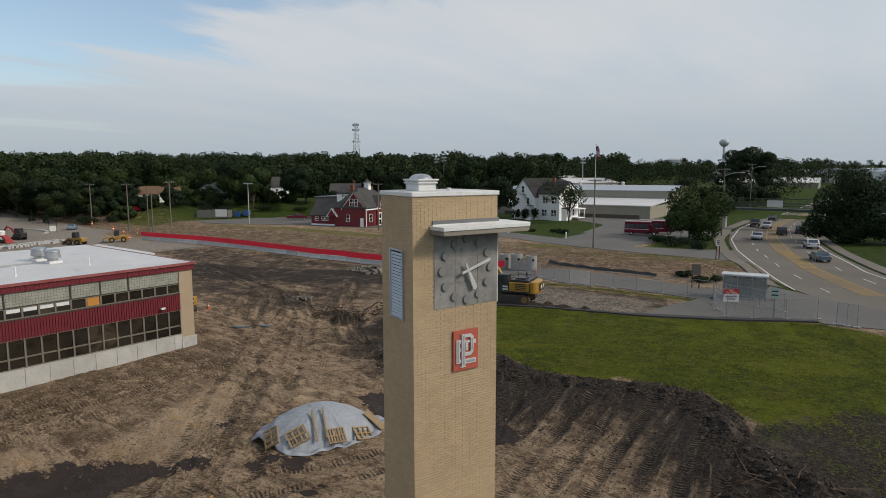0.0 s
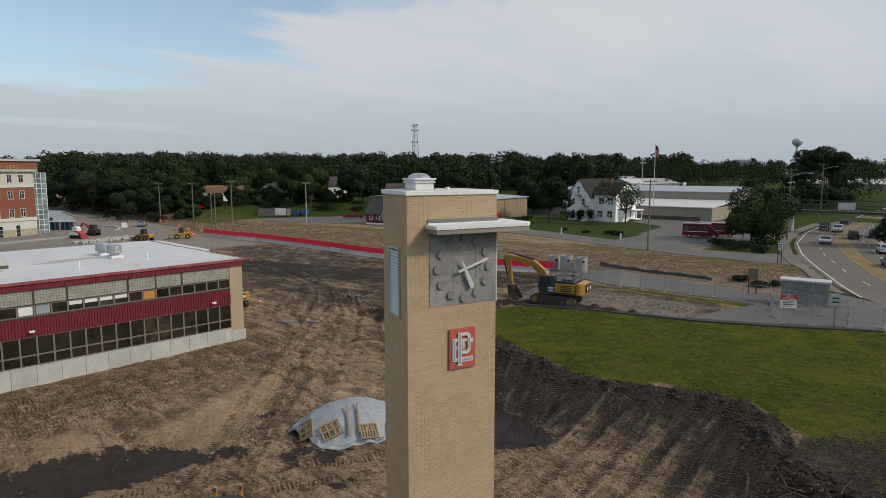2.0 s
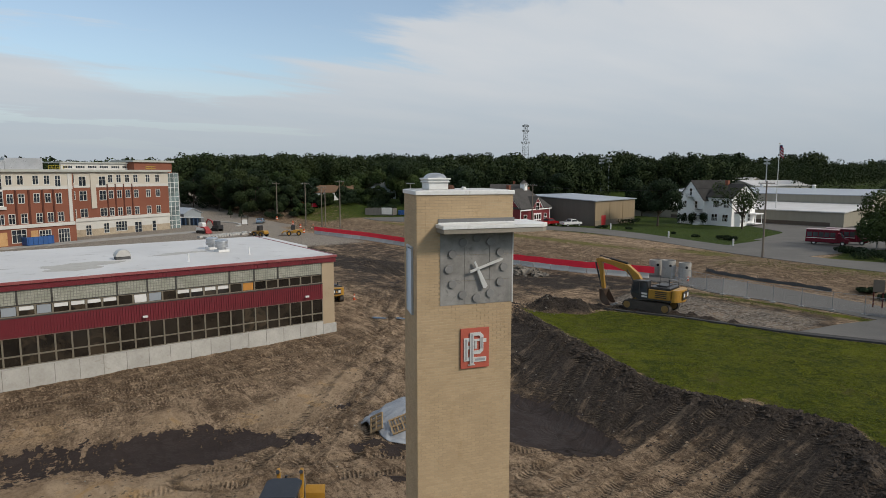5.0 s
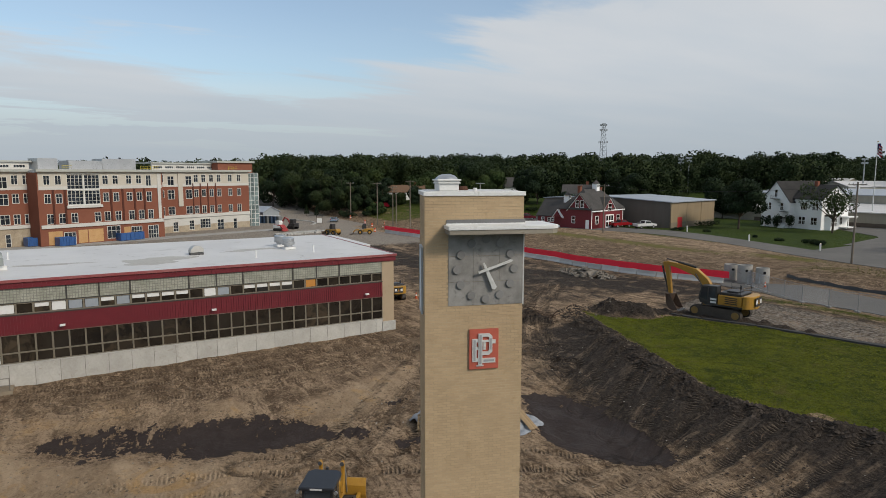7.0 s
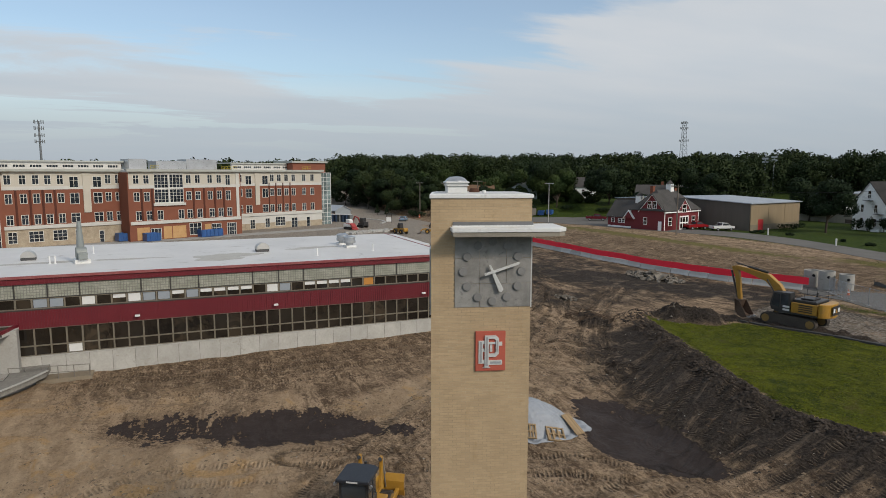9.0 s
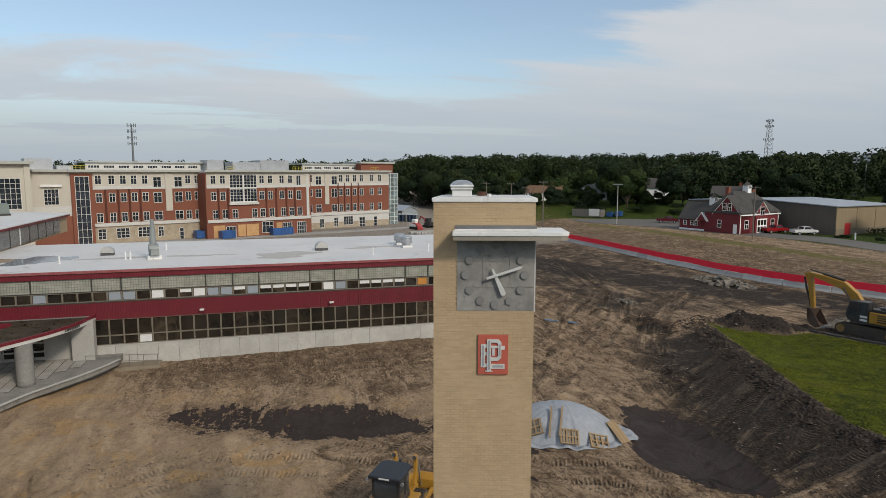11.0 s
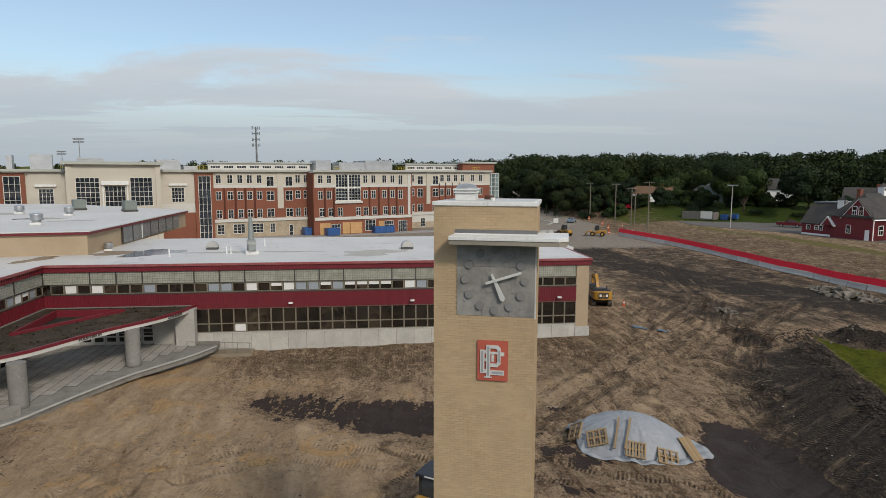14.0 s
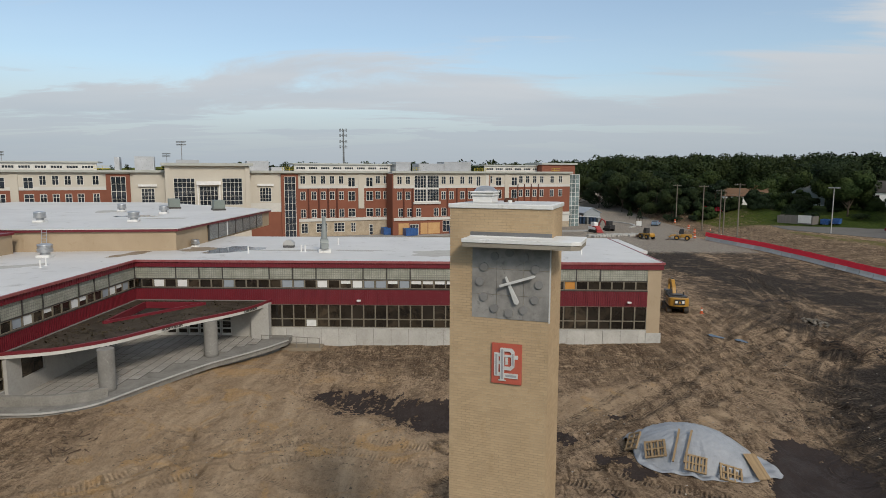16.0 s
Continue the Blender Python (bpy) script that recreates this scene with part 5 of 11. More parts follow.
def stack_unit(x, y, z):
    t = thing("roof_exhaust", pose(x, y, z, 0, 0, 15), "grey painted exhaust fan with a tall tapering stack", "roof exhaust")
    gm = mat("unit_grey", (0.26, 0.28, 0.27), (0.20, 0.22, 0.21), 0.6, 0.2)
    bm = B()
    box(bm, -0.7, 0.7, -0.6, 0.6, 0, 0.35)
    part("kerb", bm, WHITE_METAL, t)
    bm = B()
    tube(bm, (0, -0.4, 0.85), (0, 0.4, 0.85), 0.52, 0.52, 18)
    box(bm, 0.3, 1.0, -0.35, 0.35, 0.4, 0.95)
    part("fan_case", bm, gm, t)
    bm = B()
    tube(bm, (-0.25, 0, 1.0), (-0.25, 0, 3.6), 0.34, 0.16, 14)
    part("flue", bm, gm, t, smooth=True)


RZ = ROOF + 0.06
roof_fan(-62.5, 21.0, RZ, 0.74)
roof_fan(-59.8, 21.1, RZ, 0.74)
roof_fan(-52.4, -28.6, RZ, 0.8)
roof_hood(-59.6, 12.2, RZ, 96, 0.66)
roof_hood(-61.2, -7.8, RZ, 92, 0.62)
stack_unit(-57.5, -3.2, RZ)
roof_fan(-61.3, -18.0, RZ, 0.5)
for p in ((-57.6, -5.6), (-57.6, -5.2), (-56, -10.5), (-54.5, 16.6), (-56, 22.5), (-64, -3), (-47, -25), (-45.8, -24.7)):
    pipe_vent(p[0], p[1], RZ)

# ---- entrance corner: curved canopy, columns and plaza ----
EDGE = [(-50.8, -6.85), (-47.8, -7.6), (-45.4, -8.9), (-42.7, -11.0), (-40.3, -12.3), (-37.0, -13.9), (-34.5, -16.2), (-33.3, -19.3)]


def smooth_path(pts, n=40, rounds=3):
    p = np.array(pts, float)
    s = np.r_[0, np.cumsum(np.hypot(*np.diff(p, axis=0).T))]
    q = np.linspace(0, s[-1], n)
    k = np.stack([np.interp(q, s, p[:, i]) for i in (0, 1)], -1)
    for _ in range(rounds):
        k[1:-1] = (k[:-2] + 2 * k[1:-1] + k[2:]) / 4
    return [tuple(a) for a in k]


def curved_band(bm, path, off0, off1, z0, z1):
    """A strip standing along a path, between two offsets to its right-hand side."""
    p = np.array(path)
    t = np.gradient(p, axis=0)
    t /= np.hypot(*t.T)[:, None]
    nrm = np.stack([t[:, 1], -t[:, 0]], -1)
    a, b = p + nrm * off0, p + nrm * off1
    rows = []
    for i in range(len(p)):
        rows.append([bm.verts.new((*a[i], z0)), bm.verts.new((*b[i], z0)), bm.verts.new((*b[i], z1)), bm.verts.new((*a[i], z1))])
    for r, s in zip(rows, rows[1:]):
        for i in range(4):
            bm.faces.new((r[i], r[(i + 1) % 4], s[(i + 1) % 4], s[i]))
    bm.faces.new(rows[0])
    bm.faces.new(rows[-1][::-1])


def entrance():
    path = smooth_path(EDGE)
    cz0, cz1 = 4.02, 4.42
    t = thing("entrance_canopy", Matrix(), "curved entrance canopy with red edge and dirty gravel roof", "canopy")
    gravel = mat("dirty_gravel_roof", (0.028, 0.022, 0.017), (0.075, 0.060, 0.044), 0.95, big=0.7, fine=12, bump=0.6, dist=0.03, where="world", stain=(0.12, 0.10, 0.075))
    white = mat("peeling_white_soffit", (0.55, 0.54, 0.50), (0.44, 0.43, 0.40), 0.75, big=0.5, fine=8, stain=(0.33, 0.31, 0.27), where="world")
    # the roof plate is cut by a light well that tapers towards the column
    well = [(-49.0, -12.2), (-49.0, -17.6), (-41.6, -17.2)]
    inner = [(WX + 0.05, path[0][1]), *path, (path[-1][0], Y0 + 0.05), (WX + 0.05, Y0 + 0.05)]
    for nm, z0, z1, mt in (("soffit", cz0, cz0 + 0.2, white), ("canopy_roof", cz0 + 0.205, cz1 - 0.10, gravel)):
        bm = B()
        bmesh_ring = [bm.verts.new((*p, z1)) for p in inner[1:-1] + [inner[-1]]]
        wl = [bm.verts.new((*p, z1)) for p in well]
        eds = [bm.edges.new((a, b)) for a, b in zip(bmesh_ring, bmesh_ring[1:] + bmesh_ring[:1])] + [bm.edges.new((a, b)) for a, b in zip(wl, wl[1:] + wl[:1])]
        bmesh.ops.triangle_fill(bm, use_beauty=True, edges=eds)
        ex = bmesh.ops.extrude_face_region(bm, geom=list(bm.faces))
        for v in ex["geom"]:
            if isinstance(v, bmesh.types.BMVert):
                v.co.z = z0
        part(nm, bm, mt, t)
    bm = B()
    curved_band(bm, path, -0.06, 0.10, cz0 - 0.02, cz0 + 0.22)
    part("white_edge", bm, white, t, "white painted lower edge", smooth=True)
    bm = B()
    curved_band(bm, path, -0.08, 0.14, cz0 + 0.222, cz1 + 0.03)
    part("red_edge", bm, RED_METAL, t, "dark red upper edge", smooth=True)
    bm = B()
    for a, b in zip(well, well[1:] + well[:1]):
        d = Vector((b[0] - a[0], b[1] - a[1], 0))
        mm = Matrix.Translation((*a, 0)) @ Matrix.Rotation(math.atan2(d.y, d.x), 4, "Z")
        box(bm, 0, d.length, -0.1, 0.1, cz0 - 0.05, cz1 + 0.12, mm)
    part("light_well_edge", bm, RED_METAL, t, "dark red kerb round the light well")
    bm = B()
    box(bm, WX + 0.1, WX + 0.24, Y0 + 0.2, path[0][1], cz1 - 0.15, cz1 - 0.04)
    box(bm, WX + 0.24, path[-1][0], Y0 + 0.06, Y0 + 0.2, cz1 - 0.15, cz1 - 0.04)
    part("flashing", bm, mat("dull_flashing", (0.22, 0.21, 0.19), rough=0.8), t)
    # raised letters along the red edge
    for word, k, col in (("AUDITORIUM", 19, DARK_TRIM), ("GYMNASIUM", 6, DARK_TRIM)):
        p, q = Vector((*path[k], 0)), Vector((*path[k - 2], 0))
        d = (q - p).normalized()
        cu = bpy.data.curves.new("lettering", "FONT")
        cu.body, cu.size, cu.extrude, cu.align_x = word, 0.30, 0.02, "CENTER"
        o = new("lettering", cu)
        me = bpy.data.meshes.new_from_object(o.evaluated_get(bpy.context.evaluated_depsgraph_get()))
        bpy.data.objects.remove(o)
        me.materials.append(col)
        lt = new("lettering", me)
        lt.parent = t
        tagged(lt, "raised dark letters on the canopy edge")
        nrm = Vector((-d.y, d.x, 0)) * -1
        lt.matrix_basis = Matrix.Translation(p + nrm * 0.18 + Vector((0, 0, cz0 + 0.10))) @ Matrix.Rotation(math.atan2(d.y, d.x), 4, "Z") @ pose(0, 0, 0, 90)
    pz = 1.12
    for c in ((-35.9, -13.9), (-44.2, -9.9)):
        col = thing("column", pose(*c, pz), "round stained grey concrete column under the canopy", "column", "canopy columns")
        bm = B()
        tube(bm, (0, 0, 0), (0, 0, cz0 - pz - 0.004), 0.55, 0.55, 28)
        part("shaft", bm, mat("stained_column", (0.25, 0.243, 0.225), (0.17, 0.164, 0.15), 0.9, big=0.8, fine=7, bump=0.2, where="world", stain=(0.34, 0.33, 0.305)), col, smooth=True)
        bm = B()
        lathe(bm, [(0.57, 0.0), (0.57, 0.12), (0.553, 0.13)], 28)
        part("base_ring", bm, mat("dark_base", (0.18, 0.175, 0.16), rough=0.9), col)
    # plaza of concrete slabs with a rounded outer kerb of two low steps
    outer = smooth_path([(-49.6, -5.6), (-47.4, -6.6), (-45.4, -7.9), (-42.5, -10.0), (-38.6, -11.8), (-35.4, -13.1), (-33.4, -13.8), (-32.2, -15.9), (-32.1, -19.0)])
    pl = thing("plaza", Matrix(), "grey paved entrance plaza with worn stepped edge", "plaza", "", "structure")
    for k, (off, z0, z1) in enumerate(((0.0, -0.3, 0.74), (-0.35, 0.5, 0.92), (-0.7, 0.6, pz - 0.03))):
        bm = B()
        p = np.array(outer)
        tt = np.gradient(p, axis=0)
        tt /= np.hypot(*tt.T)[:, None]
        q = p + np.stack([tt[:, 1], -tt[:, 0]], -1) * off * -1 * -1
        ring = [tuple(a) for a in q] + [(q[-1][0], Y0 + 0.02), (WX + 0.02, Y0 + 0.02), (WX + 0.02, q[0][1])]
        slab(bm, ring, z0, z1)
        part("step", bm, DIRTY_CONC, pl)
        bm = B()
        curved_band(bm, [tuple(a) for a in q], -0.16, 0.012, z1 - 0.07, z1 + 0.006)
        part("nosing", bm, PALE_CONC, pl, "pale worn nosing of the step")
    flag = mat("plaza_flag", (0.40, 0.385, 0.355), (0.30, 0.29, 0.268), 0.88, big=0.4, fine=8, bump=0.2, where="world", vary=0.35, stain=(0.24, 0.15, 0.11))
    poly = [tuple(a) for a in (np.array(outer) + np.array([-0.55, -0.85]))] + [(-33.3, Y0), (WX, Y0), (WX, -6.6)]
    s = 0.80
    bm = B()
    box(bm, 0.03, s - 0.03, 0.03, s - 0.03, -0.05, 0.03)
    one = mesh_of("paving_slab", bm, flag)
    bed = B()
    for i in range(int(18 / s)):
        for j in range(int(14 / s)):
            x, y = WX + 0.1 + i * s, Y0 + 0.1 + j * s
            cs = np.array([(x, y), (x + s, y), (x, y + s), (x + s, y + s)])
            if inside(poly, cs[:, 0], cs[:, 1]).sum() >= 3:
                piece("paving_slab", one, pl, Matrix.Translation((x, y, pz - 0.03)))
                box(bed, x, x + s, y, y + s, pz - 0.06, pz - 0.014)
    part("joint_bed", bed, mat("joint_bed", (0.055, 0.051, 0.045), rough=0.95), pl)
    # low curved planter wall by the near column
    bm = B()
    wall = smooth_path([(-34.6, -13.2), (-33.6, -14.2), (-32.9, -15.8), (-32.7, -19.2)], 20)
    curved_band(bm, wall, -0.15, 0.15, -0.2, 1.75)
    w = thing("low_wall", Matrix(), "low curved stained concrete wall at the plaza edge", "wall")
    part("wall_body", bm, DIRTY_CONC, w, smooth=True)
    # recessed ground floor behind the canopy: plastered piers, dark door sets
    e = thing("entrance_hall", Matrix(), "recessed entrance front with grey plaster and glazed doors", "entrance")
    plaster = mat("grey_plaster", (0.40, 0.39, 0.36), (0.31, 0.30, 0.28), 0.9, big=0.4, fine=6, stain=(0.22, 0.21, 0.19), where="world")
    return e, plaster, pz, cz0


ENT = entrance()


def door_set(parent, m, n, mt):
    """n glazed double doors side by side."""
    for i in range(n):
        d = new("door")
        d.parent = parent
        d.matrix_basis = m @ Matrix.Translation((i * 1.02, 0, 0))
        bm = B()
        pierced(bm, 0, 0.98, 0, 2.15, 0, 0.06, [(0.12, 0.86, 0.25, 0.62), (0.12, 0.86, 0.76, 1.33), (0.12, 0.86, 1.47, 2.03)])
        part("door_leaf", bm, mt, d)
        bm = B()
        box(bm, 0.1, 0.88, 0.02, 0.035, 0.2, 2.05)
        part("pane", bm, GLASS, d)
        bm = B()
        tube(bm, (0.16, -0.06, 1.0), (0.82, -0.06, 1.0), 0.018, n=8)
        part("push_bar", bm, GALV, d)


def entrance_back():
    e, plaster, pz, cz0 = ENT
    white_door = mat("grey_white_door", (0.45, 0.45, 0.43), (0.36, 0.36, 0.34), 0.6)
    # main back wall stands in line with the upper storey; local x along world +y
    m = pose(WX + 0.35, 0, 0, 0, 0, 90)
    bm = B()
    pierced(bm, Y0 + 0.1, -6.9, pz, cz0, -0.3, 0, [(-17.6, -10.4, pz, pz + 2.25)])
    o = part("plaster_wall", bm, plaster, e)
    o.matrix_basis = m
    door_set(e, m @ Matrix.Translation((-17.5, -0.1, pz)), 7, white_door)
    # tapering concrete pier at the right-hand end
    bm2 = B()
    box(bm2, -8.3, -6.7, -1.1, -0.305, 0.2, cz0 + 0.25)
    o = part("end_pier", bm2, plaster, e, "grey cast concrete pier")
    o.matrix_basis = m
    # side wall
    m2 = Matrix(((1, 0, 0, 0), (0, 1, 0, Y0 + 0.35), (0, 0, 1, 0), (0, 0, 0, 1)))
    bm = B()
    pierced(bm, WX + 0.4, -33.4, pz, cz0, -0.25, 0.0, [(-46.5, -43.4, pz, pz + 2.2), (-37.2, -34.8, 2.2, 3.6)])
    o = part("plaster_wall", bm, plaster, e)
    o.matrix_basis = m2
    m3 = Matrix(((-1, 0, 0, -43.4), (0, -1, 0, Y0 + 0.28), (0, 0, 1, pz), (0, 0, 0, 1)))
    door_set(e, m3, 3, white_door)
    bm = B()
    box(bm, -37.2, -34.8, Y0 + 0.15, Y0 + 0.18, 2.2, 3.6)
    part("pane", bm, GLASS, e)
    # handrail beside the ramp at the foot of the plinth
    r = thing("handrail", Matrix(), "weathered brownish steel handrail along the ramp", "handrail")
    iron = mat("weathered_rail", (0.22, 0.205, 0.18), (0.16, 0.148, 0.13), 0.6, 0.4, fine=14)
    for k in range(6):
        bm = B()
        y = -7.4 + k * 1.05
        tube(bm, (WX + 1.45, y, 0.2), (WX + 1.45, y, 1.45 - 0.05 * k), 0.03, n=8)
        part("post", bm, iron, r)
    for z in (0.95, 1.45):
        bm = B()
        tube(bm, (WX + 1.45, -7.45, z), (WX + 1.45, -2.1, z - 0.26), 0.03, n=8)
        part("rail", bm, iron, r)
    rm = thing("ramp", Matrix(), "low concrete ramp beside the plinth", "ramp", "", "structure")
    bm = B()
    slab(bm, [(WX + 0.05, -7.2), (WX + 1.55, -7.2), (WX + 1.55, -2.0), (WX + 0.05, -2.0)], -0.2, 0.30)
    part("ramp_slab", bm, mat("tan_stained_concrete", (0.26, 0.215, 0.155), (0.20, 0.165, 0.12), 0.9, big=0.8, fine=8, where="world", stain=(0.16, 0.13, 0.09)), rm)


entrance_back()


def wall_lamp(y, z=4.36):
    t = thing("wall_lamp", pose(WX + 0.05, y, z, 0, 0, 90), "small white floodlight on the red spandrel", "wall lamp", "wall lamps")
    bm = B()
    box(bm, -0.02, 0.02, -0.1, 0.0, -0.02, 0.05)
    part("bracket", bm, GALV, t)
    bm = B()
    profile(bm, [(-0.18, 0.0), (0.18, 0.0), (0.18, 0.14), (-0.18, 0.14)], -0.34, -0.1)
    part("lamp_head", bm, BLIND, t, bevel=0.01)


for y in (25.9, 12.15, 1.3):
    wall_lamp(y)

# ---- the higher hall behind: buff brick, white roof, a band of clerestory glass ----
def hall():
    t = thing("assembly_hall", Matrix(), "buff brick assembly hall rising above the old roofs", "hall")
    zb, zt = RZ - 0.05, 10.12
    # face towards the yard, the splayed corner and the glazed side
    c0, c1, c2 = (-90, -18.4), (-72.5, -18.5), (-58.0, -18.7)
    bm = B()
    slab(bm, [(-58, -18.6), (-89.9, -18.5), (-110, -45), (-110, -72), (-56.2, -72), (-56.0, -33.1)], zb, zt - 0.1)
    part("hall_wall", bm, BUFF_WALL, t)
    bm = B()
    slab(bm, [(-57.8, -18.3), (-90.3, -18.2), (-110.4, -45), (-110.4, -72), (-55.9, -72), (-55.7, -33.2)], zt - 0.1, zt + 0.14)
    part("fascia", bm, RED_METAL, t)
    bm = B()
    slab(bm, [(-57.75, -18.25), (-90.35, -18.15), (-110.5, -45), (-110.5, -72), (-55.8, -72), (-55.6, -33.2)], zt + 0.142, zt + 0.24)
    part("hall_roof", bm, ROOF_WHITE, t, "white membrane roof with grey stains")
    # clerestory glass on the side facing the yard
    for i in range(7):
        x = -66.3 - i * 2.9
        bm = B()
        box(bm, x - 2.7, x, -18.44, -18.40, zb + 0.25, zt - 0.15)
        w = part("clerestory_pane", bm, mat("dull_clerestory_glass", (0.13, 0.14, 0.14), (0.20, 0.21, 0.205), 0.35), t, "dull grey clerestory pane")
        bm = B()
        box(bm, x, x + 0.2, -18.52, -18.36, zb + 0.2, zt - 0.12)
        part("mullion", bm, DARK_TRIM if i != 2 else WHITE_METAL, t)
    for x, y, s in ((-66, -27, 0.75), (-64.5, -37, 0.75), (-80, -30, 0.7), (-84, -38, 0.7), (-74, -52, 0.7)):
        roof_fan(x, y, zt + 0.24, s)
    for x, y in ((-92, -34), (-88, -25.5)):
        u = thing("rooftop_unit", pose(x, y, zt + 0.24, 0, 0, 30), "green grey rooftop air unit", "rooftop unit", "rooftop units")
        bm = B()
        box(bm, -1.1, 1.1, -0.8, 0.8, 0.25, 1.5)
        part("casing", bm, mat("green_grey_unit", (0.17, 0.20, 0.18), rough=0.6), u, bevel=0.03)
        bm = B()
        box(bm, -1.2, 1.2, -0.9, 0.9, 0, 0.25)
        part("kerb", bm, DARK_TRIM, u)
    # small stair house and ladder against the hall
    h = thing("stair_house", Matrix(), "small buff brick stair house with pink door on the roof", "stair house")
    bm = B()
    box(bm, -54.8, -46, -44, -33.4, zb, 9.9)
    part("house_wall", bm, BUFF_WALL, h)
    bm = B()
    box(bm, -54.9, -45.8, -44.2, -33.2, 9.9, 10.1)
    part("house_roof", bm, RED_METAL, h)
    bm = B()
    box(bm, -47.5, -46.4, -33.4, -33.33, zb, 9.3)
    part("door", bm, mat("pink_door", (0.42, 0.16, 0.14), rough=0.7), h)
    bm = B()
    box(bm, -45.98, -45.95, -38, -36.8, 9.1, 9.6)
    part("window", bm, GLASS, h)
    ld = thing("ladder", pose(-55.7, -31.0, zb), "grey steel roof ladder leaning on the hall", "ladder")
    for y in (0, 0.5):
        bm = B()
        tube(bm, (0.25, y, 0), (0, y, 2.4), 0.03, n=6)
        part("rail", bm, GALV, ld)
    for k in range(7):
        bm = B()
        tube(bm, (0.24 - k * 0.035, 0, 0.25 + k * 0.3), (0.24 - k * 0.035, 0.5, 0.25 + k * 0.3), 0.018, n=6)
        part("rung", bm, GALV, ld)


hall()


# ---- shallow puddles and rust-brown silt on the flat roofs ----
PUDDLE = mat("roof_puddle", (0.20, 0.21, 0.22), (0.14, 0.15, 0.16), 0.16, big=0.5, fine=3, bump=0.02, where="world", spec=0.5)
SILT = mat("roof_silt", (0.20, 0.145, 0.09), (0.30, 0.25, 0.19), 0.8, big=0.6, fine=4, bump=0.1, where="world", stain=(0.12, 0.09, 0.06))
GREY_SILT = mat("grey_roof_silt", (0.36, 0.345, 0.315), (0.44, 0.43, 0.40), 0.8, big=0.7, fine=4, bump=0.05, where="world", stain=(0.27, 0.255, 0.23))


def roof_puddle(x, y, z, rx, ry, rot, mt, seed, label, category="puddle"):
    rs = random.Random(seed)
    ph = [rs.uniform(0, 6.28) for _ in range(5)]
    ring = []
    for k in range(44):
        a = 2 * math.pi * k / 44
        r = 1 + 0.20 * math.sin(2 * a + ph[0]) + 0.16 * math.sin(3 * a + ph[1]) + 0.10 * math.sin(5 * a + ph[2]) + 0.07 * math.sin(9 * a + ph[3]) + 0.05 * math.sin(15 * a + ph[4])
        ring.append((rx * r * math.cos(a), ry * r * math.sin(a)))
    t = thing("roof_puddle" if mt is PUDDLE else "silt_patch", pose(x, y, z, 0, 0, rot), label, category, "stains on the flat roofs")
    bm = B()
    slab(bm, ring, 0, 0.004)
    part("film", bm, mt, t)


TOPZ = 10.36
for i, (x, y, z, rx, ry, rot, mt, label) in enumerate((
        (-59.0, -16.4, RZ, 1.5, 2.3, 0, SILT, "rust-brown silt dried on the white roof"), (-59.0, -12.9, RZ + 0.004, 2.6, 2.6, 10, PUDDLE, "shallow grey puddle on the white roof"),
        (-58.6, -6.4, RZ, 0.7, 3.4, 8, GREY_SILT, "long grey streak of silt on the roof"), (-58.6, 0.4, RZ, 0.5, 3.0, -6, GREY_SILT, "long grey streak of silt on the roof"),
        (-60.8, 17.5, RZ, 0.8, 2.6, 5, GREY_SILT, "grey silt round the roof fans"), (-57.0, 8.5, RZ, 2.2, 3.0, 0, GREY_SILT, "wide pale grey silt patch on the roof"),
        (-83.5, -39.5, TOPZ, 2.2, 2.4, 0, GREY_SILT, "grey silt on the hall roof"), (-74.5, -31.0, TOPZ, 1.3, 3.0, 20, PUDDLE, "narrow puddle on the hall roof"), (-71.0, -25.5, TOPZ, 1.0, 2.2, 20, GREY_SILT, "grey silt on the hall roof"),
        (-55.0, -21.8, RZ, 1.0, 2.2, 70, SILT, "brown silt beside the hall wall"), (-46.5, -27.5, RZ, 1.0, 2.4, 40, GREY_SILT, "grey silt on the white roof"))):
    roof_puddle(x, y, z + 0.002, rx, ry, rot, mt, 60 + i, label, "puddle" if mt is PUDDLE else "silt patch")

# ---- the new school: four storeys of red brick and cream panels, three shallow ranges and a tall entrance block ----
NU, NN = Vector((-0.395, 0.919, 0)).normalized(), Vector((0.919, 0.395, 0)).normalized()
NEW_M = Matrix.Translation(NU * 52 - NN * 138.5) @ Matrix(((NU.x, -NN.x, 0, 0), (NU.y, -NN.y, 0, 0), (0, 0, 1, 0), (0, 0, 0, 1)))
new_school = thing("new_school", NEW_M, "four-storey red brick and cream new school, nearly finished", "school")
RED_BRICK = mat("red_brick_wall", (0.225, 0.090, 0.058), (0.185, 0.072, 0.047), 0.9, big=0.25, fine=9, bump=0.2, where="world", stain=(0.24, 0.09, 0.055))
CREAM = mat("cream_panel", (0.51, 0.475, 0.405), (0.46, 0.425, 0.36), 0.85, big=0.3, fine=6, where="world")
LIGHT_BAND = mat("pale_cast_band", (0.56, 0.55, 0.51), (0.48, 0.47, 0.44), 0.85, big=0.4, fine=6, where="world")
CORNICE = mat("greenish_cornice", (0.40, 0.41, 0.37), (0.32, 0.33, 0.30), 0.7, big=0.5, fine=6, where="world")
ROUGH_STONE = mat("ashlar_stone", (0.44, 0.375, 0.28), (0.27, 0.22, 0.16), 0.92, big=0.9, fine=4.5, bump=0.5, where="world", stain=(0.42, 0.37, 0.29))
SHEATH = mat("tan_sheathing", (0.52, 0.33, 0.16), (0.43, 0.25, 0.11), 0.85, big=0.5, fine=4, where="world", stain=(0.28, 0.10, 0.05))
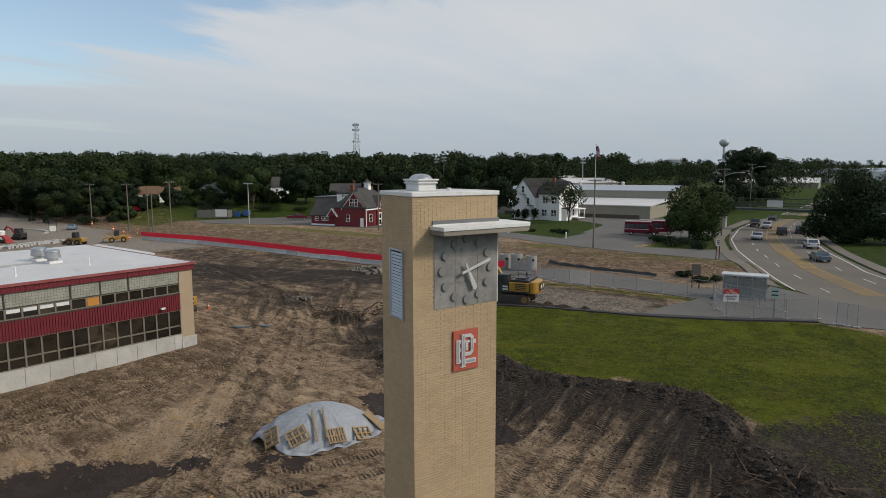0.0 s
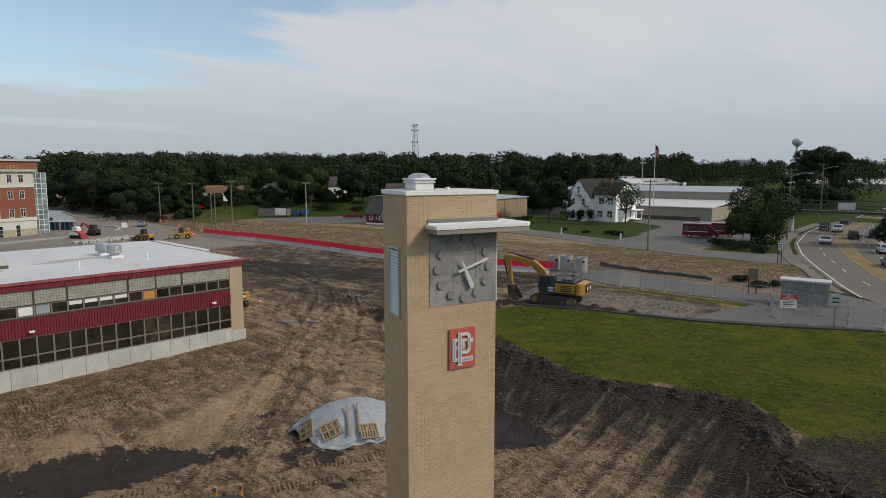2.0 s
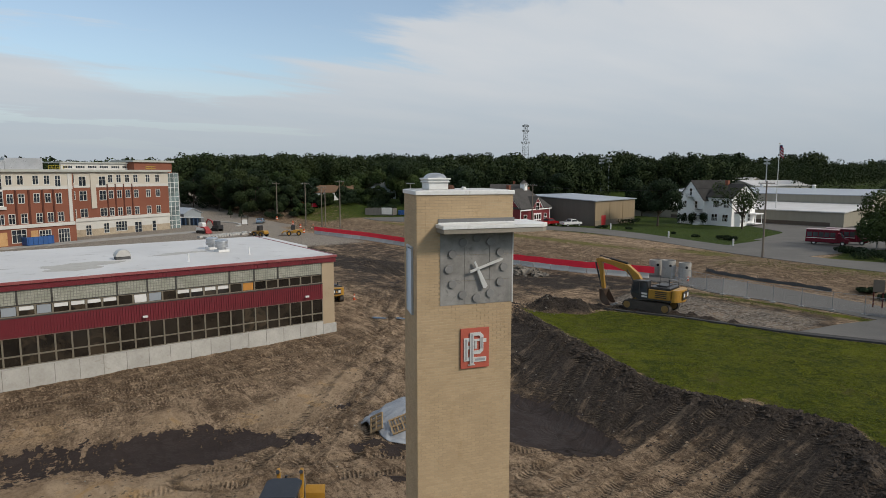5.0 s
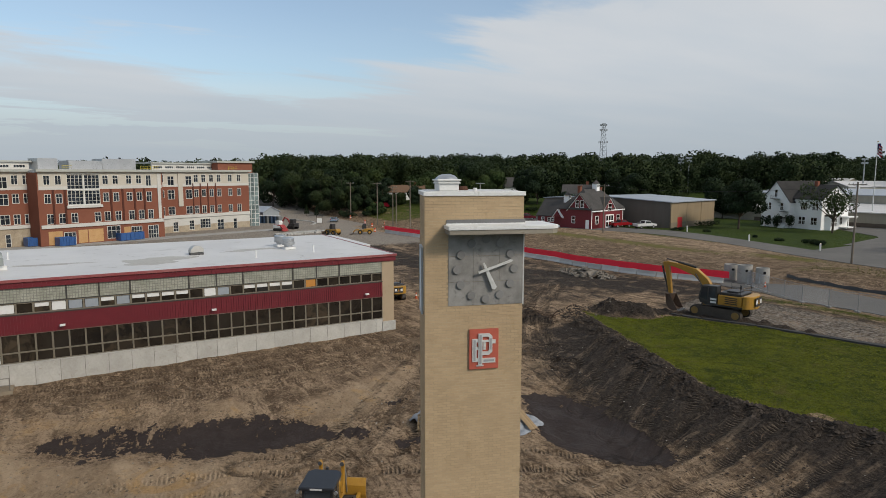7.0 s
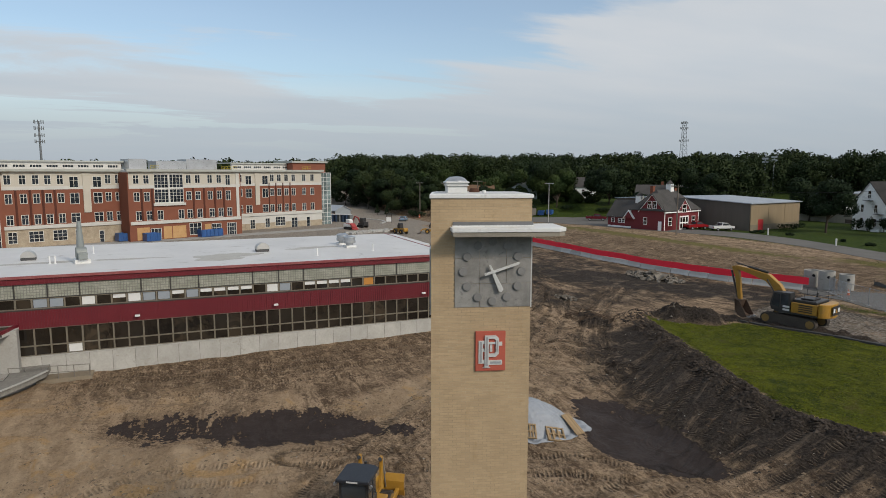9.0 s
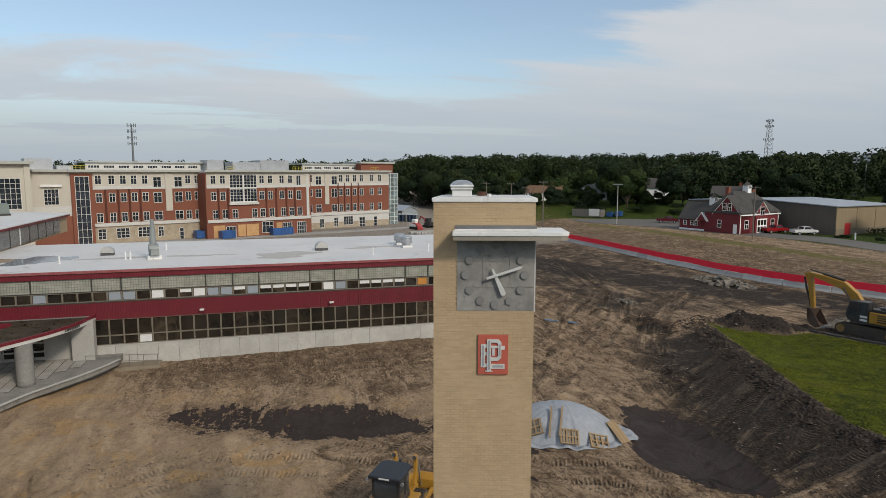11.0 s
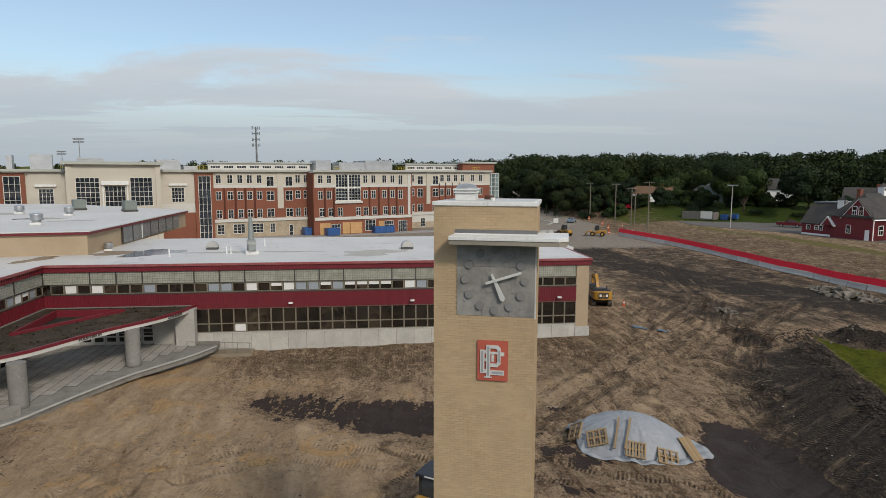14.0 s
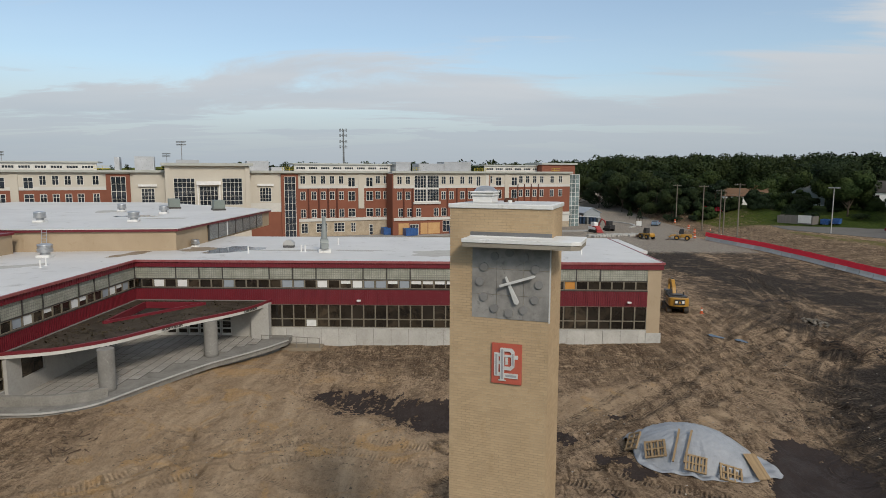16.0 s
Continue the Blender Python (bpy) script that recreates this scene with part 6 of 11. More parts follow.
TRIM_W = mat("cream_window_trim", (0.64, 0.63, 0.58), rough=0.6)
DARK_PIER = mat("dark_brick_pier", (0.095, 0.036, 0.026), (0.075, 0.03, 0.022), 0.9, big=0.3, fine=8, where="world")
NB = 0.6      # foot of the walls
WINDOW_KINDS = {}


def lattice(bm, us, zs, y0, y1):
    """One closed frame: bars fill the odd spans between the lines us and zs, the even spans stay open."""
    n, k = len(us) - 1, len(zs) - 1
    solid = [[(i % 2 == 0) or (j % 2 == 0) for j in range(k)] for i in range(n)]
    vs = [[[bm.verts.new((u, y, z)) for y in (y0, y1)] for z in zs] for u in us]
    for i in range(n):
        for j in range(k):
            if not solid[i][j]:
                continue
            a, b, c, d = vs[i][j], vs[i + 1][j], vs[i + 1][j + 1], vs[i][j + 1]
            bm.faces.new((a[0], b[0], c[0], d[0]))
            bm.faces.new((d[1], c[1], b[1], a[1]))
            for p, q_, di, dj in ((a, b, 0, -1), (b, c, 1, 0), (c, d, 0, 1), (d, a, -1, 0)):
                if not (0 <= i + di < n and 0 <= j + dj < k and solid[i + di][j + dj]):
                    bm.faces.new((q_[0], p[0], p[1], q_[1]))


def unit_window(w, h, nx, nz):
    key = (round(w, 2), round(h, 2), nx, nz)
    if key not in WINDOW_KINDS:
        bm = B()
        t = 0.10
        zc = [h * k / nz if nz > 2 else h * 0.62 for k in range(1, nz)]
        us = [0, t] + [w * i / nx + e for i in range(1, nx) for e in (-0.035, 0.035)] + [w - t, w]
        zs = [0, t] + [z + e for z in zc for e in (-0.03, 0.03)] + [h - t, h]
        lattice(bm, us, zs, -0.03, 0.18)
        s = mesh_of("window_surround", bm, TRIM_W)
        bm = B()
        box(bm, t, w - t, 0.10, 0.12, t, h - t)
        p = mesh_of("pane", bm, glass_mat("new_glass", (0.016, 0.02, 0.026)))
        WINDOW_KINDS[key] = (s, p)
    return WINDOW_KINDS[key]


def range_front(y, x0, x1, zones, wins, depth=0.5):
    """A front at depth y between x0 and x1. zones: (z0, z1, material, proud); wins: (centre, z0, width, height, nx, nz)."""
    holes = [(c - w / 2, c + w / 2, z, z + h) for c, z, w, h, nx, nz in wins]
    for z0, z1, mt, proud in zones:
        bm = B()
        pierced(bm, x0, x1, z0, z1, y - proud, y + depth, holes)
        part("wall", bm, mt, new_school)
    for c, z, w, h, nx, nz in wins:
        s, p = unit_window(w, h, nx, nz)
        o = piece("window", s, new_school, Matrix.Translation((c - w / 2, y, z)))
        piece("pane", p, o, Matrix())


def strip(nm, mt, x0, x1, y0, y1, z0, z1, label=""):
    bm = B()
    box(bm, x0, x1, y0, y1, z0, z1)
    return part(nm, bm, mt, new_school, label)


def q(s):
    return s - 52.0


def storeys(cs, wide=()):
    out = []
    for c in cs:
        w = 1.75 if c in wide else 1.25
        tall = 0.35 if c in wide else 0.0
        out += [(q(c), 13.25 - tall * 2, w, 1.95 + tall, 2, 2), (q(c), 9.55 - tall, w, 1.95 + tall, 2, 2), (q(c), 5.38, w, 2.0, 2, 2)]
    return out


def std_zones(cream=12.25):
    return [(5.25, cream, RED_BRICK, 0.0), (cream, cream + 0.7, LIGHT_BAND, 0.06), (cream + 0.7, 15.55, CREAM, 0.03)]


def cap(x0, x1, y, back=16):
    strip("cornice", CORNICE, x0 - 0.5, x1 + 0.5, y - 0.75, y + 0.2, 15.85, 16.35, "greenish grey projecting cornice")
    strip("frieze", CREAM, x0, x1, y - 0.12, y + 0.3, 15.55, 15.85)
    strip("roof_slab", ROOF_WHITE, x0, x1, y + 0.2, y + back, 15.7, 16.2)


def new_building():
    # left range
    L0, L1 = q(30.9), q(52.6)
    range_front(0, L0, L1, std_zones(), storeys((32.0, 34.5, 36.7, 38.8, 41.0, 43.5, 47.9, 50.0, 52.0)[:9], (43.5, 47.9)))
    range_front(0, L0, L1, [(NB, 1.9, ROUGH_STONE, 0.08), (1.9, 4.55, ROUGH_STONE, 0.0), (4.55, 5.25, LIGHT_BAND, 0.25)], [(q(32.2), 1.8, 1.6, 2.3, 2, 3), (q(36.2), 1.9, 2.6, 2.2, 3, 3), (q(40.4), 1.9, 2.6, 2.2, 3, 3), (q(43.8), 1.8, 1.2, 2.2, 2, 3), (q(48.2), 0.9, 1.0, 2.6, 1, 3)])
    strip("pilaster", CREAM, q(45.1), q(46.5), -0.22, 0.0, 7.4, 15.5, "cream pilaster strip")
    cap(L0, L1, 0)
    for c in (35.6, 37.8, 39.9, 33.2):
        strip("brick_pier", DARK_PIER, q(c) - 0.18, q(c) + 0.18, -0.14, 0.0, 5.3, 12.2)
    # projecting bay
    b0, b1, by = q(52.4), q(77.6), -4.9
    big_holes = [(q(60.8), 9.0, 6.4, 6.3, 1, 1)]
    ws = []
    for c in (53.9, 56.0, 65.2, 67.3, 70.2, 72.4, 74.6):
        tall = c == 74.6
        ws += [(q(c), 13.2 - (0.5 if tall else 0), 1.25, 1.95 + (0.5 if tall else 0), 2, 2), (q(c), 9.5 - (0.3 if tall else 0), 1.25, 1.95 + (0.3 if tall else 0), 2, 2)]
    for c in (54.2, 56.4, 58.7, 63.3, 65.3, 67.6, 70.5, 72.7, 74.8):
        ws.append((q(c), 5.4, 1.3, 2.05, 2, 2))
    holes = [(c - w / 2, c + w / 2, z, z + h) for c, z, w, h, *_ in ws + big_holes]
    for z0, z1, mt, pr in std_zones():
        bm = B()
        pierced(bm, b0, b1, z0, z1, by - pr, by + 0.5, holes)
        part("wall", bm, mt, new_school)
    for c, z, w, h, nx, nz in ws:
        s, p = unit_window(w, h, nx, nz)
        piece("pane", p, piece("window", s, new_school, Matrix.Translation((c - w / 2, by, z))), Matrix())
    # the two-storey window of the bay, with a white cross and fine bars
    s, p = unit_window(3.1, 2.95, 4, 4)
    for i in (0, 1):
        for k in (0, 1):
            piece("pane", p, piece("window", s, new_school, Matrix.Translation((q(57.6) + i * 3.3, by, 9.1 + k * 3.2))), Matrix())
    bm = B()
    for a in ((0, 6.4, -0.1, 0.0), (0, 6.4, 3.02, 3.22), (0, 6.4, 6.25, 6.35)):
        box(bm, q(57.6) + a[0], q(57.6) + a[1], by - 0.12, by + 0.2, 9.1 + a[2], 9.1 + a[3])
    box(bm, q(60.72), q(60.88), by - 0.12, by + 0.2, 9.12, 15.3)
    part("window_cross", bm, WHITE_METAL, new_school)
    strip("window_ledge", LIGHT_BAND, q(57.3), q(64.3), by - 0.4, by, 8.45, 9.0)
    range_front(by, b0, b1, [(NB, 4.55, RED_BRICK, 0.0), (4.55, 5.25, LIGHT_BAND, 0.25)], [(q(57.6), 1.0, 2.3, 2.6, 3, 3), (q(66.4), 1.6, 2.8, 2.7, 3, 2), (q(71.4), 0.9, 2.4, 3.0, 4, 3), (q(75.2), 0.9, 2.4, 3.0, 4, 3)])
    for a, b_ in ((53.6, 56.2), (59.2, 61.0), (61.2, 64.2), (68.6, 70.0)):
        strip("sheathing", SHEATH, q(a), q(b_), by - 0.04, by - 0.002, 1.2, 3.9, "tan wall sheathing not yet clad")
    strip("side_return", RED_BRICK, b0 - 0.25, b0 - 0.001, by, 0.6, NB, 15.55)
    strip("side_return", RED_BRICK, b1 + 0.001, b1 + 0.25, by, 3.1, NB, 15.55)
    for c in (54.9, 57.1, 66.2, 68.7, 71.3, 73.5):
        strip("brick_pier", DARK_PIER, q(c) - 0.18, q(c) + 0.18, by - 0.14, by, 5.3, 12.2)
    cap(b0, b1, by, 20)
    strip("white_strip", LIGHT_BAND, q(76.6), q(77.3), by - 0.15, by, 5.3, 15.5)
    # right range
    r0, r1, ry = q(78.0), q(106.4), 2.6
    range_front(ry, r0, r1, std_zones(), storeys((81.7, 84.1, 88.8, 90.8, 92.9, 95.1, 97.3, 100.6, 103.3), (84.1, 88.8)))
    range_front(ry, r0, r1, [(NB, 2.6, ROUGH_STONE, 0.06), (2.6, 4.5, LIGHT_BAND, 0.0), (4.5, 5.25, LIGHT_BAND, 0.25)], [(q(80.4), 0.9, 0.9, 2.8, 1, 3), (q(84.9), 1.2, 1.4, 2.4, 2, 3), (q(89.2), 1.4, 1.4, 2.4, 2, 3), (q(93.0), 1.6, 3.0, 2.4, 4, 3), (q(97.4), 0.8, 2.0, 2.8, 2, 3), (q(101.8), 0.8, 1.2, 2.8, 1, 3)])
    strip("pilaster", CREAM, q(85.9), q(87.1), ry - 0.22, ry, 7.4, 15.5, "cream pilaster strip")
    cap(r0, r1, ry)
    # glass stair tower at the end with a brick head behind
    gl = glass_mat("stair_glass", (0.10, 0.13, 0.13))
    strip("stair_glass", gl, r1 + 0.05, q(110.2), ry + 1.0, ry + 7, NB, 15.6, "pale green glazed stair tower")
    for i in range(4):
        x = r1 + 0.05 + i * (q(110.2) - r1 - 0.05) / 3
        strip("mullion", WHITE_METAL, x - 0.06, x + 0.06, ry + 0.92, ry + 0.998, NB, 15.6)
    for k in range(13):
        z = NB + k * 1.24
        strip("transom", WHITE_METAL, r1 + 0.05, q(110.2), ry + 0.94, ry + 0.996, z, z + 0.10)
        strip("transom", WHITE_METAL, q(110.2), q(110.26), ry + 1.0, ry + 7, z, z + 0.10)
    for c in (89.9, 91.9, 94.0, 96.2):
        strip("brick_pier", DARK_PIER, q(c) - 0.13, q(c) + 0.13, ry - 0.14, ry, 5.3, 13.0)
    strip("stair_head", RED_BRICK, q(99.5), q(110.3), ry + 3.5, ry + 12, 15.6, 18.3, "red brick stair head")
    strip("stair_head_cap", CORNICE, q(99), q(110.8), ry + 3.0, ry + 12.5, 18.3, 18.8)
    strip("end_wall", RED_BRICK, q(106.4), q(106.7), ry + 7, 18, NB, 15.6)
    strip("back_wall", RED_BRICK, q(-60), q(110), 21, 21.5, NB, 15.6)
    # stair with tall glass left of the left range
    range_front(-0.4, q(27.0), L0 - 0.01, [(NB, 15.55, RED_BRICK, 0.0)], [(q(29.0), 1.0, 2.6, 14.0, 3, 9)])
    cap(q(27.0), L0, -0.4)
    # cream wing, entrance block, cream wing
    for a, b_, c in ((20.0, 27.0, 23.6), (-3.9, 2.9, -0.6)):
        range_front(0, q(a), q(b_) - 0.01, [(NB, 7.0, RED_BRICK, 0.0), (7.0, 9.0, LIGHT_BAND, 0.05), (9.0, 15.55, CREAM, 0.0)], [(q(c), 9.3, 2.6, 3.2, 4, 4)])
        strip("window_head", WHITE_METAL, q(c) - 1.8, q(c) + 1.8, -0.5, 0, 12.9, 13.35)
        cap(q(a), q(b_), 0)
    ey = -2.6
    range_front(ey, q(2.9), q(20.0), [(NB, 17.3, CREAM, 0.0)], [(q(6.6), 8.8, 4.2, 5.9, 5, 6), (q(11.45), 8.8, 3.8, 4.2, 5, 4), (q(16.3), 8.8, 4.2, 5.9, 5, 6)])
    for c in (3.4, 19.5):
        strip("corner_pier", CREAM, q(c) - 0.5, q(c) + 0.5, ey - 0.3, ey, NB, 17.2)
    strip("entrance_cornice", CORNICE, q(2.2), q(20.7), ey - 1.0, ey + 6, 17.3, 17.9, "greenish grey cornice of the entrance block")
    strip("entrance_head", WHITE_METAL, q(9.0), q(13.9), ey - 0.8, ey, 13.2, 14.0)
    for c in (9.25, 13.65):
        strip("entrance_post", WHITE_METAL, q(c) - 0.12, q(c) + 0.12, ey - 0.6, ey - 0.36, 7, 13.2)
    strip("entrance_body", CREAM, q(3.0), q(19.9), ey + 0.5, 8, 15.0, 17.3)
    # far left: stair and brick range
    range_front(-0.4, q(-8.4), q(-3.9) - 0.01, [(NB, 15.55, RED_BRICK, 0.0)], [(q(-6.1), 1.0, 2.8, 14.0, 3, 9)])
    cap(q(-8.4), q(-3.9), -0.4)
    range_front(0, q(-60), q(-8.4) - 0.01, std_zones(), storeys((-10.3, -13.1, -15.3, -17.5, -19.7, -22.2, -27.0, -29.5, -32, -34.5, -37), (-22.2, -27.0)))
    strip("wall", RED_BRICK, q(-60), q(-8.4) - 0.01, 0, 0.5, NB, 5.25)
    strip("pilaster", CREAM, q(-25.3), q(-23.9), -0.22, 0.0, 7.4, 15.5, "cream pilaster strip")
    cap(q(-60), q(-8.4), 0)
    # rooftop: low clerestory houses and plant
    for a, b_ in ((-29, -11), (31.5, 56), (83, 101)):
        n = int((b_ - a) / 3)
        range_front(9.0, q(a), q(b_), [(16.2, 17.9, LIGHT_BAND, 0.0)], [(q(a) + 1.6 + i * (b_ - a - 0.4) / n, 16.65, 2.3, 0.7, 4, 1) for i in range(n)])
        strip("clerestory_roof", CORNICE, q(a) - 0.4, q(b_) + 0.4, 8.5, 16.5, 17.9, 18.2)
    silver = mat("silver_ductwork", (0.52, 0.53, 0.54), (0.40, 0.41, 0.42), 0.4, 0.6, big=0.6, fine=5)
    for a, b_, z1, y in ((56.6, 60.5, 18.7, 6), (62.5, 69.5, 18.3, 5.5), (69.8, 77.5, 18.8, 6), (5, 10, 18.8, 12), (-3.5, 0.5, 19.4, 9), (20.5, 25.5, 18.6, 9), (-7.5, -6.5, 19.2, 9), (26, 29, 17.2, 8)):
        strip("plant_casing", silver, q(a), q(b_), y, y + 5, 16.2, z1, "silver metal plant casing")
    for a, b_ in ((60.5, 62.5), (77.6, 82), (28, 31), (101.3, 104), (2, 5), (-11, -8)):
        bm = B()
        for k in range(int((b_ - a) / 0.8)):
            box(bm, q(a) + k * 0.8, q(a) + k * 0.8 + 0.08, 4.0, 4.08, 16.2, 17.2)
        box(bm, q(a), q(b_), 4.0, 4.08, 16.65, 16.73)
        box(bm, q(a), q(b_), 4.0, 4.08, 17.15, 17.23)
        part("guard_rail", bm, mat("safety_yellow", (0.42, 0.33, 0.03), rough=0.6), new_school, "yellow temporary guard rail")
    # upright dark sheet behind the windows, its colour stands for unlit rooms
    strip("dark_floor", mat("unlit_room", (0.03, 0.028, 0.026)), q(-60), q(106), 4.6, 4.7, NB, 15.5)


new_building()
bm = B()
slab(bm, [(0, -1.2), (62, -8.2), (62, -12), (-30, -5.6), (-30, -1.2)], 0.4, 1.06)
tp = thing("pavement", NEW_M @ Matrix.Translation((-4, 0, 0)), "new pale concrete pavement along the new school", "pavement", "", "structure")
part("pavement_slab", bm, CONCRETE, tp)


def dumpster(x, y, rot, col, label, l=6.0, h=1.8):
    t = thing("dumpster", pose(x, y, gz(x, y), 0, 0, rot), label, "dumpster", "site containers")
    bm = B()
    w, th = 2.4, 0.08
    box(bm, 0, l, 0, w, 0.15, 0.25)
    for a in ((0, l, 0, th), (0, l, w - th, w), (0, th, th, w - th), (l - th, l, th, w - th)):
        box(bm, a[0], a[1], a[2], a[3], 0.25, h)
    part("tub", bm, col, t)
    for i in range(6):
        bm = B()
        box(bm, 0.2 + i * (l - 0.5) / 5, 0.32 + i * (l - 0.5) / 5, -0.1, 0, 0.2, h)
        part("rib", bm, col, t)
    for i in (0.6, l - 0.6):
        bm = B()
        tube(bm, (i, 0.2, 0.09), (i, w - 0.2, 0.09), 0.09, n=10)
        part("roller", bm, GALV, t)


BLUE = mat("blue_paint", (0.03, 0.10, 0.30), (0.025, 0.08, 0.22), 0.5, stain=(0.05, 0.08, 0.14))


def on_front(s, out):
    p = NU * s - NN * (133.6 - out)
    return p.x, p.y


rotn = math.degrees(math.atan2(NU.y, NU.x))
for s, out, l in ((54.6, 2.5, 3.0), (66.8, 2.0, 5.2), (50.4, -1.5, 2.2)):
    x, y = on_front(s, out)
    dumpster(x, y, rotn, BLUE, "open blue steel site dumpster by the new school", l)

# ---- trees ----
def leaf_mat(name, a, b):
    m, nt, bsdf = nodes_of(name)
    P = coords(nt, "world")
    n1 = noise_tex(nt, 0.12, 3, 0.5, P)
    ri = nt.nodes.new("ShaderNodeNewGeometry").outputs["Random Per Island"]
    c = mixc(nt, maprange(nt, n1, 0.35, 0.65), a, b)
    c = mixc(nt, maprange(nt, ri, 0, 1, 0, 0.6, False), c, tuple(k * 0.4 for k in a))
    nt.links.new(c, bsdf.inputs["Base Color"])
    bsdf.inputs["Roughness"].default_value = 0.7
    bsdf.inputs["Specular IOR Level"].default_value = 0.1
    return m


WOOD_LEAF = leaf_mat("woodland_leaf", (0.022, 0.037, 0.014), (0.040, 0.054, 0.018))
TREE_LEAF = leaf_mat("tree_leaf", (0.030, 0.052, 0.016), (0.052, 0.072, 0.020))
DARK_LEAF = leaf_mat("dark_evergreen_leaf", (0.015, 0.028, 0.013), (0.026, 0.040, 0.015))
BARK = mat("grey_brown_bark", (0.085, 0.066, 0.05), (0.055, 0.043, 0.034), 0.95, big=2, fine=12, bump=0.6, dist=0.03, stretch=(1, 1, 0.3))


def leaves(centres, sizes, rs, out=None, squash=0.75):
    """A small tilted quad for each leaf clump, facing roughly outwards: arrays of verts and faces."""
    n = len(centres)
    k = rs.normal(size=(n, 3))
    if out is not None:
        k = out + 0.42 * k
    k /= np.linalg.norm(k, axis=1)[:, None]
    a = np.cross(k, rs.normal(size=(n, 3)))
    a /= np.linalg.norm(a, axis=1)[:, None]
    b = np.cross(k, a)
    a, b = a * sizes[:, None], b * sizes[:, None] * squash
    v = np.stack([centres - a, centres - b * 0.9, centres + a, centres + b * 1.1], 1).reshape(-1, 3)
    f = np.arange(4 * n).reshape(n, 4)
    return v, f


def crown_points(rs, n, lobes, thick=0.55):
    """Points in the outer shell of a few overlapping lobes (x, y, z, radius, flattening), and the way outwards."""
    lobes = np.array(lobes, float)
    pick = rs.choice(len(lobes), n, p=lobes[:, 3] ** 2 / (lobes[:, 3] ** 2).sum())
    d = rs.normal(size=(n, 3))
    d /= np.linalg.norm(d, axis=1)[:, None]
    r = rs.uniform(thick, 1.0, n) ** 0.5 * (1 + 0.05 * np.clip(rs.normal(size=n), -2, 1.2))
    L = lobes[pick]
    return L[:, :3] + d * (r * L[:, 3])[:, None] * np.stack([np.ones(n), np.ones(n), L[:, 4]], -1), d


def woods(name, spots, leaf, n_leaf, seed, label, size=0.10):
    """Far woodland: many crowns, each a cloud of small leaf clumps, joined."""
    rs = np.random.RandomState(seed)
    V, Fc, k = [], [], 0
    for x, y, h, r in spots:
        z = gz(x, y)
        m = rs.randint(5, 9)
        lobes = [(x + rs.normal() * r * 0.42, y + rs.normal() * r * 0.42, z + h * rs.uniform(0.42, 0.82), r * rs.uniform(0.35, 0.62), rs.uniform(0.8, 1.1)) for _ in range(m)]
        lobes.append((x, y, z + h * 0.3, r * 0.8, 1.1))
        lobes.append((x + rs.normal() * r * 0.2, y + rs.normal() * r * 0.2, z + h - r * 0.5, r * 0.5, 0.9))
        c, d = crown_points(rs, n_leaf, lobes, 0.7)
        keep = c[:, 2] > z
        v, f = leaves(c[keep], rs.uniform(0.6, 1.3, keep.sum()) * r * size, rs, d[keep])
        V.append(v)
        Fc.append(f + k)
        k += len(v)
    ob = bulk(name, np.concatenate(V), np.concatenate(Fc), leaf)
    return tagged(ob, label, "trees", "", "stuff")


def wood_spots(n, seed, a0, a1, r0, r1, h0, h1):
    """Places on a ring sector about the yard: bearing a (degrees from +x), distance r."""
    rs = np.random.RandomState(seed)
    out = []
    for i in range(n):
        a = radians(rs.uniform(a0, a1))
        r = math.sqrt(rs.uniform(r0 ** 2, r1 ** 2))
        h = rs.uniform(h0, h1)
        out.append((r * math.cos(a), r * math.sin(a), h, h * rs.uniform(0.30, 0.42)))
    return out


def clear_of(spots, areas):
    return [s for s in spots if not any(x0 < s[0] < x1 and y0 < s[1] < y1 for x0, x1, y0, y1 in areas)]


OPEN = [(-260, 40, -80, 82), (-190, -85, 60, 150), (-150, -40, 100, 215), (-62, 60, 60, 235), (-40, 0, 230, 330), (-125, -55, 150, 248), (-235, -150, 70, 128)]
woods("woodland", clear_of(wood_spots(420, 1, 118, 166, 225, 330, 11.5, 16.0), OPEN), WOOD_LEAF, 1000, 5, "dense dark green mixed woodland behind the houses", 0.085)
woods("woodland", clear_of(wood_spots(380, 2, 112, 170, 330, 520, 12, 17), OPEN), WOOD_LEAF, 480, 6, "dark green woodland on the far slope", 0.12)
woods("woodland", clear_of(wood_spots(620, 3, 78, 122, 230, 560, 8.5, 13), OPEN), WOOD_LEAF, 430, 7, "dark green trees scattered beyond the warehouses", 0.075)
woods("woodland", wood_spots(420, 4, 150, 240, 330, 620, 12, 16), WOOD_LEAF, 300, 8, "far dark green woodland behind the new school", 0.13)
woods("woodland", wood_spots(700, 5, 60, 235, 700, 1500, 12, 18), WOOD_LEAF, 130, 9, "hazy far woodland along the horizon", 0.2)


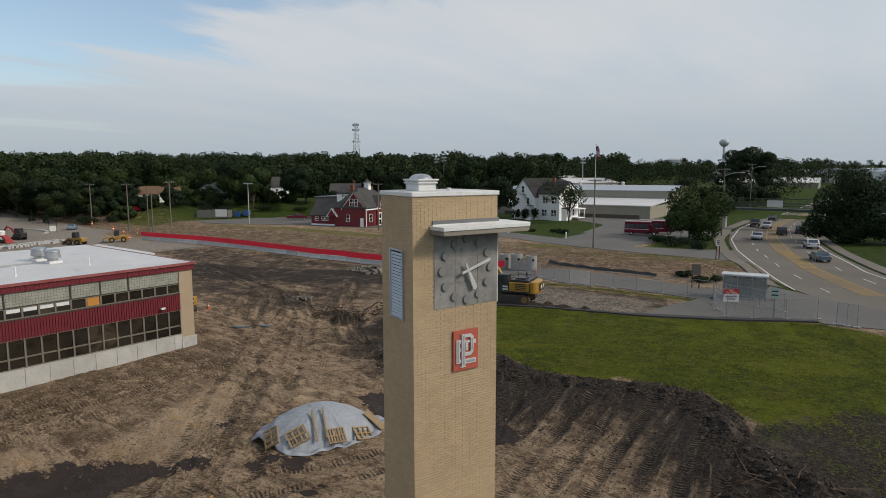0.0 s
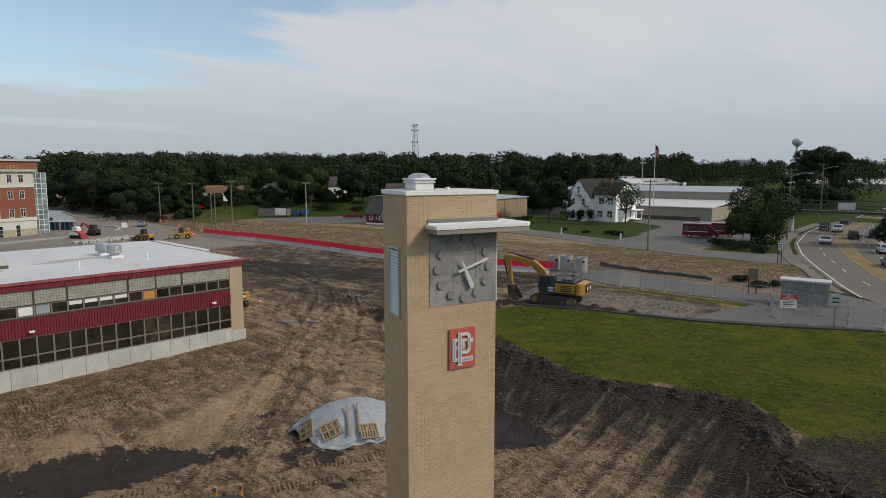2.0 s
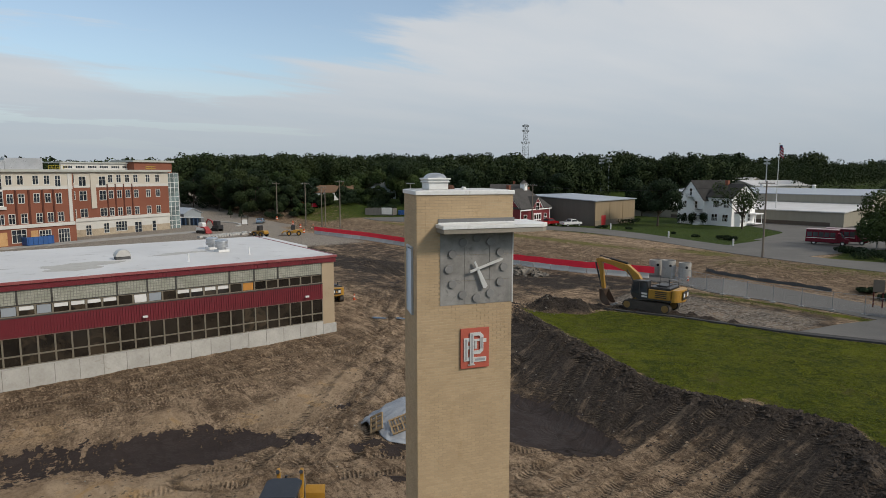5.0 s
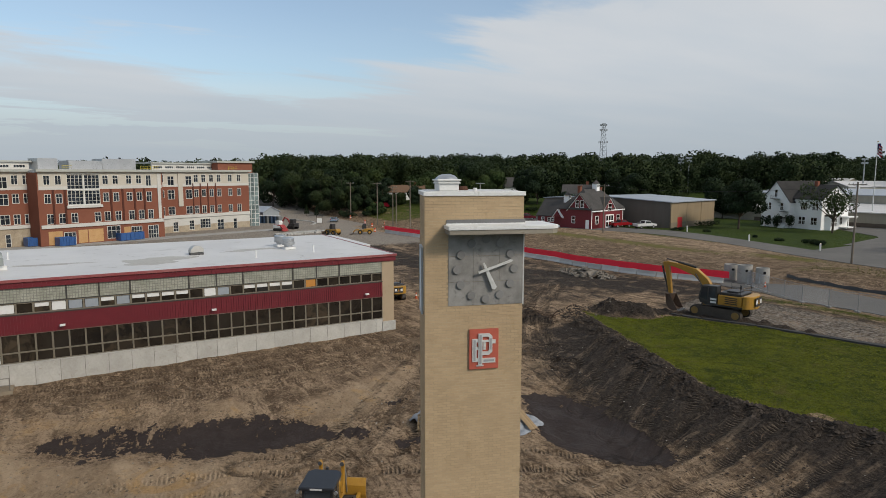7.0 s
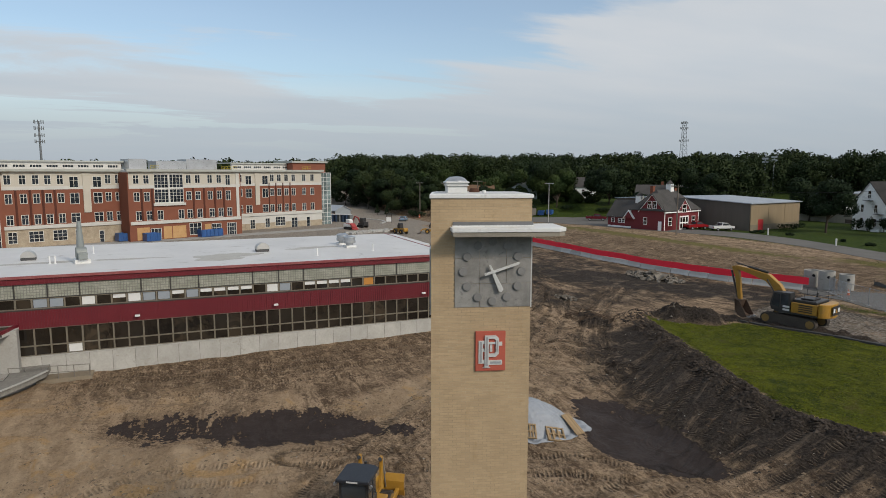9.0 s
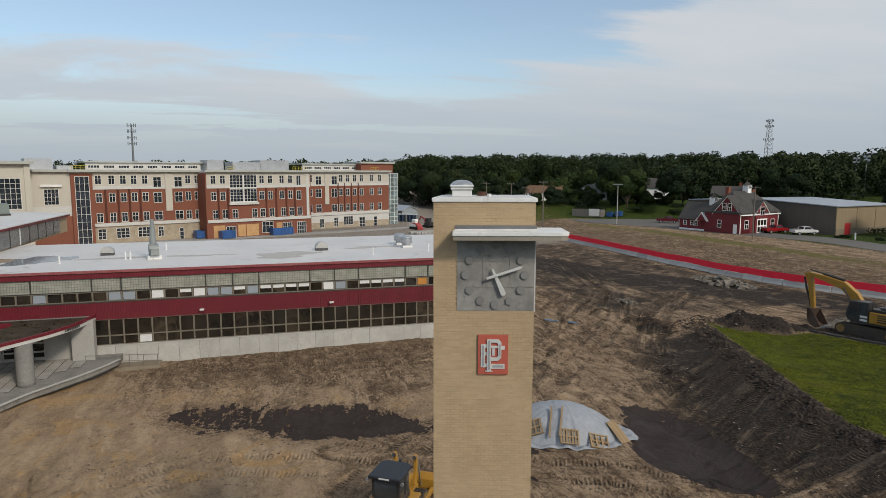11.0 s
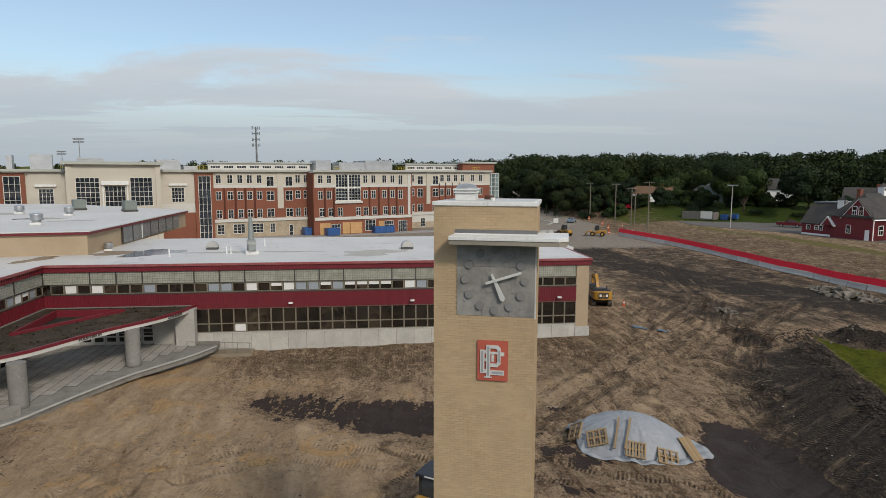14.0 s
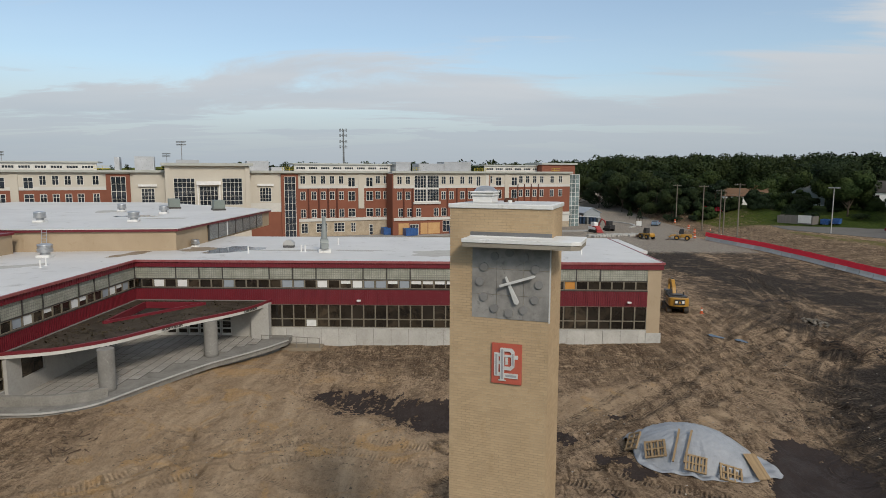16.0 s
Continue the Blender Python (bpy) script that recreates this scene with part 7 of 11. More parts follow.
def tree(x, y, h, r, seed, label, leaf=None, n=3500, trunk_h=0.3, lobes=None, leaf_size=0.22):
    rs = np.random.RandomState(seed)
    z = gz(x, y)
    t = thing("tree", pose(x, y, z), label, "tree")
    bm = B()
    th = h * trunk_h
    tube(bm, (0, 0, -0.2), (0.1 * r * 0.3, 0, th), 0.035 * h * 0.6, 0.022 * h * 0.6, 10)
    tube(bm, (0.1 * r * 0.3, 0, th), (0.1 * r, 0.05 * r, h * 0.78), 0.022 * h * 0.6, 0.006 * h, 8)
    lobes = lobes or [(rs.normal() * r * 0.42, rs.normal() * r * 0.42, h * rs.uniform(trunk_h + 0.12, 0.86), r * rs.uniform(0.32, 0.52), rs.uniform(0.65, 0.95)) for _ in range(9)]
    for lx, ly, lz, lr, _ in lobes:
        b = rs.uniform(0.25, 0.55) * lz
        tube(bm, (0.03 * r, 0, max(th * 0.8, b)), (lx * 0.9, ly * 0.9, lz), 0.012 * h, 0.004 * h, 6)
    part("trunk", bm, BARK, t, smooth=True)
    c, d = crown_points(rs, int(n * 1.9), lobes)
    v, f = leaves(c, rs.uniform(0.6, 1.4, len(c)) * leaf_size * 0.68, rs, d)
    bulk("crown", v, f, leaf or TREE_LEAF, t)
    return t


tree(-93.2, 140.6, 13.2, 6.0, 11, "broad dark green maple in front of the white house", DARK_LEAF, 4200, 0.28, leaf_size=0.32)
tree(-76.5, 150.5, 11.5, 5.2, 12, "thin-leaved tree beside the white house porch", None, 1500, 0.3, leaf_size=0.26)
tree(-38.6, 127.5, 10.2, 6.6, 13, "spreading leafy tree by the road verge", None, 5000, 0.1, leaf_size=0.30)
tree(-13.0, 139, 14.5, 8.6, 14, "large dark spreading tree beside the road", DARK_LEAF, 9000, 0.06, [(0, 0, 3.2, 4.4, 0.75), (-3.6, 1.0, 4.2, 3.6, 0.9), (3.8, -0.5, 4.6, 4.0, 0.9), (0.8, 1.0, 7.6, 4.6, 0.95), (-2.8, -1.5, 8.0, 3.2, 0.9), (3.2, 1.8, 9.2, 3.4, 0.85), (0.4, -0.5, 11.2, 3.0, 0.9), (-5.6, 0.4, 2.6, 2.6, 0.8), (6.0, 1.2, 2.8, 2.8, 0.8)], 0.30)
tree(4, 166, 21, 11, 15, "tall dark tree behind the roadside lawn", DARK_LEAF, 6500, 0.15, leaf_size=0.45)
tree(17, 172, 22, 12, 16, "tall dark tree behind the roadside lawn", DARK_LEAF, 5500, 0.15, leaf_size=0.45)
tree(6, 150, 16, 9, 17, "dark tree beside the footbridge ramp", DARK_LEAF, 4500, 0.2, leaf_size=0.45)
tree(-55, 236, 18.5, 5.0, 18, "tall dark tree behind the warehouse", DARK_LEAF, 4500, 0.15, leaf_size=0.45)
tree(-50, 252, 17, 5.5, 19, "tall dark tree near the footbridge", DARK_LEAF, 4500, 0.15, leaf_size=0.45)
tree(-60, 262, 17, 8, 20, "tall dark tree behind the warehouse", DARK_LEAF, 4000, 0.15, leaf_size=0.45)
tree(-167, 116.5, 12.5, 7.2, 21, "broad green tree behind the car park", None, 8000, 0.18, leaf_size=0.42)
tree(-162, 133, 13.5, 8, 22, "dark conifer-like tree behind the barn", DARK_LEAF, 8000, 0.15, leaf_size=0.42)
tree(-143, 156, 14, 7.0, 23, "dark green tree behind the barn", DARK_LEAF, 4500, 0.18, leaf_size=0.42)
tree(-190, 128, 13, 7.0, 24, "green tree beside the far houses", None, 5000, 0.18, leaf_size=0.42)
tree(-206, 118, 12, 6.5, 25, "green tree beside the far houses", None, 3500, 0.18, leaf_size=0.42)
tree(-225, 98, 11, 6.5, 26, "rounded green tree at the end of the yard", None, 3500, 0.15, leaf_size=0.42)
tree(-240, 88, 12, 7, 27, "rounded green tree at the end of the yard", WOOD_LEAF, 3500, 0.15, leaf_size=0.42)
for i, (x, y, h, r) in enumerate(((-222, 70, 13, 6.5), (-214, 76, 14, 6.5), (-206, 81, 12.5, 6), (-232, 64, 13, 7), (-228, 78, 14, 7), (-218, 86, 13, 6.5), (-240, 58, 12, 6.5), (-236, 72, 14, 7))):
    tree(x, y, h, r, 90 + i, "dense dark tree at the edge of the woods", (WOOD_LEAF, DARK_LEAF)[i % 2], 3200, 0.04, leaf_size=0.40)
tree(-174, 119.5, 14.5, 6.4, 98, "tall full dark tree behind the car park", DARK_LEAF, 8000, 0.05, leaf_size=0.38)
for i, (x, y, h, r) in enumerate(((-60, 205, 9, 5), (-53, 214, 10, 5.5), (-66, 218, 10, 5.5), (-47, 228, 10, 5), (-72, 226, 9, 5), (-14, 205, 11, 6), (-8, 190, 12, 6.5), (-57, 228, 10, 5.5))):
    tree(x, y, h, r, 130 + i, "dark leafy tree beyond the footbridge", (WOOD_LEAF, DARK_LEAF)[i % 2], 2400, 0.06, leaf_size=0.36)
for i, (x, y, h, r) in enumerate(((-196, 79, 9, 4.6), (-191, 84, 7.5, 4.2), (-200, 86, 9, 4.8), (-195, 92, 8, 4.4), (-203, 76, 10, 5))):
    tree(x, y, h, r, 140 + i, "full dark green tree at the edge of the yard", (WOOD_LEAF, DARK_LEAF)[i % 2], 3000, 0.04, leaf_size=0.34)
tree(-118, 168, 12, 6.5, 28, "dark green tree behind the metal hall", DARK_LEAF, 3500, 0.18, leaf_size=0.42)


def bush(x, y, r, h, seed, label, leaf=None):
    rs = np.random.RandomState(seed)
    t = thing("bush", pose(x, y, gz(x, y)), label, "bush", "bushes")
    lobes = [(rs.normal() * r * 0.4, rs.normal() * r * 0.4, h * rs.uniform(0.3, 0.6), r * rs.uniform(0.4, 0.6), h / r * 0.6) for _ in range(5)]
    c, d = crown_points(rs, 900, lobes)
    keep = c[:, 2] > 0.02
    v, f = leaves(c[keep], rs.uniform(0.6, 1.4, keep.sum()) * 0.13, rs, d[keep])
    bulk("foliage", v, f, leaf or DARK_LEAF, t)
    bm = B()
    for k in range(4):
        tube(bm, (0, 0, -0.05), (rs.normal() * r * 0.3, rs.normal() * r * 0.3, h * 0.5), 0.03, 0.01, 5)
    part("stems", bm, BARK, t)


for i, (x, y, r, h) in enumerate(((-66, 124, 1.3, 1.1), (-63.5, 123.5, 1.2, 1.2), (-72.5, 124, 0.9, 0.8), (-79, 126, 0.8, 0.7), (-92, 128, 0.8, 0.7), (-98, 126, 1.6, 0.9), (-91.6, 152.6, 1.3, 4.4), (-88.0, 152.8, 1.2, 4.2), (-94.6, 153.2, 1.1, 3.6), (-40, 118, 2.3, 1.8), (-36, 115, 2.6, 2.0), (-42, 121, 2.2, 1.6), (-32.5, 113.5, 2.2, 1.7), (-101, 139, 2.4, 2.2), (-22, 83, 1.8, 1.1), (-18.5, 80.5, 1.2, 0.8), (-26, 84.5, 1.3, 0.8), (-170, 105, 2.2, 2.4), (-175, 108, 2.4, 2.6), (-163, 118, 2.5, 2.2), (-157, 127, 2.5, 2.0), (-148, 131, 2.3, 1.9), (-172.5, 103.5, 2.6, 3.0), (-176, 106, 2.8, 3.4), (-178.5, 102, 2.8, 3.2), (-170, 108.5, 2.6, 3.0), (-181, 98, 2.6, 2.8), (-186, 77, 2.2, 2.0), (-184, 81, 2.4, 2.2), (-190, 76, 2.6, 2.4), (-183.5, 85, 2.2, 1.8))):
    bush(x, y, r, h, 40 + i, "tall narrow dark yew beside the porch" if h > 3.5 else "low dark green rounded shrub")

for i, (x, y, h, r) in enumerate(((-184, 86, 5.5, 3.6), (-187, 93, 5.6, 3.8), (-184, 99, 5.5, 3.8), (-180, 106, 5.5, 3.6), (-180, 112, 6, 3.8), (-173, 117, 5, 3.6), (-168, 124, 5.5, 3.6), (-165, 130, 6, 3.8), (-155, 139, 6, 4), (-151, 144, 7, 4.5), (-206, 90, 10, 5.5), (-214, 82, 10, 6), (-198, 108, 10, 5.5), (-190, 80, 6.5, 4), (-196, 84, 7.5, 4), (-192, 107, 7, 4), (-222, 74, 9, 5), (-232, 70, 10, 6), (-190, 114, 8, 4.2), (-186, 95, 7.0, 4.0), (-185, 100, 7.6, 4.2), (-183, 106, 7.6, 4.2), (-179, 109, 8.5, 4.4), (-188, 90, 7.0, 4.0), (-172, 124, 7, 4))):
    low = -191 < x < -150
    tree(x, y, h * (0.62 if low else 0.8), r * (0.8 if low else 1), 70 + i, "low leafy green tree in front of the far houses", (None, WOOD_LEAF, DARK_LEAF)[i % 3], 2200, 0.06, leaf_size=0.30)

# ---- site: machines, heaps, fences ----
MACHINE_YELLOW = mat("machine_yellow", (0.40, 0.215, 0.030), (0.31, 0.165, 0.026), 0.45, big=0.8, fine=8, bump=0.05, stain=(0.22, 0.13, 0.05))
MACHINE_BLACK = mat("machine_black", (0.022, 0.022, 0.024), (0.035, 0.034, 0.033), 0.5, stain=(0.07, 0.06, 0.05))
TRACK_STEEL = mat("dusty_track_steel", (0.040, 0.034, 0.029), (0.075, 0.062, 0.05), 0.8, 0.3, fine=10, bump=0.4)
CAB_GLASS = glass_mat("cab_glass", (0.03, 0.035, 0.04))
BUCKET = mat("worn_bucket_steel", (0.10, 0.065, 0.045), (0.15, 0.105, 0.075), 0.6, 0.4, fine=8)
RUBBER = mat("tyre_rubber", (0.022, 0.022, 0.022), (0.04, 0.038, 0.036), 0.85)


def crawler(parent, length, width, y, h):
    """One crawler track with its shoes and rollers."""
    r = h / 2
    pts = [(length / 2 - r + r * math.sin(a), r - r * math.cos(a)) for a in np.linspace(0, math.pi, 9)] + [(-length / 2 + r - r * math.sin(a), r + r * math.cos(a)) for a in np.linspace(0, math.pi, 9)]
    bm = B()
    profile(bm, pts, y - width / 2, y + width / 2)
    tr = part("track", bm, TRACK_STEEL, parent)
    bm = B()
    n = int(length / 0.2)
    for i in range(n):
        x = -length / 2 + r + i * (length - 2 * r) / (n - 1)
        box(bm, x - 0.025, x + 0.025, y - width / 2, y + width / 2, h, h + 0.05)
    part("track_shoes", bm, TRACK_STEEL, tr)
    for x in (-length / 2 + r, length / 2 - r):
        bm = B()
        tube(bm, (x, y - width / 2 - 0.04, r), (x, y + width / 2 + 0.04, r), r * 0.72, n=16)
        part("idler", bm, mat("dirty_yellow", (0.25, 0.16, 0.06), rough=0.8), tr)


def beam(bm, pts, w, hs):
    """A box section running through points in x and z, w wide across y, with the given depths."""
    rows = []
    for i, (x, z) in enumerate(pts):
        a = Vector(pts[max(i - 1, 0)])
        b = Vector(pts[min(i + 1, len(pts) - 1)])
        d = (b - a).normalized()
        n = Vector((-d.y, d.x)) * hs[i] / 2
        rows.append([bm.verts.new((x + n.x, -w / 2, z + n.y)), bm.verts.new((x + n.x, w / 2, z + n.y)), bm.verts.new((x - n.x, w / 2, z - n.y)), bm.verts.new((x - n.x, -w / 2, z - n.y))])
    for r, s in zip(rows, rows[1:]):
        for i in range(4):
            bm.faces.new((r[i], r[(i + 1) % 4], s[(i + 1) % 4], s[i]))
    bm.faces.new(rows[0][::-1])
    bm.faces.new(rows[-1])


def maker_plate(parent, m, w, h):
    """The maker's mark as plain pale blocks and a yellow wedge on a black plate."""
    bm = B()
    box(bm, -w / 2, w / 2, -0.02, 0, 0, h)
    p = part("maker_plate", bm, MACHINE_BLACK, parent)
    p.matrix_basis = m
    white = mat("mark_white", (0.7, 0.7, 0.68), rough=0.6)
    for i, x in enumerate((-0.32, 0.0, 0.32)):
        bm = B()
        if i == 1:
            slab(bm, [(x * w - 0.12 * w, 0.25 * h), (x * w + 0.12 * w, 0.25 * h), (x * w, 0.78 * h)], 0.022, 0.035, Matrix(((1, 0, 0, 0), (0, 0, -1, 0), (0, 1, 0, 0), (0, 0, 0, 1))))
        else:
            box(bm, x * w - 0.12 * w, x * w + 0.12 * w, -0.035, -0.022, 0.3 * h, 0.75 * h)
        part("mark", bm, MACHINE_YELLOW if i == 1 else white, p)


def excavator(m, label, boom, stick, bucket_turn=0.0, s=1.0):
    t = thing("excavator", m @ Matrix.Diagonal((s, s, s, 1)), label, "excavator", "construction machines")
    for y in (-1.25, 1.25):
        crawler(t, 5.0, 0.62, y, 1.0)
    bm = B()
    box(bm, -1.4, 1.4, -0.95, 0.95, 0.45, 0.95)
    tube(bm, (0, 0, 0.9), (0, 0, 1.2), 0.85, n=20)
    part("undercarriage", bm, TRACK_STEEL, t)
    # upper body: engine house with a rounded counterweight
    bm = B()
    slab(bm, [(-2.6, -1.45), (1.1, -1.45), (1.1, 1.45), (-2.6, 1.45)], 1.2, 1.4)
    box(bm, -2.5, -0.2, -1.45, 1.45, 1.4, 2.35)
    box(bm, -0.2, 1.2, -1.45, -0.5, 1.4, 2.2)
    body = part("engine_house", bm, MACHINE_YELLOW, t, bevel=0.05)
    bm = B()
    pts = [(-2.6, -1.48), (-2.6, 1.48)] + [(-2.75 - 0.75 * math.sin(a), 1.48 * math.cos(a)) for a in np.linspace(0.25, math.pi - 0.25, 9)]
    slab(bm, pts[:1] + pts[1:], 1.22, 2.5)
    part("counterweight", bm, MACHINE_YELLOW, t, bevel=0.06)
    maker_plate(t, Matrix.Translation((-3.53, 0, 1.5)) @ pose(0, 0, 0, 0, 0, -90), 1.5, 0.85)
    bm = B()
    box(bm, -2.4, -0.3, -1.3, 1.3, 2.352, 2.62)
    box(bm, -1.9, -0.8, -0.7, 0.9, 2.62, 2.78)
    part("engine_cover", bm, MACHINE_BLACK, t, bevel=0.05)
    bm = B()
    tube(bm, (-1.5, -0.9, 2.6), (-1.5, -0.9, 3.15), 0.09, n=10)
    part("exhaust", bm, MACHINE_BLACK, t)
    for k in range(4):
        bm = B()
        box(bm, -2.1, -0.9, 1.452, 1.47, 1.55 + 0.19 * k, 1.65 + 0.19 * k)
        part("grille_slot", bm, MACHINE_BLACK, body)
    bm = B()
    for y in (-1.35, 1.35):
        for x in (-2.3, -1.3, -0.4):
            tube(bm, (x, y, 2.35), (x, y, 3.25), 0.02, n=6)
        tube(bm, (-2.3, y, 3.25), (-0.4, y, 3.25), 0.02, n=6)
        tube(bm, (-2.3, y, 2.85), (-0.4, y, 2.85), 0.02, n=6)
    part("guard_rail", bm, MACHINE_BLACK, t)
    for k, (x0, x1, z0, z1) in enumerate(((0.35, 0.55, 1.42, 2.0), (-0.05, 0.25, 1.42, 1.95))):
        bm = B()
        box(bm, x0, x1, -1.466, -1.452, z0, z1)
        part("side_panel", bm, MACHINE_BLACK, body)
    for y in (-1.462, 1.452):
        bm = B()
        box(bm, -2.58, 1.08, y, y + 0.012, 1.22, 1.38)
        part("lower_strip", bm, MACHINE_BLACK, body)
    # cab on the driver's side
    cab = new("cab")
    cab.parent = t
    bm = B()
    pr = [(-0.15, 1.35), (1.55, 1.35), (1.75, 1.9), (1.45, 3.1), (-0.1, 3.15)]
    profile(bm, pr, 0.45, 1.45)
    part("cab_shell", bm, MACHINE_BLACK, cab, bevel=0.04)
    for y in (0.44, 1.452):
        bm = B()
        profile(bm, [(0.05, 2.0), (0.7, 2.0), (0.7, 2.95), (0.05, 2.95)], y, y + 0.012)
        profile(bm, [(0.82, 1.7), (1.55, 1.85), (1.33, 2.95), (0.82, 2.95)], y, y + 0.012)
        part("cab_window", bm, CAB_GLASS, cab)
    bm = B()
    beam(bm, [(1.70, 2.0), (1.47, 3.02)], 0.85, [0.03, 0.03])
    part("windscreen", bm, CAB_GLASS, cab)
    bm = B()
    for z in (1.45, 1.75):
        box(bm, -0.1, 0.5, 1.455, 1.47, z, z + 0.18)
    part("mark_bar", bm, mat("mark_white", (0.7, 0.7, 0.68)), cab)
    # boom, stick and bucket
    bm = B()
    beam(bm, boom, 0.55, [0.55, 0.80, 0.74, 0.52, 0.36])
    part("boom", bm, MACHINE_YELLOW, t, bevel=0.03)
    bm = B()
    beam(bm, stick, 0.42, [0.60, 0.48, 0.32])
    part("stick", bm, MACHINE_YELLOW, t, bevel=0.03)
    for y in (-0.42, 0.42):
        bm = B()
        a, b = Vector((1.0, y, 1.55)), Vector((boom[2][0] - 0.1, y, boom[2][1] - 0.1))
        tube(bm, a, a.lerp(b, 0.55), 0.11, n=10)
        tube(bm, a.lerp(b, 0.5), b, 0.06, n=10)
        part("boom_cylinder", bm, MACHINE_BLACK, t)
    bm = B()
    a, b = Vector((boom[2][0], 0, boom[2][1] + 0.5)), Vector((stick[0][0] - 0.1, 0, stick[0][1] + 0.3))
    tube(bm, a, a.lerp(b, 0.6), 0.12, n=10)
    tube(bm, a.lerp(b, 0.6), b, 0.06, n=10)
    part("stick_cylinder", bm, MACHINE_BLACK, t)
    bm = B()
    a, b = Vector((stick[0][0] + 0.35, 0, stick[0][1] - 0.5)), Vector((stick[2][0] + 0.3, 0, stick[2][1] + 0.1))
    tube(bm, a, a.lerp(b, 0.6), 0.10, n=10)
    tube(bm, a.lerp(b, 0.6), b, 0.05, n=10)
    part("bucket_cylinder", bm, MACHINE_BLACK, t)
    bk = new("bucket")
    bk.parent = t
    bk.matrix_basis = Matrix.Translation((stick[2][0], 0, stick[2][1])) @ pose(0, 0, 0, 0, bucket_turn, 0)
    bm = B()
    pr = [(0.25, 0.05), (0.1, -0.5), (0.0, -1.0), (-0.35, -1.45), (-0.9, -1.6), (-1.35, -1.4), (-1.3, -1.32), (-0.88, -1.48), (-0.42, -1.33), (-0.1, -0.95), (-0.25, 0.0)]
    profile(bm, pr, -0.75, 0.75)
    part("bucket_shell", bm, BUCKET, bk)
    for y in (-0.75, 0.70):
        bm = B()
        profile(bm, [(0.15, 0.0), (0.0, -0.95), (-0.38, -1.36), (-0.9, -1.5), (-1.3, -1.35), (-0.25, 0.0)], y, y + 0.05)
        part("bucket_side", bm, BUCKET, bk)
    for k in range(5):
        bm = B()
        y = -0.66 + k * 0.33
        slab(bm, [(-1.62, y - 0.02), (-1.3, y - 0.07), (-1.3, y + 0.07), (-1.62, y + 0.02)], -1.42, -1.34)
        part("tooth", bm, GALV, bk)
    return t


ex = (-36.6, 58.3)
excavator(pose(*ex, gz(*ex) + 0.02, 0, 0, 194), "large yellow excavator parked on the edge of the grass", [(0.55, 1.75), (1.7, 3.3), (2.7, 4.1), (4.4, 4.55), (5.9, 4.8)], [(6.05, 4.9), (5.75, 4.0), (5.35, 1.55)], -8)
sx = (-64.2, 34.8)
excavator(pose(*sx, gz(*sx) + 0.02, 0, 0, 172), "smaller yellow excavator working behind the school's end wall", [(0.55, 1.7), (1.5, 3.2), (2.4, 4.1), (3.6, 4.2), (4.6, 3.9)], [(4.7, 4.0), (4.9, 3.2), (4.7, 1.6)], 10, 0.72)


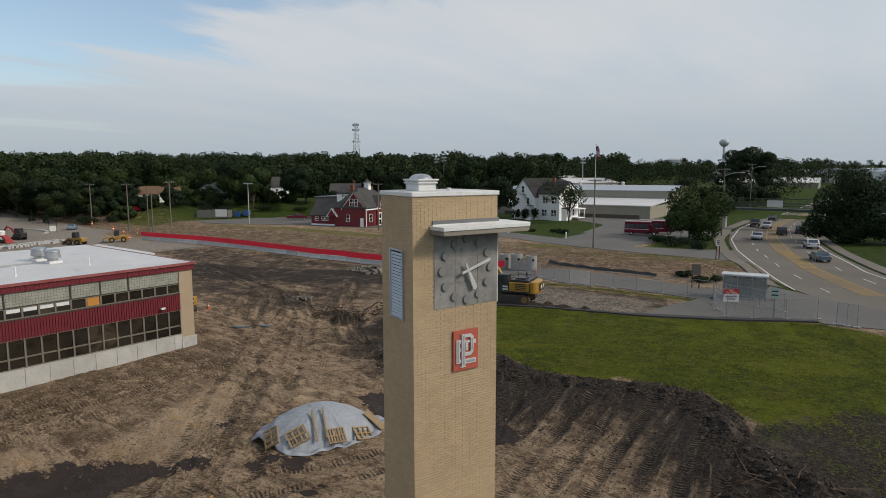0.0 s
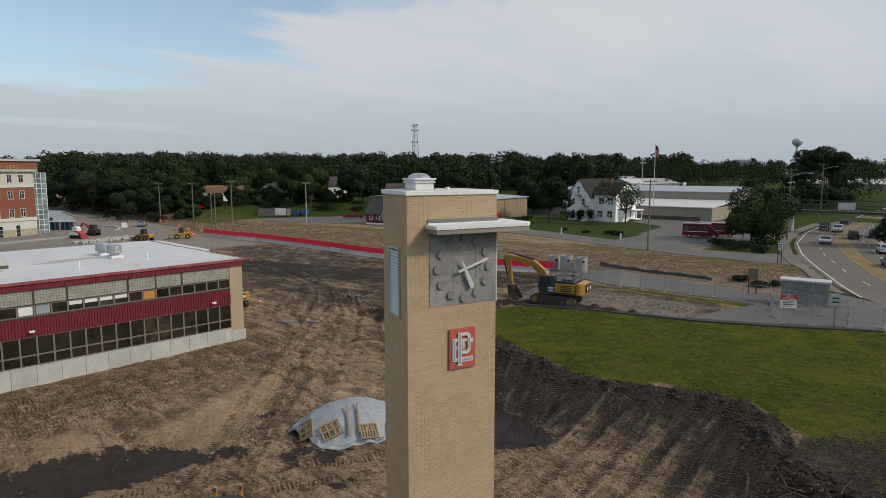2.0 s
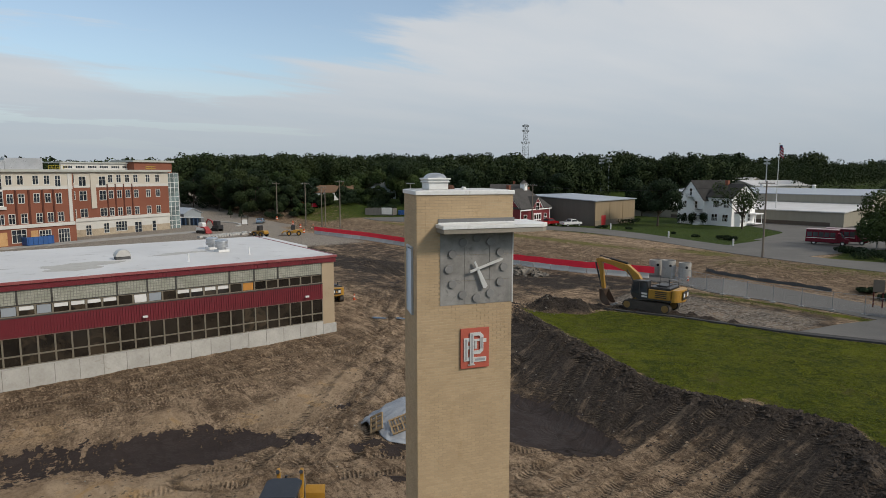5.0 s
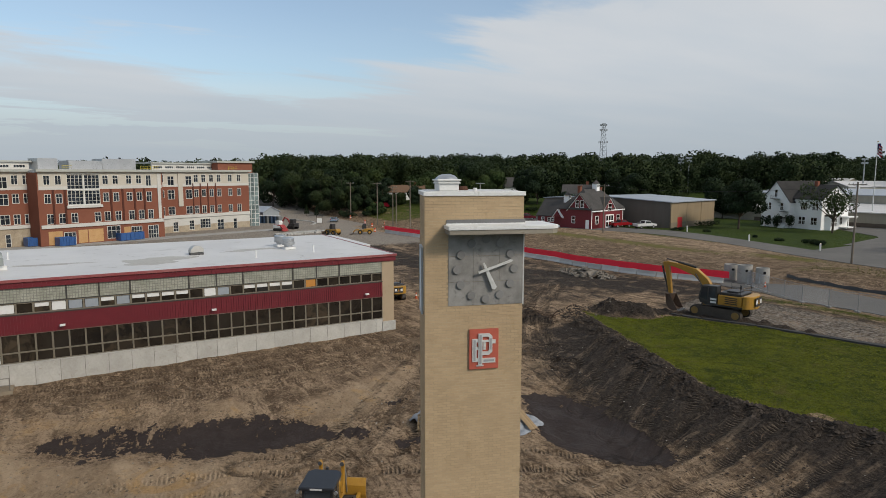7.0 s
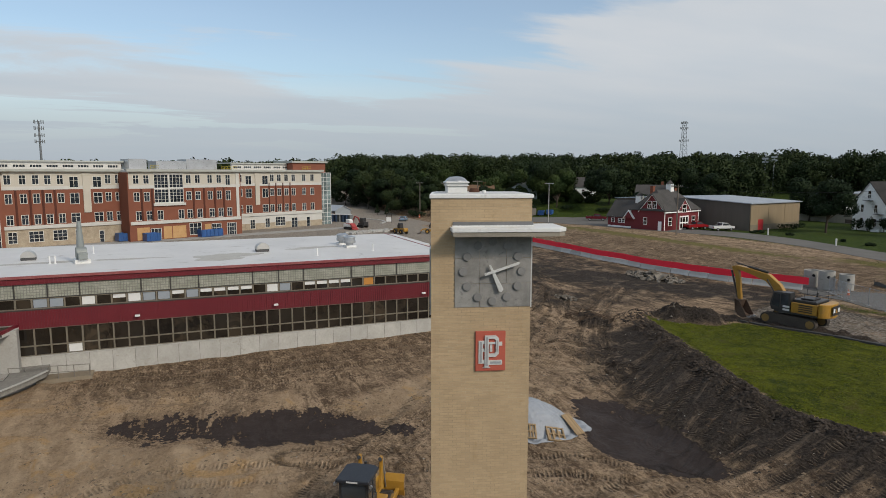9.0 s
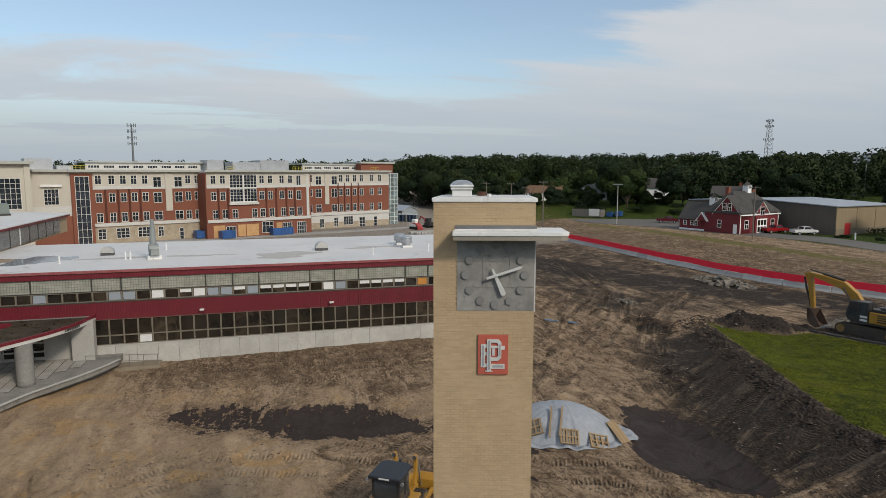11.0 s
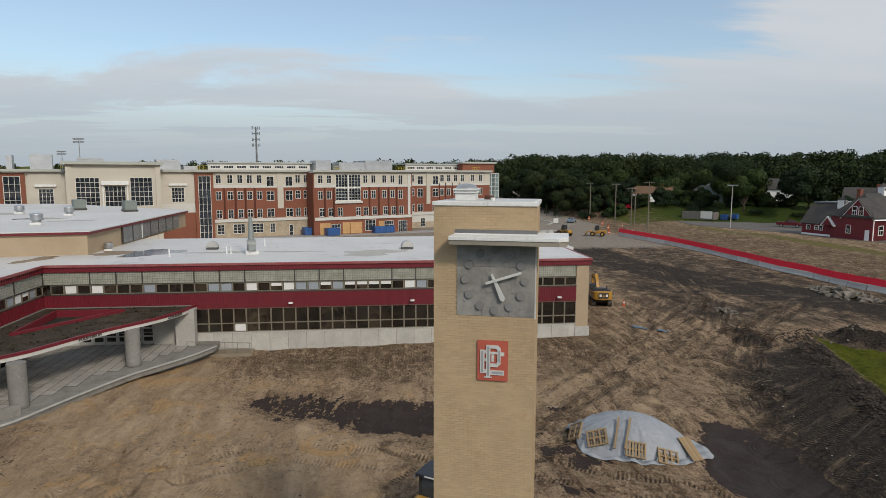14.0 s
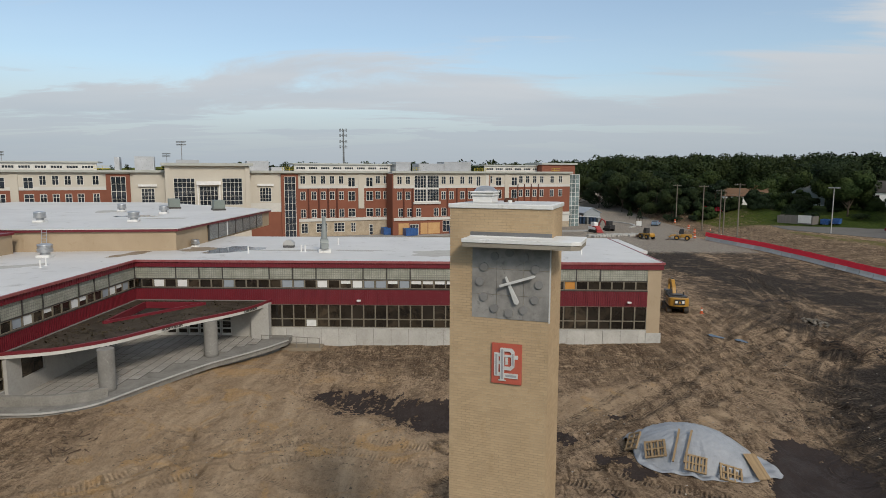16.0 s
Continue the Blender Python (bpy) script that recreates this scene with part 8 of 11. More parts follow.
def bulldozer(m, label):
    t = thing("bulldozer", m, label, "bulldozer", "construction machines")
    for y in (-0.95, 0.95):
        crawler(t, 3.6, 0.56, y, 1.0)
    bm = B()
    box(bm, -1.6, 1.9, -0.62, 0.62, 0.5, 1.05)
    part("chassis", bm, MACHINE_YELLOW, t, bevel=0.03)
    bm = B()
    profile(bm, [(0.0, 1.05), (2.0, 1.05), (2.0, 1.75), (0.0, 2.0)], -0.52, 0.52)
    hood = part("engine_hood", bm, MACHINE_YELLOW, t, bevel=0.04)
    for y in (-0.535, 0.523):
        bm = B()
        for k in range(7):
            box(bm, 0.5 + k * 0.17, 0.6 + k * 0.17, y, y + 0.012, 1.2, 1.62)
        part("grille", bm, mat("vent_ochre", (0.30, 0.17, 0.03), rough=0.6), hood)
        bm = B()
        box(bm, 0.15, 0.45, y, y + 0.014, 1.45, 1.75)
        part("mark", bm, MACHINE_BLACK, hood)
    bm = B()
    tube(bm, (0.95, 0.1, 1.85), (0.95, 0.1, 2.75), 0.075, n=12)
    part("exhaust", bm, MACHINE_BLACK, t)
    for y in (-0.95, 0.95):
        bm = B()
        box(bm, -1.75, 0.6, y - 0.3, y + 0.3, 1.08, 1.22)
        part("fender", bm, MACHINE_YELLOW, t, bevel=0.03)
    bm = B()
    box(bm, -2.0, -1.35, -0.8, 0.8, 1.05, 1.65)
    part("fuel_tank", bm, MACHINE_YELLOW, t, bevel=0.06)
    # cab with a flat dark roof
    cab = new("cab")
    cab.parent = t
    for x, y in ((-1.3, -0.72), (-1.3, 0.72), (0.1, -0.62), (0.1, 0.62), (-0.5, -0.72), (-0.5, 0.72)):
        bm = B()
        box(bm, x - 0.05, x + 0.05, y - 0.05, y + 0.05, 1.55, 2.75)
        part("cab_post", bm, MACHINE_BLACK, cab)
    bm = B()
    box(bm, -1.35, 0.15, -0.77, 0.77, 1.2, 1.55)
    part("cab_base", bm, MACHINE_BLACK, cab, bevel=0.03)
    bm = B()
    box(bm, -1.32, -1.30, -0.66, 0.66, 1.56, 2.72)
    box(bm, 0.10, 0.12, -0.56, 0.56, 1.56, 2.72)
    for y in (-0.74, 0.72):
        box(bm, -1.24, 0.04, y, y + 0.02, 1.56, 2.72)
    part("cab_window", bm, CAB_GLASS, cab)
    bm = B()
    slab(bm, [(-1.6, -0.88), (0.1, -0.88), (0.35, -0.6), (0.35, 0.6), (0.1, 0.88), (-1.6, 0.88)], 2.75, 2.93)
    part("cab_roof", bm, mat("roof_dark_blue", (0.018, 0.021, 0.028), rough=0.6, stain=(0.05, 0.05, 0.055)), cab, bevel=0.04)
    bm = B()
    box(bm, -1.612, -1.60, -0.3, 0.3, 2.8, 2.88)
    part("mark_bar", bm, mat("mark_white", (0.7, 0.7, 0.68)), cab)
    for y in (-0.95, 0.95):
        bm = B()
        tube(bm, (-1.5, y, 2.62), (-1.4, y, 2.62), 0.09, n=12)
        part("work_lamp", bm, GALV, cab)
        bm = B()
        tube(bm, (-1.45, y * 0.9, 2.75), (-1.45, y, 2.65), 0.03, n=6)
        part("lamp_bracket", bm, MACHINE_BLACK, cab)
    # blade with lift cylinders on tall yellow brackets
    bm = B()
    pr = [(2.75, 0.1), (2.62, 0.5), (2.62, 0.95), (2.80, 1.30), (2.72, 1.32), (2.52, 0.95), (2.52, 0.45), (2.65, 0.05)]
    profile(bm, pr, -1.6, 1.6)
    bl = part("blade", bm, MACHINE_YELLOW, t)
    bm = B()
    box(bm, 2.68, 2.78, -1.6, 1.6, 0.02, 0.16)
    part("cutting_edge", bm, BUCKET, bl)
    for y in (-0.60, 0.60):
        bm = B()
        beam(bm, [(1.35, 1.2), (1.48, 1.9), (1.52, 2.5), (1.42, 2.85)], 0.16, [0.4, 0.28, 0.24, 0.26])
        ob = part("lift_bracket", bm, MACHINE_YELLOW, t, bevel=0.02)
        ob.matrix_basis = Matrix.Translation((0, y, 0))
        bm = B()
        tube(bm, (1.62, y, 2.65), (2.05, y, 1.6), 0.09, n=10)
        tube(bm, (2.05, y, 1.6), (2.5, y * 0.9, 0.6), 0.045, n=10)
        part("lift_cylinder", bm, GALV, t)
        bm = B()
        tube(bm, (1.36, y, 2.72), (1.25, y, 2.8), 0.10, n=12)
        part("work_lamp", bm, MACHINE_BLACK, t)
        bm = B()
        box(bm, -0.2, 2.5, y * 2.05 - 0.1, y * 2.05 + 0.1, 0.3, 0.6)
        part("push_arm", bm, MACHINE_YELLOW, t, bevel=0.03)


dz = (-21.6, 11.7)
bulldozer(pose(*dz, gz(*dz) + 0.02, 0, 0, 146) @ Matrix.Scale(0.85, 4), "yellow bulldozer with a dark cab roof behind the tower")


def wheel_loader(x, y, rot, label, s=1.0):
    t = thing("wheel_loader", pose(x, y, gz(x, y), 0, 0, rot) @ Matrix.Diagonal((s, s, s, 1)), label, "wheel loader", "construction machines")
    for px in (-1.5, 1.3):
        for py in (-1.0, 1.0):
            bm = B()
            tube(bm, (px, py - 0.25, 0.7), (px, py + 0.25, 0.7), 0.7, n=18)
            w = part("wheel", bm, RUBBER, t)
            bm = B()
            tube(bm, (px, py - 0.27, 0.7), (px, py + 0.27, 0.7), 0.34, n=14)
            part("rim", bm, MACHINE_YELLOW, w)
    bm = B()
    profile(bm, [(-2.6, 0.8), (0.2, 0.8), (0.2, 1.7), (-2.4, 1.85), (-2.7, 1.4)], -0.8, 0.8)
    box(bm, 0.2, 2.1, -0.5, 0.5, 0.6, 1.4)
    part("body", bm, MACHINE_YELLOW, t, bevel=0.05)
    bm = B()
    profile(bm, [(-0.5, 1.7), (0.7, 1.7), (0.8, 2.4), (0.5, 3.2), (-0.5, 3.2)], -0.65, 0.65)
    part("cab", bm, MACHINE_BLACK, t, bevel=0.05)
    bm = B()
    beam(bm, [(1.6, 1.5), (2.7, 1.3), (3.5, 0.7)], 0.9, [0.3, 0.35, 0.3])
    part("lift_arm", bm, MACHINE_YELLOW, t)
    bm = B()
    profile(bm, [(3.3, 0.9), (3.2, 0.4), (3.5, 0.1), (4.4, 0.05), (4.4, 0.1), (3.55, 0.2), (3.35, 0.5), (3.4, 0.9)], -1.3, 1.3)
    part("bucket", bm, BUCKET, t)


wheel_loader(-138.8, 54.0, 200, "yellow wheel loader on the far haul road", 0.8)
wheel_loader(-137.0, 61.4, 245, "yellow wheel loader near the end of the red screen", 0.8)

# ---- covered heap with pallets ----
TARP = mat("grey_white_tarpaulin", (0.30, 0.32, 0.345), (0.215, 0.23, 0.25), 0.55, big=0.9, fine=3, bump=0.8, dist=0.08, stain=(0.19, 0.20, 0.215))
PINE = mat("pallet_pine", (0.34, 0.245, 0.14), (0.25, 0.175, 0.10), 0.85, big=3, fine=20, vary=0.4, stretch=(0.3, 3, 3))
HC, HA = (-27.85, 23.5), math.atan2(7.39, 3.21)


def heap_z(a, b):
    """Height of the covered heap at a along and b across it."""
    q = np.sqrt((a / 4.0) ** 2 + (b / 2.6) ** 2)
    th = np.arctan2(b / 2.6, a / 4.0)
    edge = 1 + 0.06 * np.sin(3 * th + 1) + 0.05 * np.sin(5 * th) + 0.03 * np.sin(9 * th + 2)
    q = q / edge
    core = np.sqrt(((a + 0.35) / 3.75) ** 2 + ((b - 0.22) / 2.42) ** 2)
    z = 1.70 * np.clip(1 - core ** 1.7, 0, 1) ** 0.82
    folds = np.sin(th * 17 + 2.5 * np.sin(th * 5)) * 0.085 + np.sin(th * 31 + 1.7 * np.sin(th * 9)) * 0.035
    z = z + folds * np.clip(q * 1.4 - 0.35, 0, 1) * np.clip(1.25 - q, 0, 1) + 0.03
    z = z + 0.025 * np.sin(9 * a + 3 * np.sin(4 * b)) * np.sin(7 * b + 2 * np.sin(5 * a)) * np.clip(1.1 - q, 0, 1)
    z = z + 0.09 * np.exp(-((q - 0.93) / 0.06) ** 2) * (1 + np.sin(th * 23))
    return np.where(q <= 1.0, z, np.nan), q, edge


def covered_heap():
    g = gz(*HC)
    t = thing("covered_heap", Matrix.Translation((*HC, 0)) @ Matrix.Rotation(HA, 4, "Z"), "heap under a grey white tarpaulin with wrinkled edges", "covered heap")
    nr, na = 46, 150
    v, f = [], []
    for i in range(nr):
        for j in range(na):
            th = 2 * math.pi * j / na
            _, _, e = heap_z(np.array(4.0 * math.cos(th)), np.array(2.6 * math.sin(th)))
            r = (i / (nr - 1)) * float(e) * 0.999
            a, b = 4.0 * r * math.cos(th), 2.6 * r * math.sin(th)
            z = float(heap_z(np.array(a), np.array(b))[0])
            w = Matrix.Rotation(HA, 4, "Z") @ Vector((a, b, 0))
            gl = gz(HC[0] + w.x, HC[1] + w.y)
            v.append((a, b, max(z, 0.03) + (gl if i > nr * 0.7 else g * (1 - i / nr / 0.7) + gl * (i / nr / 0.7))))
    for i in range(nr - 1):
        for j in range(na):
            f.append((i * na + j, (i + 1) * na + j, (i + 1) * na + (j + 1) % na, i * na + (j + 1) % na))
    ob = bulk("tarpaulin", v, f, TARP, t, True)
    sm = ob.modifiers.new("thickness", "SOLIDIFY")
    sm.thickness = 0.02
    return g


HG = covered_heap()


def on_heap(a, b, turn, lift=0.06):
    """A pose on the covered heap's skin at a, b, lying flat on it."""
    e = 0.35
    z0 = float(np.nan_to_num(heap_z(np.array(a), np.array(b))[0]))
    zx = float(np.nan_to_num(heap_z(np.array(a + e), np.array(b))[0])) - float(np.nan_to_num(heap_z(np.array(a - e), np.array(b))[0]))
    zy = float(np.nan_to_num(heap_z(np.array(a), np.array(b + e))[0])) - float(np.nan_to_num(heap_z(np.array(a), np.array(b - e))[0]))
    n = Vector((-zx / (2 * e), -zy / (2 * e), 1)).normalized()
    x = (Vector((math.cos(turn), math.sin(turn), 0)) - n * n.dot(Vector((math.cos(turn), math.sin(turn), 0)))).normalized()
    y = n.cross(x)
    m = Matrix(((x.x, y.x, n.x, a), (x.y, y.y, n.y, b), (x.z, y.z, n.z, z0 + HG), (0, 0, 0, 1)))
    return Matrix.Translation((*HC, 0)) @ Matrix.Rotation(HA, 4, "Z") @ m @ Matrix.Translation((0, 0, lift))


def pallet(m, up, label):
    t = thing("pallet", m, label, "pallet", "pallets on the tarpaulin")
    for k in range(3):
        bm = B()
        y = -0.5 + k * 0.46
        box(bm, -0.6, 0.6, y, y + 0.09, 0.02, 0.11)
        part("bearer", bm, PINE, t)
    for z, n in ((0.112, 7 if up else 4), (0.0, 4 if up else 7)):
        for k in range(n):
            bm = B()
            x = -0.6 + k * (1.2 - 0.1) / (n - 1)
            box(bm, x, x + 0.1, -0.5, 0.51, z, z + 0.018)
            part("board", bm, PINE, t)


pallet(on_heap(-3.2, -0.78, 1.0) @ Matrix.Scale(0.9, 4), False, "weathered wooden pallet lying against the tarpaulin")
pallet(on_heap(-1.97, -1.5, 0.25) @ Matrix.Scale(0.95, 4), False, "dark wooden pallet with open underside uppermost")
pallet(on_heap(0.08, -1.97, 0.0) @ Matrix.Scale(0.9, 4), True, "pale wooden pallet with slats uppermost")
pallet(on_heap(1.75, -1.75, 0.1) @ Matrix.Scale(0.95, 4), False, "pale wooden pallet with crossed bearers uppermost")


def boarded_panel(m):
    t = thing("boarded_panel", m, "close-boarded yellowish wooden panel at the heap's end", "wooden panel")
    for k in range(8):
        bm = B()
        box(bm, -0.75, 0.75, -0.44 + k * 0.11, -0.335 + k * 0.11, 0.05, 0.075)
        part("board", bm, PINE, t)
    for x in (-0.6, 0.5):
        bm = B()
        box(bm, x, x + 0.1, -0.44, 0.44, 0.0, 0.05)
        part("batten", bm, PINE, t)


boarded_panel(on_heap(2.95, -0.62, -0.75))
for a in (-0.95, -0.35):
    t = thing("timber_post", on_heap(a, -1.3, 1.45, 0.05), "long squared timber holding the tarpaulin down", "timber", "timbers on the tarpaulin")
    bm = B()
    box(bm, -1.0, 0.95, -0.05, 0.05, 0, 0.09)
    part("timber", bm, PINE, t)
t = thing("timber_post", on_heap(2.0, 1.5, 0.6, 0.05), "thin board on the back of the tarpaulin", "timber", "timbers on the tarpaulin")
bm = B()
box(bm, -0.9, 0.9, -0.06, 0.06, 0, 0.03)
part("timber", bm, PINE, t)

# ---- red screened barrier line ----
SCREEN_RED = mat("red_screen_cloth", (0.88, 0.020, 0.048), (0.78, 0.017, 0.042), 0.75, big=0.6, fine=6, bump=0.2)
FP = np.array(smooth_path(FENCE_LINE, 200, 6))
FS = np.r_[0, np.cumsum(np.hypot(*np.diff(FP, axis=0).T))]


def fence_at(s):
    p = [float(np.interp(s, FS, FP[:, i])) for i in (0, 1)]
    q2 = [float(np.interp(s + 0.5, FS, FP[:, i])) for i in (0, 1)]
    q1 = [float(np.interp(s - 0.5, FS, FP[:, i])) for i in (0, 1)]
    return p[0], p[1], math.degrees(math.atan2(q2[1] - q1[1], q2[0] - q1[0]))


def barrier_line():
    ln = 3.05
    n = int(FS[-1] / ln)
    bm = B()
    pr = [(-0.30, 0), (0.30, 0), (0.30, 0.08), (0.17, 0.33), (0.10, 0.81), (-0.10, 0.81), (-0.17, 0.33), (-0.30, 0.08)]
    profile(bm, pr, 0.05, ln - 0.05)
    me = mesh_of("barrier_block", bm, mat("barrier_concrete", (0.58, 0.575, 0.55), (0.46, 0.452, 0.43), 0.9, big=0.8, fine=7, vary=0.45, stain=(0.5, 0.5, 0.48)))
    sc = thing("screen_fence", Matrix(), "red cloth screen on posts along the barrier line", "fence")
    for i in range(n):
        x, y, a = fence_at(i * ln + 0.1)
        z = gz(x, y) - 0.03
        b = thing("jersey_barrier", pose(x, y, z, 0, 0, a - 90), "grey concrete traffic barrier below the red screen", "barrier", "concrete barriers")
        piece("barrier_block", me, b, Matrix())
    # cloth in panels that sag and billow a little
    rs = random.Random(3)
    step = 0.5
    m = int(FS[-1] / step)
    cols = []
    for i in range(m + 1):
        x, y, a = fence_at(min(i * step, FS[-1] - 0.6))
        nx, ny = -math.sin(radians(a)), math.cos(radians(a))
        z = gz(x, y)
        sag = 0.02 * math.sin(i * 0.9) + 0.02 * rs.uniform(-1, 1)
        row = []
        for w, hz in ((0.15, 0.80), (0.14, 1.08), (0.13, 1.4), (0.12, 1.72 + sag)):
            o = w + 0.008 * math.sin(i * 1.7 + hz * 3) + 0.006 * rs.uniform(-1, 1)
            row.append((x - nx * o, y - ny * o, z + hz))
        cols.append(row)
    for k in range(0, m, 12):
        v, f = [], []
        seg = cols[k:k + 13]
        for c in seg:
            v += c
        for i in range(len(seg) - 1):
            for j in range(3):
                f.append((4 * i + j, 4 * i + 4 + j, 4 * i + 5 + j, 4 * i + 1 + j))
        o = bulk("screen_cloth", v, f, SCREEN_RED, sc)
        sm = o.modifiers.new("thickness", "SOLIDIFY")
        sm.thickness = 0.015
    bm = B()
    tube(bm, (0, 0, 0.6), (0, 0, 1.85), 0.025, n=6)
    post = mesh_of("post", bm, GALV)
    for i in range(0, int(FS[-1] / 3.05)):
        x, y, a = fence_at(i * 3.05)
        piece("post", post, sc, pose(x, y, gz(x, y)))


barrier_line()


def cone(x, y):
    t = thing("traffic_cone", pose(x, y, gz(x, y)), "orange traffic cone with a white band", "traffic cone", "traffic cones")
    om = mat("cone_orange", (0.55, 0.10, 0.025), rough=0.6)
    bm = B()
    box(bm, -0.2, 0.2, -0.2, 0.2, 0, 0.04)
    part("foot", bm, om, t)
    bm = B()
    lathe(bm, [(0.15, 0.04), (0.11, 0.32)], 12)
    part("cone_body", bm, om, t)
    bm = B()
    lathe(bm, [(0.085, 0.50), (0.03, 0.75)], 12)
    part("cone_tip", bm, om, t)
    bm = B()
    lathe(bm, [(0.11, 0.32), (0.085, 0.50)], 12)
    part("band", bm, BLIND, t)


for x, y in ((-62.6, 37.2), (-44.5, 77.5), (-13.4, 74.6), (-141, 70.5), (-146, 74), (-150, 72), (-160, 77), (-172, 76)):
    cone(x, y)


def drum(x, y):
    t = thing("traffic_drum", pose(x, y, gz(x, y)), "orange and white traffic drum beside the haul road", "traffic drum", "traffic drums")
    bm = B()
    lathe(bm, [(0.30, 0), (0.28, 0.1), (0.24, 1.0), (0.1, 1.05)], 14)
    part("drum_body", bm, mat("cone_orange", (0.55, 0.10, 0.025)), t)
    bm = B()
    lathe(bm, [(0.272, 0.35), (0.262, 0.55)], 14)
    part("band", bm, BLIND, t)


for x, y in ((-131, 69.4), (-141.5, 66), (-155, 71), (-166, 73.5), (-137, 69.8), (-88, 73.0), (-184, 76)):
    drum(x, y)


def culvert(x, y, r, h, label):
    t = thing("manhole_ring", pose(x, y, gz(x, y) - 0.02), label, "concrete ring", "concrete rings")
    bm = B()
    n = 28
    pr = [(r, 0), (r, h), (r - 0.16, h), (r - 0.16, 0.0)]
    rings = [[bm.verts.new((a * math.cos(2 * math.pi * i / n), a * math.sin(2 * math.pi * i / n), b)) for i in range(n)] for a, b in pr]
    for a, b in ((0, 1), (1, 2), (2, 3), (3, 0)):
        for i in range(n):
            bm.faces.new((rings[a][i], rings[a][(i + 1) % n], rings[b][(i + 1) % n], rings[b][i]))
    part("ring", bm, CONCRETE, t, smooth=True)
    bm = B()
    tube(bm, (r * 0.74, -r * 0.66, h * 0.72), (r * 0.78, -r * 0.70, h * 0.72), 0.18, n=14)
    part("pipe_hole", bm, mat("shadow_black", (0.02, 0.02, 0.022)), t)


culvert(-52.3, 81.6, 0.95, 2.2, "tall grey precast concrete manhole section")
culvert(-49.8, 81.0, 0.95, 2.5, "tall grey precast concrete manhole section with a pipe hole")
culvert(-47.6, 81.6, 0.85, 2.1, "grey precast concrete manhole section")


def rubble(cx, cy, rx, ry, n, smax, seed, label):
    rs = random.Random(seed)
    t = thing("rubble_heap", Matrix(), label, "rubble")
    mt = mat("broken_concrete", (0.24, 0.215, 0.18), (0.13, 0.11, 0.088), 0.95, big=1.5, fine=9, bump=0.4, where="world", vary=0.5)
    for i in range(n):
        a, r = rs.uniform(0, 6.28), math.sqrt(rs.random())
        x, y = cx + rx * r * math.cos(a), cy + ry * r * math.sin(a)
        s = smax * rs.uniform(0.3, 1.0) * (1.1 - 0.6 * r)
        bm = B()
        cbox(bm, (0, 0, 0), (s, s * rs.uniform(0.5, 0.9), s * rs.uniform(0.2, 0.5)))
        for v in bm.verts:
            v.co += Vector((rs.uniform(-1, 1), rs.uniform(-1, 1), rs.uniform(-1, 1))) * s * 0.15
        o = part("chunk", bm, mt, t)
        o.matrix_basis = pose(x, y, gz(x, y) + 0.05 + (1 - r) * 0.5 * smax, rs.uniform(-35, 35), rs.uniform(-35, 35), rs.uniform(0, 360))


rubble(-66, 67.2, 5.6, 2.6, 170, 1.3, 1, "heap of broken brownish concrete slabs")
rubble(-58.2, 47.2, 2.2, 0.9, 60, 0.55, 2, "small heap of broken grey stones")
rubble(-43.5, 49.5, 3.0, 2.5, 30, 0.25, 3, "scattered small stones round the spoil heap")


def brushwood(cx, cy, rx, ry, n, seed, label, ln=1.4):
    rs = random.Random(seed)
    t = thing("brush_pile", Matrix(), label, "brush pile")
    mt = mat("root_brown", (0.07, 0.048, 0.034), (0.12, 0.085, 0.06), 0.95)
    for i in range(n):
        a, r = rs.uniform(0, 6.28), math.sqrt(rs.random())
        x, y = cx + rx * r * math.cos(a), cy + ry * r * math.sin(a)
        z = gz(x, y) + 0.15 + rs.random() * 0.6 * (1 - r)
        d = Vector((rs.uniform(-1, 1), rs.uniform(-1, 1), rs.uniform(-0.35, 0.35))).normalized() * ln * rs.uniform(0.3, 1)
        bm = B()
        p = Vector((x, y, z))
        k = p + d * 0.5 + Vector((rs.uniform(-1, 1), rs.uniform(-1, 1), rs.uniform(-1, 1))) * 0.12
        tube(bm, p, k, 0.045, 0.03, 5)
        tube(bm, k, p + d, 0.03, 0.012, 5)
        part("branch", bm, mt, t)


brushwood(-47.5, 43.0, 4.0, 1.5, 90, 5, "pile of dark roots and brushwood at the bank's end")
brushwood(-5, 30.5, 3.2, 1.6, 45, 6, "scattered dead branches on the grass bank", 1.8)
brushwood(-28.0, -11.5, 2.0, 2.0, 14, 7, "few bleached sticks lying on the bare earth", 1.1)
brushwood(-18, 34, 6, 2.0, 16, 8, "few roots sticking out of the dark bank", 0.6)

# ---- chain-link fencing round the yard entrance ----
FENCE_STEEL = mat("fence_steel", (0.34, 0.35, 0.36), (0.26, 0.27, 0.28), 0.5, 0.5)


